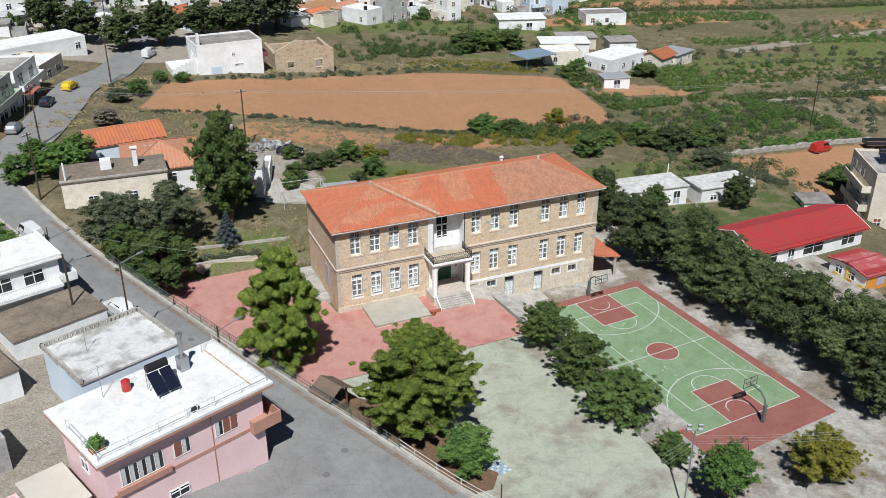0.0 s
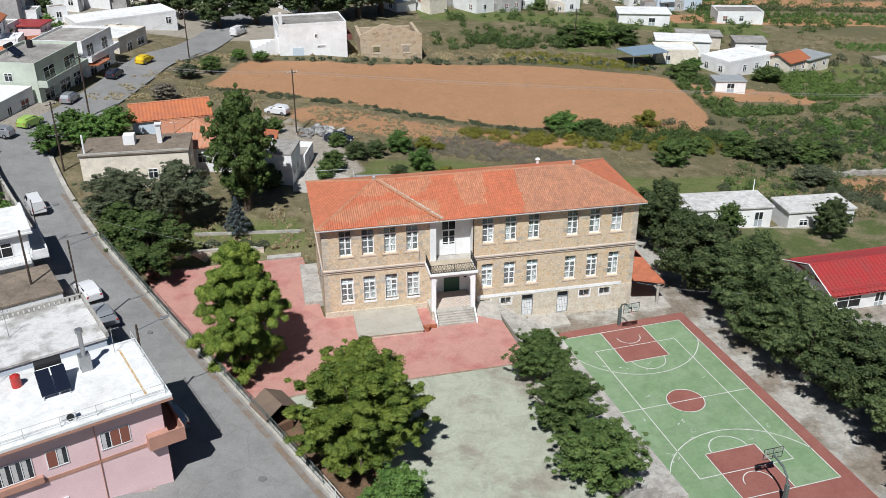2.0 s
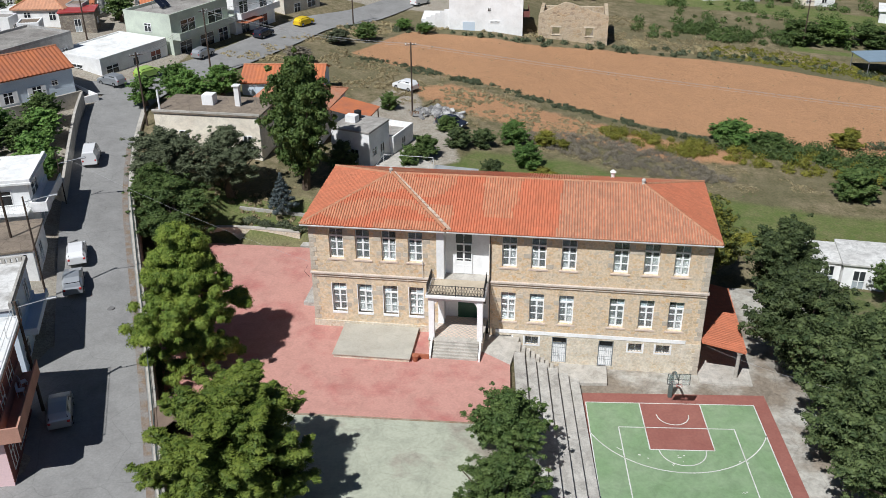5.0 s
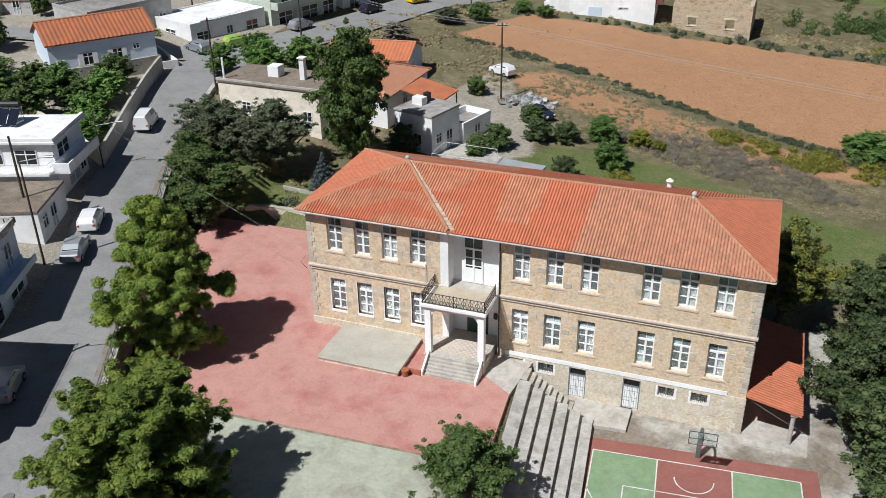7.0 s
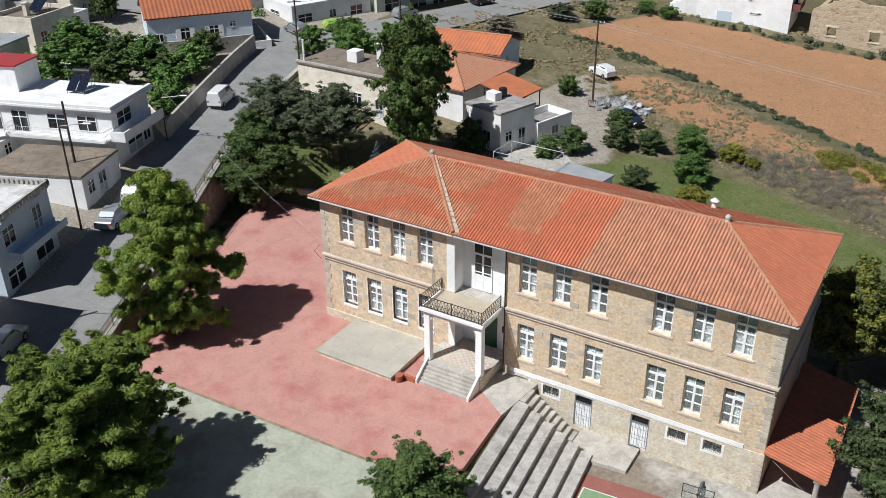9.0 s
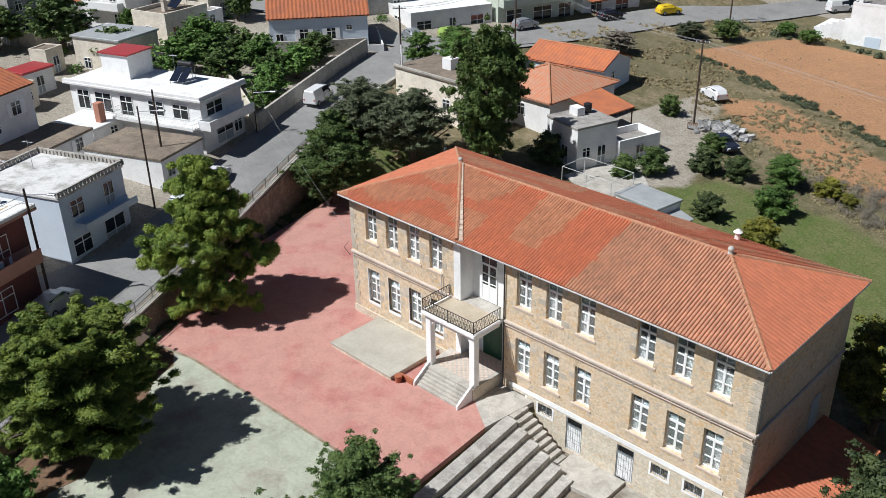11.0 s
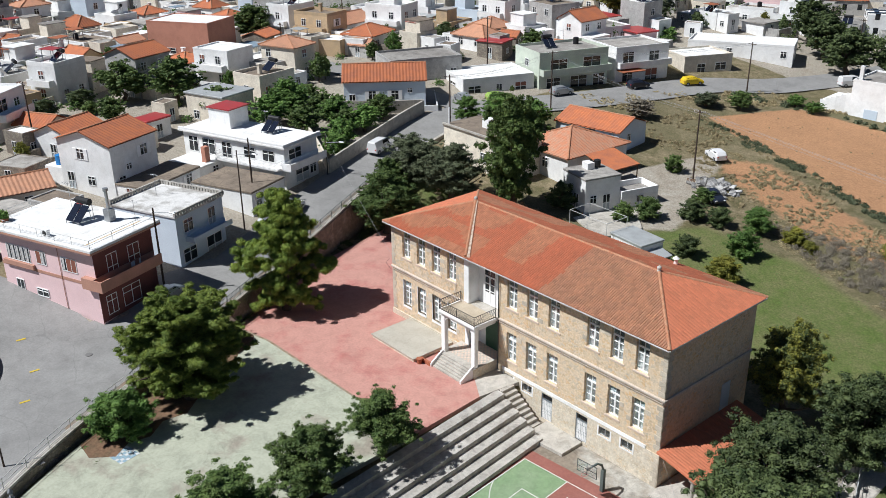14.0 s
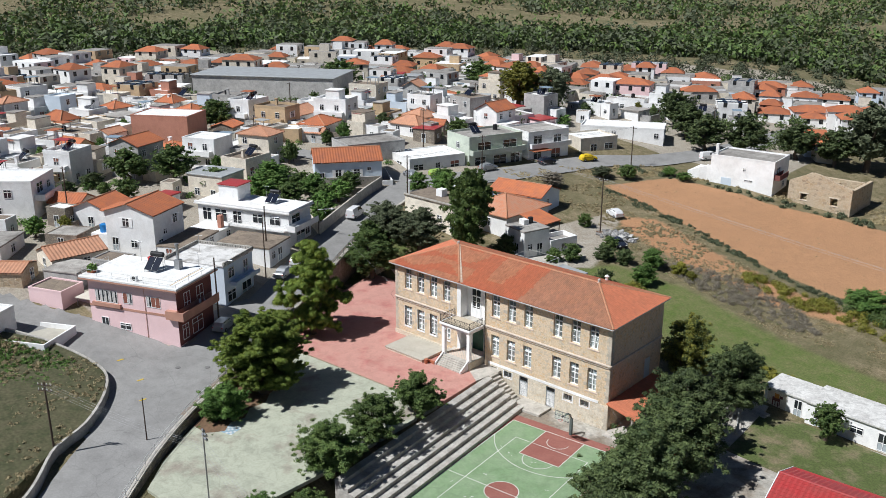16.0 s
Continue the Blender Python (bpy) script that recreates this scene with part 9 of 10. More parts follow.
for i in range(-24, 24):
    for j in range(-12, 30):
        u, v = i * gsize + VR.uniform(-2.2, 2.2), j * gsize * 0.95 + VR.uniform(-2.0, 2.0)
        ang = radians(24)
        x, y = u * math.cos(ang) - v * math.sin(ang), u * math.sin(ang) + v * math.cos(ang) + 40
        jump = VR.random()
        dist = math.hypot(x - 83, y + 93)
        edge_n = 330 + 24 * noise.noise(Vector((x * 0.01, y * 0.01, 7)))
        if dist > edge_n or jump < 0.07:
            continue
        west = x < -46 and y > -52 + 0.25 * (-46 - x)
        north = y > 112 and x < 8
        north_e = y > 142 + 0.12 * x and 8 <= x < 150 and VR.random() < 0.62
        mid = x < -36 and y > 24
        if not (west or north or mid or north_e):
            continue
        if any(math.hypot(x - a, y - b) < r + 4.0 for a, b, r in taken):
            continue
        if any(math.hypot(x - a, y - b) < r * 0.8 + 3.0 for a, b, r in trees_at):
            continue
        if min(seg_dist(line, x, y) - w_ / 2 for line, w_ in STREETS) < 5.2:
            continue
        w, d = VR.choice((VR.uniform(4.6, 6.4), VR.uniform(6.0, 9.2))), VR.uniform(4.6, 7.4)
        st = 2 if VR.random() < 0.26 else 1
        h = st * 2.9 + VR.uniform(-0.4, 0.7)
        k = VR.random()
        wallm = VR.choices(("plaster_white", "plaster_cream", "plaster_grey", "plaster_ochre", "plaster_blue", "plaster_pink", "terracotta_wall"), (56, 17, 12, 6, 3, 4, 2))[0]
        rot = 24 + 46 * noise.noise(Vector((x * 0.011, y * 0.011, 3))) + VR.uniform(-9, 9) + VR.choice((0, 0, 90))
        far_h = math.hypot(x - 20, y - 10) > 250
        zb = (ground_height(x, y) if far_h else base_height(x, y)) - 0.1
        tone = {"plaster_white": "white", "plaster_cream": "cream", "plaster_grey": "grey unpainted", "plaster_ochre": "ochre", "plaster_blue": "pale blue", "plaster_pink": "pink", "terracotta_wall": "terracotta"}[wallm]
        if dist > 262:
            far_house(x, y, zb, rot, w * 1.2, d * 1.1, h * 0.92, st, wallm, k, VR)
            count += 1
            continue
        if k < 0.66:
            rmat = VR.choices(("roof_grey", "roof_white", "roof_brown"), (55, 30, 15))[0]
            hs = house(x, y, rot, w, d, h, wallm, "%s %s-storey village house with a flat %s roof" % (tone, ("one", "two")[st - 1], {"roof_grey": "grey", "roof_white": "white", "roof_brown": "brown"}[rmat]), "flat", zb, st, rmat, parapet=VR.uniform(0.2, 0.7), seed=count, group="village houses", chimney=VR.random() < 0.3)
            if VR.random() < 0.38:
                rw_, rd_ = VR.uniform(2.6, 4.2), VR.uniform(2.4, 3.6)
                ox, oy = VR.uniform(-w / 2 + rw_ / 2, w / 2 - rw_ / 2), VR.uniform(-d / 2 + rd_ / 2, d / 2 - rd_ / 2)
                part("roof_room", boxm(ox - rw_ / 2, ox + rw_ / 2, oy - rd_ / 2, oy + rd_ / 2, h, h + 2.4), M[wallm], hs)
                part("roof_room_top", boxm(ox - rw_ / 2 - 0.15, ox + rw_ / 2 + 0.15, oy - rd_ / 2 - 0.15, oy + rd_ / 2 + 0.15, h + 2.4, h + 2.55), M[rmat], hs)
            if VR.random() < 0.3 and dist < 300:
                solar(hs, VR.uniform(-w / 4, w / 4), 0, h + 0.06, VR.uniform(-30, 10) - rot + 20)
            elif VR.random() < 0.25 and dist < 300:
                tank(hs, VR.uniform(-w / 3, w / 3), VR.uniform(-d / 4, d / 4), h + 0.06)
            if st == 2 and VR.random() < 0.5:
                balcony(hs, -w / 2 + 0.5, w / 2 - 0.5, -d / 2 - 1.1, -d / 2, 3.0, wallm, 0.85)
        elif k < 0.90:
            house(x, y, rot, w, d, h, wallm, "%s village house with an orange tiled roof" % tone, VR.choice(("gable", "hip")), zb, st, VR.choice(("tile_house", "tile_house", "tile_old")), rise=VR.uniform(1.1, 1.8), seed=count, group="village houses", ridge_x=w > d, chimney=VR.random() < 0.3)
        else:
            house(x, y, rot, w, d, h * 0.9, wallm, "%s village house under a sheet roof" % tone, "slab", zb, st, VR.choice(("sheet_grey", "sheet_red", "roof_grey")), seed=count, group="village houses")
        # lower wings, yard walls and greenery against the houses
        place = pose(x, y, zb, 0, 0, rot)
        placed.append((x, y, 0.5 * max(w, d)))
        for s in (-1, 1):
            if VR.random() < 0.55:
                aw_ = VR.uniform(2.6, 4.4)
                c_ = place @ Vector((s * (w / 2 + aw_ / 2), VR.uniform(-1.2, 1.2), 0))
                house(c_.x, c_.y, rot, aw_ - 0.02, d * VR.uniform(0.45, 0.85), VR.uniform(2.2, 3.4), VR.choice(("plaster_white", "plaster_white", "plaster_grey", "plaster_cream")), "low annex with a flat roof beside a village house", "flat", zb, 1, VR.choice(("roof_grey", "roof_grey", "roof_white", "roof_brown")), parapet=VR.uniform(0.1, 0.3), seed=count, group="village annexes", name="annex", category="annex", wins=[(0, 0, 0.9, 0.9, 1.0, "plain"), (1, 0, 0.1, 0.9, 2.0, "door")])
        if VR.random() < 0.45:
            yw, yd, yh = w * VR.uniform(0.5, 0.9), VR.uniform(2.2, 3.6), VR.uniform(1.1, 2.0)
            yt = thing("yard_wall", place @ pose(VR.uniform(-1, 1), -d / 2 - yd, 0), "low rendered wall round a small yard", "wall", "yard walls")
            ym = M[VR.choice(("plaster_white", "plaster_grey", "plaster_cream", "stone_dry"))]
            part("front", boxm(-yw / 2, yw / 2, -0.1, 0.1, -0.6, yh), ym, yt)
            for s in (-1, 1):
                part("side", boxm(s * yw / 2 - 0.1, s * yw / 2 + 0.1, 0.1, yd - 0.15, -0.6, yh), ym, yt)
        if VR.random() < 0.55:
            c_ = place @ Vector((VR.uniform(-w / 2, w / 2), -d / 2 - VR.uniform(1.4, 3.0), 0))
            tree(VR.choice(("bush", "round")), c_.x, c_.y, zb - 0.1, VR.uniform(1.8, 4.6), VR.uniform(0.9, 2.1), VR.choice(("mulberry", "bright", "bright", "yellowleaf", "carob")), "small green yard tree beside a village house", seed=60 + count % 3, leaf=0.314, count=2600, group="yard trees")
        if VR.random() < 0.35 and k < 0.66:
            c_ = place @ Vector((VR.uniform(-w / 4, w / 4), VR.uniform(-d / 4, d / 4), h))
            vt = thing("roof_pergola", pose(c_.x, c_.y, c_.z + 0.02, 0, 0, rot), "small sheet-roofed shelter on a flat roof", "shelter", "roof shelters")
            for px in (-1.2, 1.2):
                for py in (-0.9, 0.9):
                    part("post", boxm(px - 0.05, px + 0.05, py - 0.05, py + 0.05, 0, 2.0), M["steel"], vt)
            part("sheet", boxm(-1.5, 1.5, -1.2, 1.2, 2.0, 2.08), M[VR.choice(("sheet_grey", "tile_house", "sheet_red", "sheet_bluegrey"))], vt)
        count += 1
house(-120, 75, 30, 40, 18, 6.5, "plaster_grey", "large grey sheet-roofed warehouse at the village edge", "slab", base_height(-120, 75), 2, "sheet_grey", over=0.4, wins=[], name="warehouse", category="warehouse")
tb = house(-92, 24, 30, 13, 9, 7.0, "terracotta_wall", "terracotta block house with a pale flat roof", "flat", base_height(-92, 24), 2, "roof_white", parapet=0.2, wins=[(0, -2, 1, 2.4, 1.4, "plain")])

# small houses, sheds and trees squeezed into the gaps between the larger ones
fill = 0
for k in range(2600):
    x, y = VR.uniform(-125, -36), VR.uniform(-40, 118)
    r = VR.uniform(2.0, 3.4)
    if any(math.hypot(x - a, y - b) < q + r - 0.4 for a, b, q in placed) or any(math.hypot(x - a, y - b) < q * 0.85 + r for a, b, q in taken) or any(math.hypot(x - a, y - b) < q * 0.7 + r for a, b, q in trees_at):
        continue
    if min(seg_dist(line, x, y) - w_ / 2 for line, w_ in STREETS) < r + 1.0 or inside([(-28, 10), (-42, 40), (-56, 22)], x, y):
        continue
    fill += 1
    if fill > 150:
        break
    placed.append((x, y, r))
    kind = VR.random()
    zb = base_height(x, y) - 0.1
    if kind < 0.34:
        tree(VR.choice(("round", "bush")), x, y, zb, VR.uniform(2.4, 5.2), r * VR.uniform(0.6, 0.85), VR.choice(("mulberry", "bright", "bright", "carob")), "leafy green tree in a village yard", seed=60 + fill % 3, leaf=0.314, count=2600, group="yard trees")
    else:
        w, d = r * VR.uniform(1.3, 1.9), r * VR.uniform(1.1, 1.6)
        wallm = VR.choice(("plaster_white", "plaster_white", "plaster_cream", "plaster_grey", "stone_dry", "plaster_ochre"))
        tone = {"plaster_white": "white", "plaster_cream": "cream", "plaster_grey": "grey", "stone_dry": "rubble", "plaster_ochre": "ochre"}[wallm]
        form = VR.choice(("flat", "flat", "gable", "slab"))
        house(x, y, 24 + VR.choice((0, 90)) + VR.uniform(-10, 10), w, d, VR.uniform(2.2, 3.2), wallm, "small %s outhouse with %s roof" % (tone, {"flat": "a flat concrete", "gable": "an orange tiled", "slab": "a sheet"}[form]), form, zb, 1, {"flat": VR.choice(("roof_grey", "roof_white", "roof_brown")), "gable": VR.choice(("tile_house", "tile_old")), "slab": VR.choice(("sheet_grey", "sheet_red", "sheet_bluegrey"))}[form], rise=0.9, over=0.2, parapet=0.2, seed=fill, group="village outhouses", name="outhouse", category="outhouse", wins=[(0, 0, 0.1, 0.9, 1.9, "door"), (1, 0, 0.9, 0.8, 0.9, "plain")])
for mname, (fv, ff) in FAR.items():
    tagged(raw("far_houses", fv, ff, M[mname]), "distant village houses crowded on the slope", "houses", kind="stuff")
# ---------------------------------------------------------------- garden edge north of the forecourt
low_wall("garden_wall", [(-20.0, 15.0), (-13.0, 16.4), (-5.9, 15.9)], 0.35, lambda x, y: -0.4, lambda x, y: 1.05, M["stone_base"], "honey stone wall below the school garden")
low_wall("wall_coping", [(-20.0, 15.05), (-13.0, 16.45), (-5.9, 15.95)], 0.5, lambda x, y: 1.052, lambda x, y: 1.17, M["concrete_pale"], "pale concrete coping on a garden wall")
low_wall("garden_kerb", [(-14.0, 20.2), (-6.0, 19.6), (-1.2, 19.2)], 0.22, lambda x, y: 0.4, lambda x, y: ground_height(x, y) + 0.35, M["concrete"], "low concrete kerb across the lawn")
rp = raw("garden_ramp", [(-5.7, 14.9, 0.015), (-1.7, 14.9, 0.015), (-1.2, 19.6, 1.25), (-4.3, 20.0, 1.25), (-5.7, 14.9, -0.4), (-1.7, 14.9, -0.4), (-1.2, 19.6, -0.2), (-4.3, 20.0, -0.2)], [(0, 1, 2, 3), (4, 7, 6, 5), (0, 4, 5, 1), (1, 5, 6, 2), (2, 6, 7, 3), (3, 7, 4, 0)], M["concrete"])
tagged(rp, "grey concrete ramp from the forecourt to the lawn", "ramp", kind="structure")
thicket("hedge", [(-12.5 + i * 0.55, 17.6 - 0.08 * i + 0.3 * math.sin(i), 1.0) for i in range(13)], [0.45 + 0.15 * math.sin(i * 1.7) for i in range(13)], "olive", 0.1, 220, "low clipped hedge above the garden wall", 31)
# fence, stairs and wall between the school and the sheds
low_wall("fence_wall", [(42.9, 21.0), (43.2, 17.5), (44.4, 12.4), (45.8, 9.0)], 0.25, lambda x, y: -3.2, lambda x, y: -2.35, M["concrete_pale"], "low concrete wall under a fence")
railing("railing", [(42.9, 21.0), (43.2, 17.5), (44.4, 12.4), (45.8, 9.0)], M["steel_white"], "grey tube fence beside the steps", base=lambda x, y: -2.35, height=1.1, rails=(1.05, 0.55, 0.1))
st_ = thing("garden_stairs", pose(45.4, 15.2, -3.0, 0, 0, -14), "concrete stair beside the white shed", "stairs")
for i in range(6):
    part("step", boxm(-1.2, 1.2, -1.5 + i * 0.4, 1.2, -0.2 + i * 0.12, -0.08 + i * 0.12), M["concrete"], st_)

# ---------------------------------------------------------------- basketball hoops
def hoop(u, v, way):
    m = Matrix.Translation((*cp(u, v), -2.71)) @ Matrix.Rotation(CA + (0 if way < 0 else math.pi), 4, "Z")
    t = thing("basketball_hoop", m, "dark steel basketball hoop with a bent post", "basketball hoop", "court hoops")
    bm = bmesh.new()
    box(bm, -0.16, 0.16, -0.16, 0.16, 0, 2.1)
    part("post", bevelled(bm, 0.03), M["rail_green"], t)
    path = [Vector((0, 0, 2.0)), Vector((0, -0.25, 2.65)), Vector((0, -0.9, 3.15)), Vector((0, -2.25, 3.3))]
    bm = bmesh.new()
    for a, b in zip(path, path[1:]):
        tube(bm, a, b, 0.10, 0.08, n=8)
    part("arm", bm, M["rail_green"], t)
    bm = bmesh.new()
    wall_open(bm, 1.8, 0, 1.05, 0.03, [(0.62, 1.18, 0.2, 0.62)])
    bd_ = part("backboard", bm, glassy("clear_backboard", (0.8, 0.85, 0.85)), t, "clear backboard in a dark frame")
    bd_.matrix_basis = pose(-0.9, -2.33, 2.9)
    fr = bmesh.new()
    for a, b in (((-0.9, 2.9), (0.9, 2.9)), ((-0.9, 3.95), (0.9, 3.95)), ((-0.9, 2.9), (-0.9, 3.95)), ((0.9, 2.9), (0.9, 3.95)), ((-0.9, 3.4), (0.9, 3.4)), ((0, 2.9), (0, 3.95))):
        tube(fr, (a[0], -2.30, a[1]), (b[0], -2.30, b[1]), 0.028, n=5)
    part("board_frame", fr, M["iron"], t)
    rg_ = bmesh.new()
    for i in range(16):
        a, b = 2 * math.pi * i / 16, 2 * math.pi * (i + 1) / 16
        tube(rg_, (0.23 * math.cos(a), -2.62 + 0.23 * math.sin(a), 3.05), (0.23 * math.cos(b), -2.62 + 0.23 * math.sin(b), 3.05), 0.014, n=5)
    part("rim", rg_, M["car_red"], t)
    return t


# local -y points into the court
def hoop_at(u, v, turn):
    t = hoop(u, v, -1)
    t.matrix_basis = Matrix.Translation((*cp(u, v), -2.71)) @ Matrix.Rotation(CA + turn, 4, "Z")
hoop_at(0.2, -hl - 1.0, 0.0)
hoop_at(0.3, hl + 1.4, math.pi)

# climbing frame, mosaic square, wooden hut, floodlights
cf = thing("climbing_frame", pose(27.6, -36.4, -2.74, 0, 0, 20), "rusty steel ladder climbing frame in the yard", "climbing frame")
for x in (-1.4, 1.4):
    part("side_frame", tubem((x, -0.7, 0), (x, -0.15, 2.1), (x, 0.15, 2.1), (x, 0.7, 0), r=0.035), M["iron"], cf)
for y in (-0.15, 0.15):
    part("top_bar", tubem((-1.4, y, 2.1), (1.4, y, 2.1), r=0.03), M["iron"], cf)
for i in range(8):
    part("rung", tubem((-1.2 + i * 0.34, -0.15, 2.1), (-1.2 + i * 0.34, 0.15, 2.1), r=0.022), M["iron"], cf)
mo = thing("mosaic_square", pose(5.1, -31.6, 0.012, 0, 0, 12), "pale blue and white tiled square set in the yard", "mosaic", kind="")
bl_m, wt_m = mat("pale_blue_tile", (0.30, 0.42, 0.50), amount=0.15, rough=0.5), mat("white_tile", (0.62, 0.64, 0.64), amount=0.12, rough=0.5)
for i in range(6):
    for k in range(6):
        part("tile", boxm(-0.9 + i * 0.3, -0.62 + i * 0.3, -0.9 + k * 0.3, -0.62 + k * 0.3, 0, 0.012), wt_m if (i * 2 + k * 3) % 5 < 2 else bl_m, mo)
hut = thing("wooden_hut", pose(-5.9, -17.6, 0.0, 0, 0, 27), "small brown wooden hut with a gabled roof by the wall", "hut")
part("hut_wall", boxm(-1.1, 1.1, -1.0, 1.0, 0, 0.9), M["wood"], hut)
for x in (-1.05, 1.05):
    for y in (-0.95, 0.95):
        part("post", boxm(x - 0.07, x + 0.07, y - 0.07, y + 0.07, 0, 2.5), M["wood"], hut)
part("back_wall", boxm(-1.1, 1.1, 0.92, 1.0, 0.9, 2.4), M["wood"], hut)
for s in (-1, 1):
    q = [(0, -1.5, 3.3), (s * 1.6, -1.5, 2.35), (s * 1.6, 1.5, 2.35), (0, 1.5, 3.3)]
    raw("roof_slope", q + [(a, b, c - 0.09) for a, b, c in q], [(0, 1, 2, 3), (4, 7, 6, 5), (0, 4, 5, 1), (1, 5, 6, 2), (2, 6, 7, 3), (3, 7, 4, 0)], mat("brown_roof_board", (0.20, 0.145, 0.105), (0.15, 0.11, 0.085), amount=0.2, fine=14), hut)


def floodlight(x, y, z0, z1, rz, label):
    t = thing("floodlight_pole", pose(x, y, z0, 0, 0, rz), label, "floodlight")
    part("pole", tubem((0, 0, 0), (0, 0, z1 - z0), r=0.07, n=10), M["steel"], t)
    part("crossbar", tubem((-0.6, 0, z1 - z0), (0.6, 0, z1 - z0), r=0.04), M["steel"], t)
    for xx in (-0.45, 0.45):
        for dz in (0.0, 0.42):
            lp = part("lamp", boxm(-0.2, 0.2, -0.09, 0.09, -0.16, 0.16, 0.03), M["steel"], t)
            lp.matrix_basis = pose(xx, -0.14, z1 - z0 + dz, -35, 0, 0)
    return t


floodlight(16.9, -42.4, -0.1, 8.3, 160, "grey floodlight pole at the yard's edge")

# ---------------------------------------------------------------- poles and wires
TOPS = {}


def pole(x, y, h, label="tall dark wooden utility pole", arms=1, base=None, r=0.13, rz=0.0):
    z = base_height(x, y) - 0.2 if base is None else base
    t = thing("utility_pole", pose(x, y, z, 0, 0, rz), label, "utility pole", "utility poles")
    bm = bmesh.new()
    tube(bm, (0, 0, 0), (0, 0, h), r, r * 0.7, n=8)
    part("shaft", bm, M["wood_pole"], t)
    for k in range(arms):
        zz = h - 0.35 - k * 0.6
        part("crossarm", boxm(-0.8, 0.8, -0.05, 0.05, zz - 0.05, zz + 0.05), M["wood_pole"], t)
        for xx in (-0.7, -0.25, 0.25, 0.7):
            bm = bmesh.new()
            tube(bm, (xx, 0, zz + 0.05), (xx, 0, zz + 0.22), 0.04, n=6)
            part("insulator", bm, M["frame_white"], t)
    TOPS[(x, y)] = (x, y, z + h - 0.3)
    return t


pole(0.3, 52.0, 10.0, rz=20)
pole(-27.6, -0.6, 8.6, arms=0)
pole(-15.8, -18.1, 9.6, "thick dark wooden pole with a lamp arm beside the street", 0)
pole(-30.4, 34.2, 9.4, arms=1, rz=40)
pole(-17.2, 92.5, 9.0, arms=1)
pole(-30.0, 55.5, 9.6, arms=1, rz=60)
pole(1.4, -39.6, 5.2, "leaning dark pole beside the street wall", 0, 0.6, 0.08)
pole(-22.6, -4.8, 9.8, "tall dark pole with a lamp arm at the street's edge", 0, 3.8, 0.10)
pole(-29.2, 11.5, 6.4, "slim street lamp pole at the street's edge", 0, 4.8, 0.07)
pole(112.4, 44.6, 10.0)
pole(66.0, 110.5, 9.0)
pole(-60.0, -16.0, 9.0)
pole(-52.0, 62.0, 9.0)
pole(-70.0, 30.0, 9.0)
pole(-62.0, 92.0, 9.0)
pole(-95.0, 60.0, 9.0)
pole(-15.0, 128.0, 9.0)
for x, y, rz in ((-22.6, -4.8, -60), (-29.2, 11.5, -60), (-15.8, -18.1, -60)):
    t = thing("street_lamp_arm", pose(x, y, TOPS[(x, y)][2] - (0.2 if x > -25 else 1.2), 0, 0, rz), "street lamp arm with a small lamp head", "street lamp", "street lamps")
    part("arm", tubem((0, 0, 0), (0, 2.2, 0.25), r=0.04), M["steel"], t)
    part("lamp", boxm(-0.14, 0.14, 2.0, 2.7, 0.16, 0.32, 0.05), M["steel"], t)


pole(-2.9, -47.6, 8.0, "dark wooden utility pole on the planted bank", 2, 1.2, 0.12, 30)


def wire(a, b, sag=1.0, off=(0, 0), r=0.009):
    p, q = Vector(a), Vector(b)
    d = (q - p).normalized()
    n = Vector((-d.y, d.x, 0)) * off[0] + Vector((0, 0, off[1]))
    pts = [p.lerp(q, i / 12) + n - Vector((0, 0, sag * 4 * (i / 12) * (1 - i / 12))) for i in range(13)]
    tagged(part("wire", tubem(*pts, r=r, n=4), M["cable"]), "overhead power wire between poles", "wire", "overhead wires")


pairs = [((0.3, 52.0), (112.4, 44.6)), ((0.3, 52.0), (-30.0, 55.5)), ((-30.4, 34.2), (-30.0, 55.5)), ((-30.0, 55.5), (-17.2, 92.5))]
for a, b in pairs:
    for o in ((-0.6, 0), (0, 0.1), (0.6, 0)):
        wire(TOPS[a], TOPS[b], 0.9, o, 0.013)
wire((-0.3, 0.2, 6.3), TOPS[(-29.2, 11.5)], 0.6)
wire((34.2, 0.1, 0.4), (45.2, -10.6, 3.5), 0.5)
for o in ((-0.5, 0), (-0.2, 0), (0.2, 0), (0.5, 0)):
    wire((38.5, -47, 5.6), (16.9, -42.6, 7.6), 0.4, o)
    wire(TOPS[(-2.9, -47.6)], (16.9, -42.6, 7.4), 0.5, o)

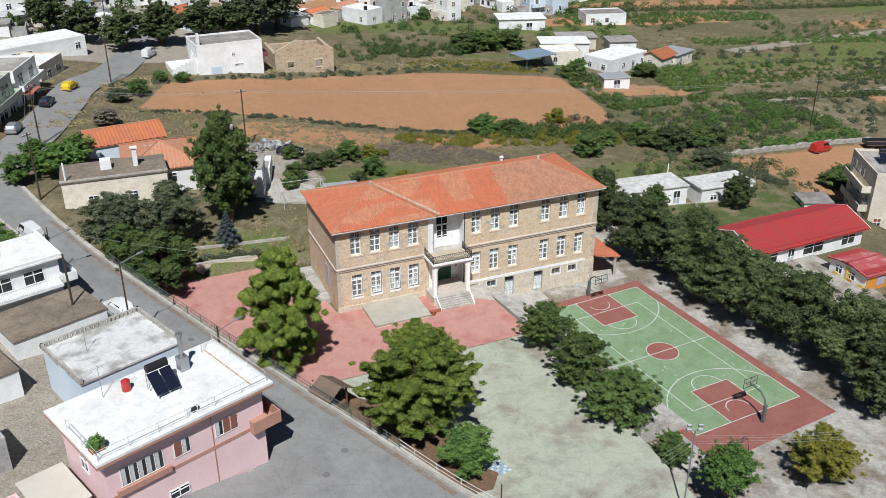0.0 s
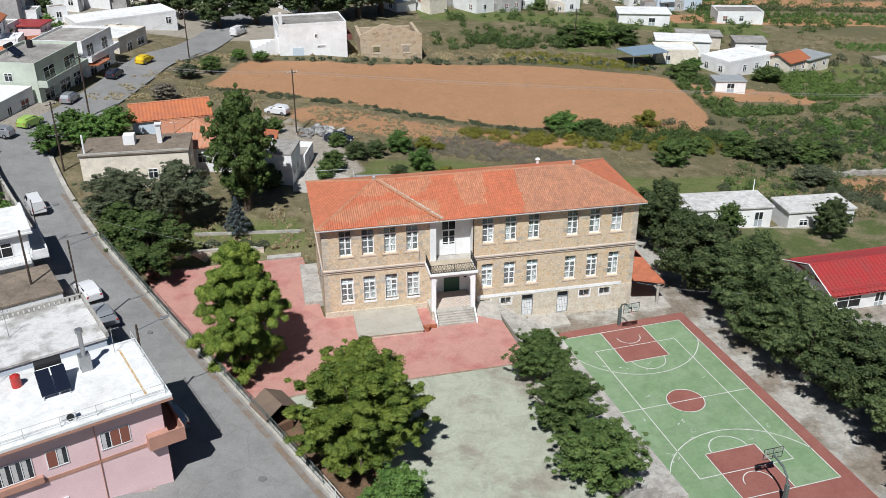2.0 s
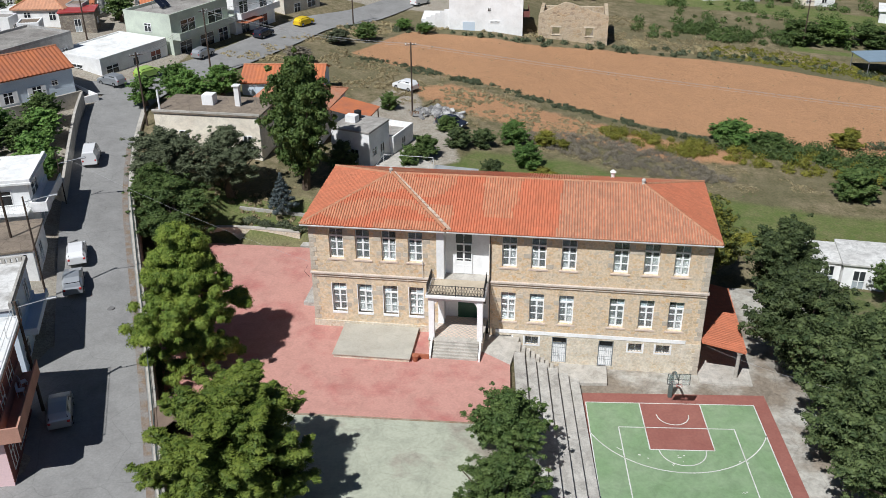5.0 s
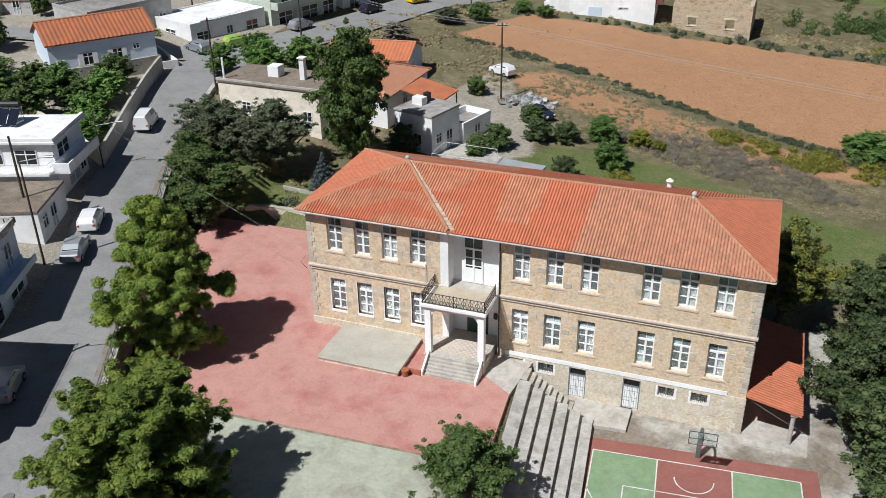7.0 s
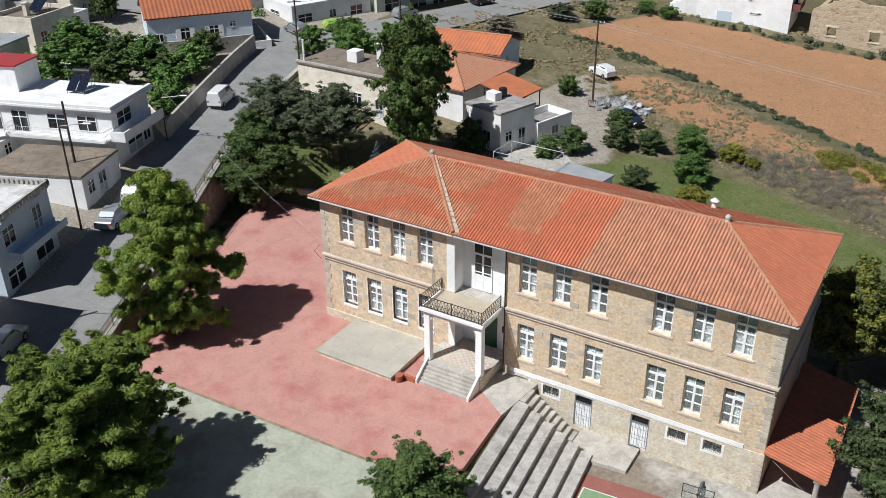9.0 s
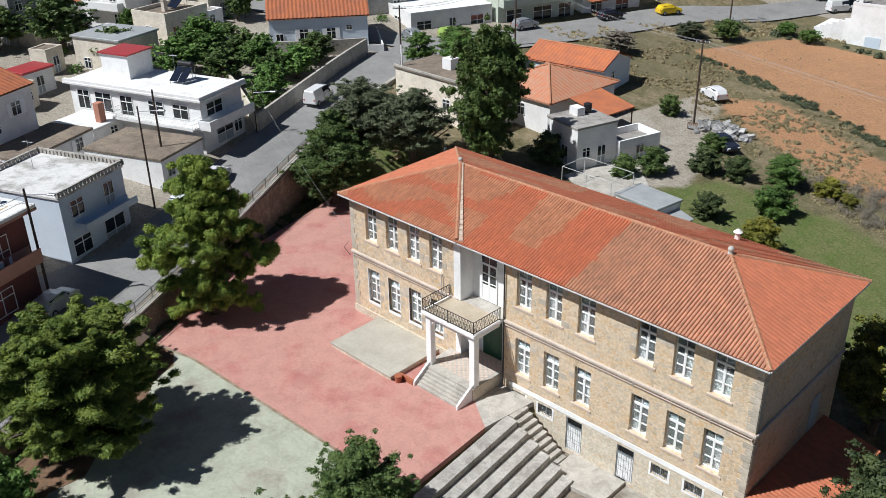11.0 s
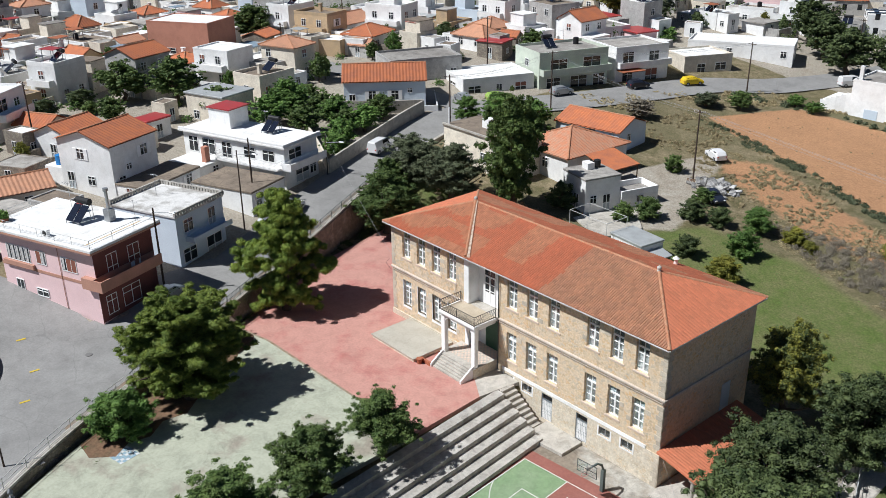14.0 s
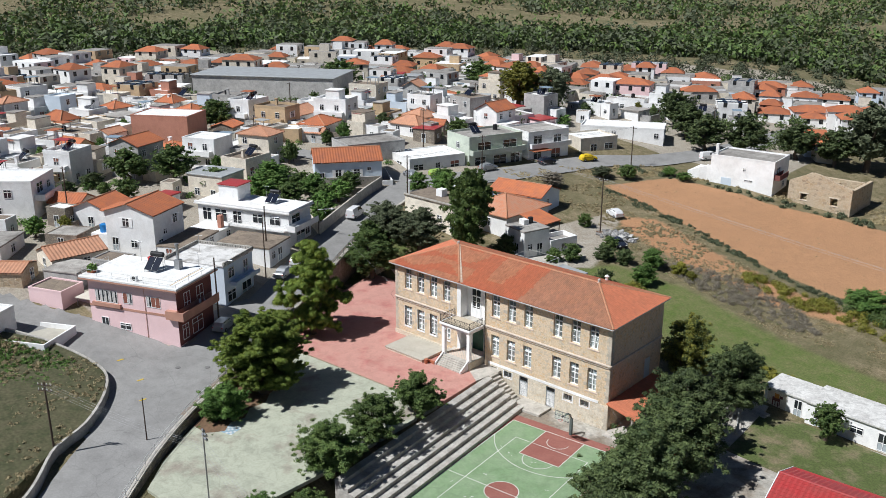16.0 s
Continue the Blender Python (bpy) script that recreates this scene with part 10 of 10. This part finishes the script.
# ---------------------------------------------------------------- cars
def body_shell(profile, width, tumble, material, parent, name="body", glass_rows=()):
    """A car body lofted from a side profile: sections across, narrowing towards the roof."""
    bm = bmesh.new()
    rows = []
    for x, zt, zb in profile:
        ring_ = []
        hgt = zt - zb
        for s, f in ((-1, 0.0), (-1, 0.45), (-1, 0.62), (-tumble if zt > 1.0 else -0.9, 1.0), (tumble if zt > 1.0 else 0.9, 1.0), (1, 0.62), (1, 0.45), (1, 0.0)):
            zz = zb + min(hgt, 0.85 * f / 0.62 if f <= 0.62 and hgt > 0.85 else hgt * f) if f < 1 else zt
            ring_.append(bm.verts.new((x, s * width / 2 * (0.94 if abs(x) > 1.85 else 1), zz)))
        rows.append(ring_)
    for a, b in zip(rows, rows[1:]):
        for i in range(7):
            bm.faces.new((a[i], b[i], b[i + 1], a[i + 1]))
        bm.faces.new((a[7], b[7], b[0], a[0]))
    bm.faces.new(rows[0]), bm.faces.new(rows[-1][::-1])
    bmesh.ops.recalc_face_normals(bm, faces=bm.faces)
    ob = part(name, bm, material, parent)
    ob.data.polygons.foreach_set("use_smooth", np.zeros(len(ob.data.polygons), dtype=bool))
    return ob


def car(x, y, rz, paint, label, kind="hatch", z=None):
    zz = base_height(x, y) + 0.06 if z is None else z
    t = thing("van" if kind == "van" else "truck" if kind == "truck" else "car", pose(x, y, zz, 0, 0, rz), label, "van" if kind == "van" else "car", "parked vehicles")
    if kind == "van":
        prof = [(-2.2, 1.7, 0.35), (-2.1, 1.85, 0.28), (0.4, 1.88, 0.25), (0.95, 1.8, 0.25), (1.45, 1.08, 0.25), (2.05, 0.92, 0.28), (2.2, 0.65, 0.35)]
    elif kind == "sedan":
        prof = [(-2.15, 0.85, 0.35), (-2.05, 0.98, 0.28), (-1.45, 1.02, 0.25), (-0.9, 1.4, 0.25), (0.3, 1.43, 0.25), (1.0, 0.98, 0.25), (2.0, 0.82, 0.28), (2.15, 0.6, 0.35)]
    else:
        prof = [(-1.95, 0.95, 0.35), (-1.9, 1.05, 0.28), (-1.55, 1.42, 0.25), (-0.3, 1.5, 0.25), (0.35, 1.46, 0.25), (1.05, 1.0, 0.25), (1.8, 0.84, 0.28), (1.95, 0.6, 0.35)]
    body_shell(prof, 1.7, 0.74, M[paint], t)
    hi = max(p[1] for p in prof)
    roof_pts = [p for p in prof if p[1] > 1.25]
    xr0, xr1 = roof_pts[0][0], roof_pts[-1][0]
    def pane(name, v):
        raw(name, v, [(0, 1, 2, 3)], M["car_glass"], t)
    i1 = prof.index(roof_pts[-1])
    fx, fz = prof[i1 + 1][0], prof[i1 + 1][1]
    pane("windscreen", [(xr1 + 0.06, -0.6, hi - 0.07), (xr1 + 0.06, 0.6, hi - 0.07), (fx - 0.02, 0.74, fz + 0.06), (fx - 0.02, -0.74, fz + 0.06)])
    for s in (-1, 1):
        y0, y1 = s * 0.852, s * 0.70
        v = [(xr0 + (0.1 if kind != "van" else 1.9), y0, 0.98), (xr1 + 0.45, y0, 0.98), (xr1 - 0.05, y1, hi - 0.12), (xr0 + (0.25 if kind != "van" else 1.9), y1, hi - 0.12)]
        pane("side_window", v if s < 0 else v[::-1])
    i0 = prof.index(roof_pts[0])
    bx, bz = prof[i0 - 1][0], prof[i0 - 1][1]
    if kind != "van":
        pane("rear_window", [(xr0 - 0.03, 0.58, hi - 0.12), (xr0 - 0.03, -0.58, hi - 0.12), (bx + 0.04, -0.68, max(bz, 1.0) + 0.04), (bx + 0.04, 0.68, max(bz, 1.0) + 0.04)])
    for wx in (prof[0][0] + 0.75, prof[-1][0] - 0.8):
        for s in (-1, 1):
            bm = bmesh.new()
            tube(bm, (wx, s * 0.66, 0.30), (wx, s * 0.88, 0.30), 0.31, n=16)
            wl = part("wheel", bm, M["rubber"], t)
            bm = bmesh.new()
            tube(bm, (wx, s * 0.87, 0.30), (wx, s * 0.895, 0.30), 0.19, n=12)
            part("rim", bm, M["steel"], wl)
    for s in (-1, 1):
        part("headlight", boxm(prof[-1][0] - 0.12, prof[-1][0] + 0.02, s * 0.6 - 0.16, s * 0.6 + 0.16, 0.58, 0.72, 0.02), M["frame_white"], t)
        part("tail_light", boxm(prof[0][0] - 0.02, prof[0][0] + 0.08, s * 0.66 - 0.1, s * 0.66 + 0.1, 0.7, 0.9, 0.02), M["car_red"], t)
    return t


def lorry(x, y, rz):
    t = thing("truck", pose(x, y, base_height(x, y) + 0.05, 0, 0, rz), "old lorry with a yellow cab and dark open flatbed", "truck", "parked vehicles")
    part("chassis", boxm(-4.4, 2.6, -0.5, 0.5, 0.65, 0.95), M["iron"], t)
    cab = part("cab", boxm(1.0, 3.0, -1.15, 1.15, 0.7, 2.7, 0.18), M["car_yellow"], t)
    raw("windscreen", [(3.02, -0.95, 1.65), (3.02, 0.95, 1.65), (3.02, 0.95, 2.4), (3.02, -0.95, 2.4)], [(0, 1, 2, 3)], M["car_glass"], cab)
    for s in (-1, 1):
        part("side_window", boxm(1.5, 2.6, s * 1.16 - 0.01, s * 1.16 + 0.01, 1.65, 2.4), M["car_glass"], cab)
    bed = part("flatbed", boxm(-4.6, 0.8, -1.2, 1.2, 0.98, 1.14), M["wood"], t)
    for s in (-1, 1):
        part("side_board", boxm(-4.6, 0.8, s * 1.2 - 0.03, s * 1.2 + 0.03, 1.15, 1.75), M["car_dark"], bed)
    part("tail_board", boxm(-4.64, -4.58, -1.17, 1.17, 1.15, 1.75), M["car_dark"], bed)
    part("head_board", boxm(0.74, 0.8, -1.17, 1.17, 1.15, 2.3), M["car_dark"], bed)
    for wx in (-3.4, 2.0):
        for s in (-1, 1):
            part("wheel", tubem((wx, s * 0.78, 0.48), (wx, s * 1.12, 0.48), r=0.48, n=16), M["rubber"], t)
    return t


car(-23.3, 2.2, 117, "car_white", "white hatchback parked along the street")
car(-21.4, -2.3, 117, "car_silver", "silver saloon parked along the street", "sedan")
car(-14.3, -18.3, 117, "car_silver", "grey hatchback parked in the house's shade")
car(-31.6, 22.0, 112, "car_white", "white van parked by a garden wall", "van")
car(-40.2, 45.4, 160, "car_silver", "silver hatchback parked at the street corner")
car(-33.6, 62.0, 75, "car_silver", "grey estate car parked along the upper street")
car(-28.6, 76.2, 72, "car_dark", "dark blue hatchback parked along the upper street")
car(-24.6, 86.4, 64, "car_yellow", "bright yellow hatchback parked along the upper street")
car(-37.2, 50.4, 60, "car_green", "lime green hatchback parked at the corner")
car(-2.2, 61.0, 150, "car_white", "old white and red car abandoned in rough grass")
car(6.4, 47.6, -28, "car_dark", "dark blue old saloon beside a scrap heap", "sedan")
car(103.7, 32.6, 8, "car_red", "red van parked on bare earth", "van")
lorry(117.5, 29.6, -22)
car(-8, 112, 60, "car_white", "white van parked under the pines", "van")

# scrap heap and pallet by the pole
sh = random.Random(17)
sv, sf = [], []
for i in range(70):
    c = Vector((4.4 + sh.gauss(0, 1.5), 51.4 + sh.gauss(0, 1.2), 0))
    c.z = base_height(c.x, c.y) + sh.uniform(0.0, 0.9) * max(0.1, 1 - (c.xy - Vector((4.4, 51.4))).length / 3.4)
    m = Matrix.Translation(c) @ Euler((sh.uniform(-0.6, 0.6), sh.uniform(-0.6, 0.6), sh.uniform(0, 6))).to_matrix().to_4x4()
    a, b, d = sh.uniform(0.2, 0.9), sh.uniform(0.1, 0.5), sh.uniform(0.03, 0.25)
    n0 = len(sv)
    sv += [m @ Vector(p) for p in ((-a, -b, -d), (a, -b, -d), (a, b, -d), (-a, b, -d), (-a, -b, d), (a, -b, d), (a, b, d), (-a, b, d))]
    sf += [tuple(n0 + i_ for i_ in q) for q in ((0, 3, 2, 1), (4, 5, 6, 7), (0, 1, 5, 4), (1, 2, 6, 5), (2, 3, 7, 6), (3, 0, 4, 7))]
tagged(raw("scrap_heap", sv, sf, M["rubbish"]), "heap of mixed scrap, boards and sheeting", "scrap heap", kind="stuff")
pa = thing("wooden_pallet", pose(0.9, 50.6, base_height(0.9, 50.6) + 0.05, 65, 0, 15), "weathered wooden pallet leaning on a pole", "pallet")
for i in range(6):
    part("slat", boxm(-0.6 + i * 0.21, -0.48 + i * 0.21, -0.5, 0.5, 0, 0.03), M["wood"], pa)
for yy in (-0.45, 0, 0.45):
    part("bearer", boxm(-0.6, 0.6, yy - 0.05, yy + 0.05, -0.1, -0.002), M["wood"], pa)
# plastic chairs on the pink balcony
for k, (lx, ly) in enumerate(((7.4, 0.6), (7.4, 1.6))):
    ch = thing("plastic_chair", pk.matrix_basis @ pose(lx, ly, 3.46, 0, 0, 90 + 30 * k), "white plastic garden chair on a balcony", "chair", "balcony chairs")
    part("seat", boxm(-0.24, 0.24, -0.24, 0.24, 0.42, 0.46, 0.01), M["frame_white"], ch)
    part("backrest", boxm(-0.24, 0.24, 0.2, 0.25, 0.46, 0.9, 0.01), M["frame_white"], ch)
    for xx in (-0.2, 0.2):
        for yy in (-0.2, 0.2):
            part("leg", boxm(xx - 0.025, xx + 0.025, yy - 0.025, yy + 0.025, 0, 0.42), M["frame_white"], ch)
# manholes and street patches
for x, y in ((-17.1, -4.4), (-7.2, -26.0), (-9.6, -28.6)):
    bm = bmesh.new()
    tube(bm, (x, y, base_height(x, y) - 0.05), (x, y, base_height(x, y) + 0.062), 0.33, n=20)
    tagged(part("manhole_cover", bm, M["asphalt_dark"]), "round iron manhole cover in the street", "manhole cover", "manhole covers", "structure")
# rooftop aerials
for t, x, y, z, h in ((pk, -3.4, 3.0, 7.15, 2.6), (pk, 5.6, 3.2, 7.15, 2.0), (gh, -2.0, 0.5, 6.25, 2.6), (wh, 1.0, 2.4, 5.45, 2.4), (nf, 4.8, 1.0, 4.75, 2.4), (gg, 2.0, 3.0, 6.45, 2.6)):
    a = thing("tv_aerial", t.matrix_basis @ pose(x, y, z), "thin metal television aerial on a roof", "aerial", "roof aerials")
    part("mast", tubem((0, 0, 0), (0, 0, h), r=0.025, n=5), M["steel"], a)
    part("boom", tubem((-0.6, 0, h - 0.15), (0.6, 0, h - 0.15), r=0.015, n=4), M["steel"], a)
    bm = bmesh.new()
    for i in range(6):
        tube(bm, (-0.55 + i * 0.22, -0.28, h - 0.15), (-0.55 + i * 0.22, 0.28, h - 0.15), 0.01, n=4)
    tagged(part("elements", bm, M["steel"], a), kind="stuff")
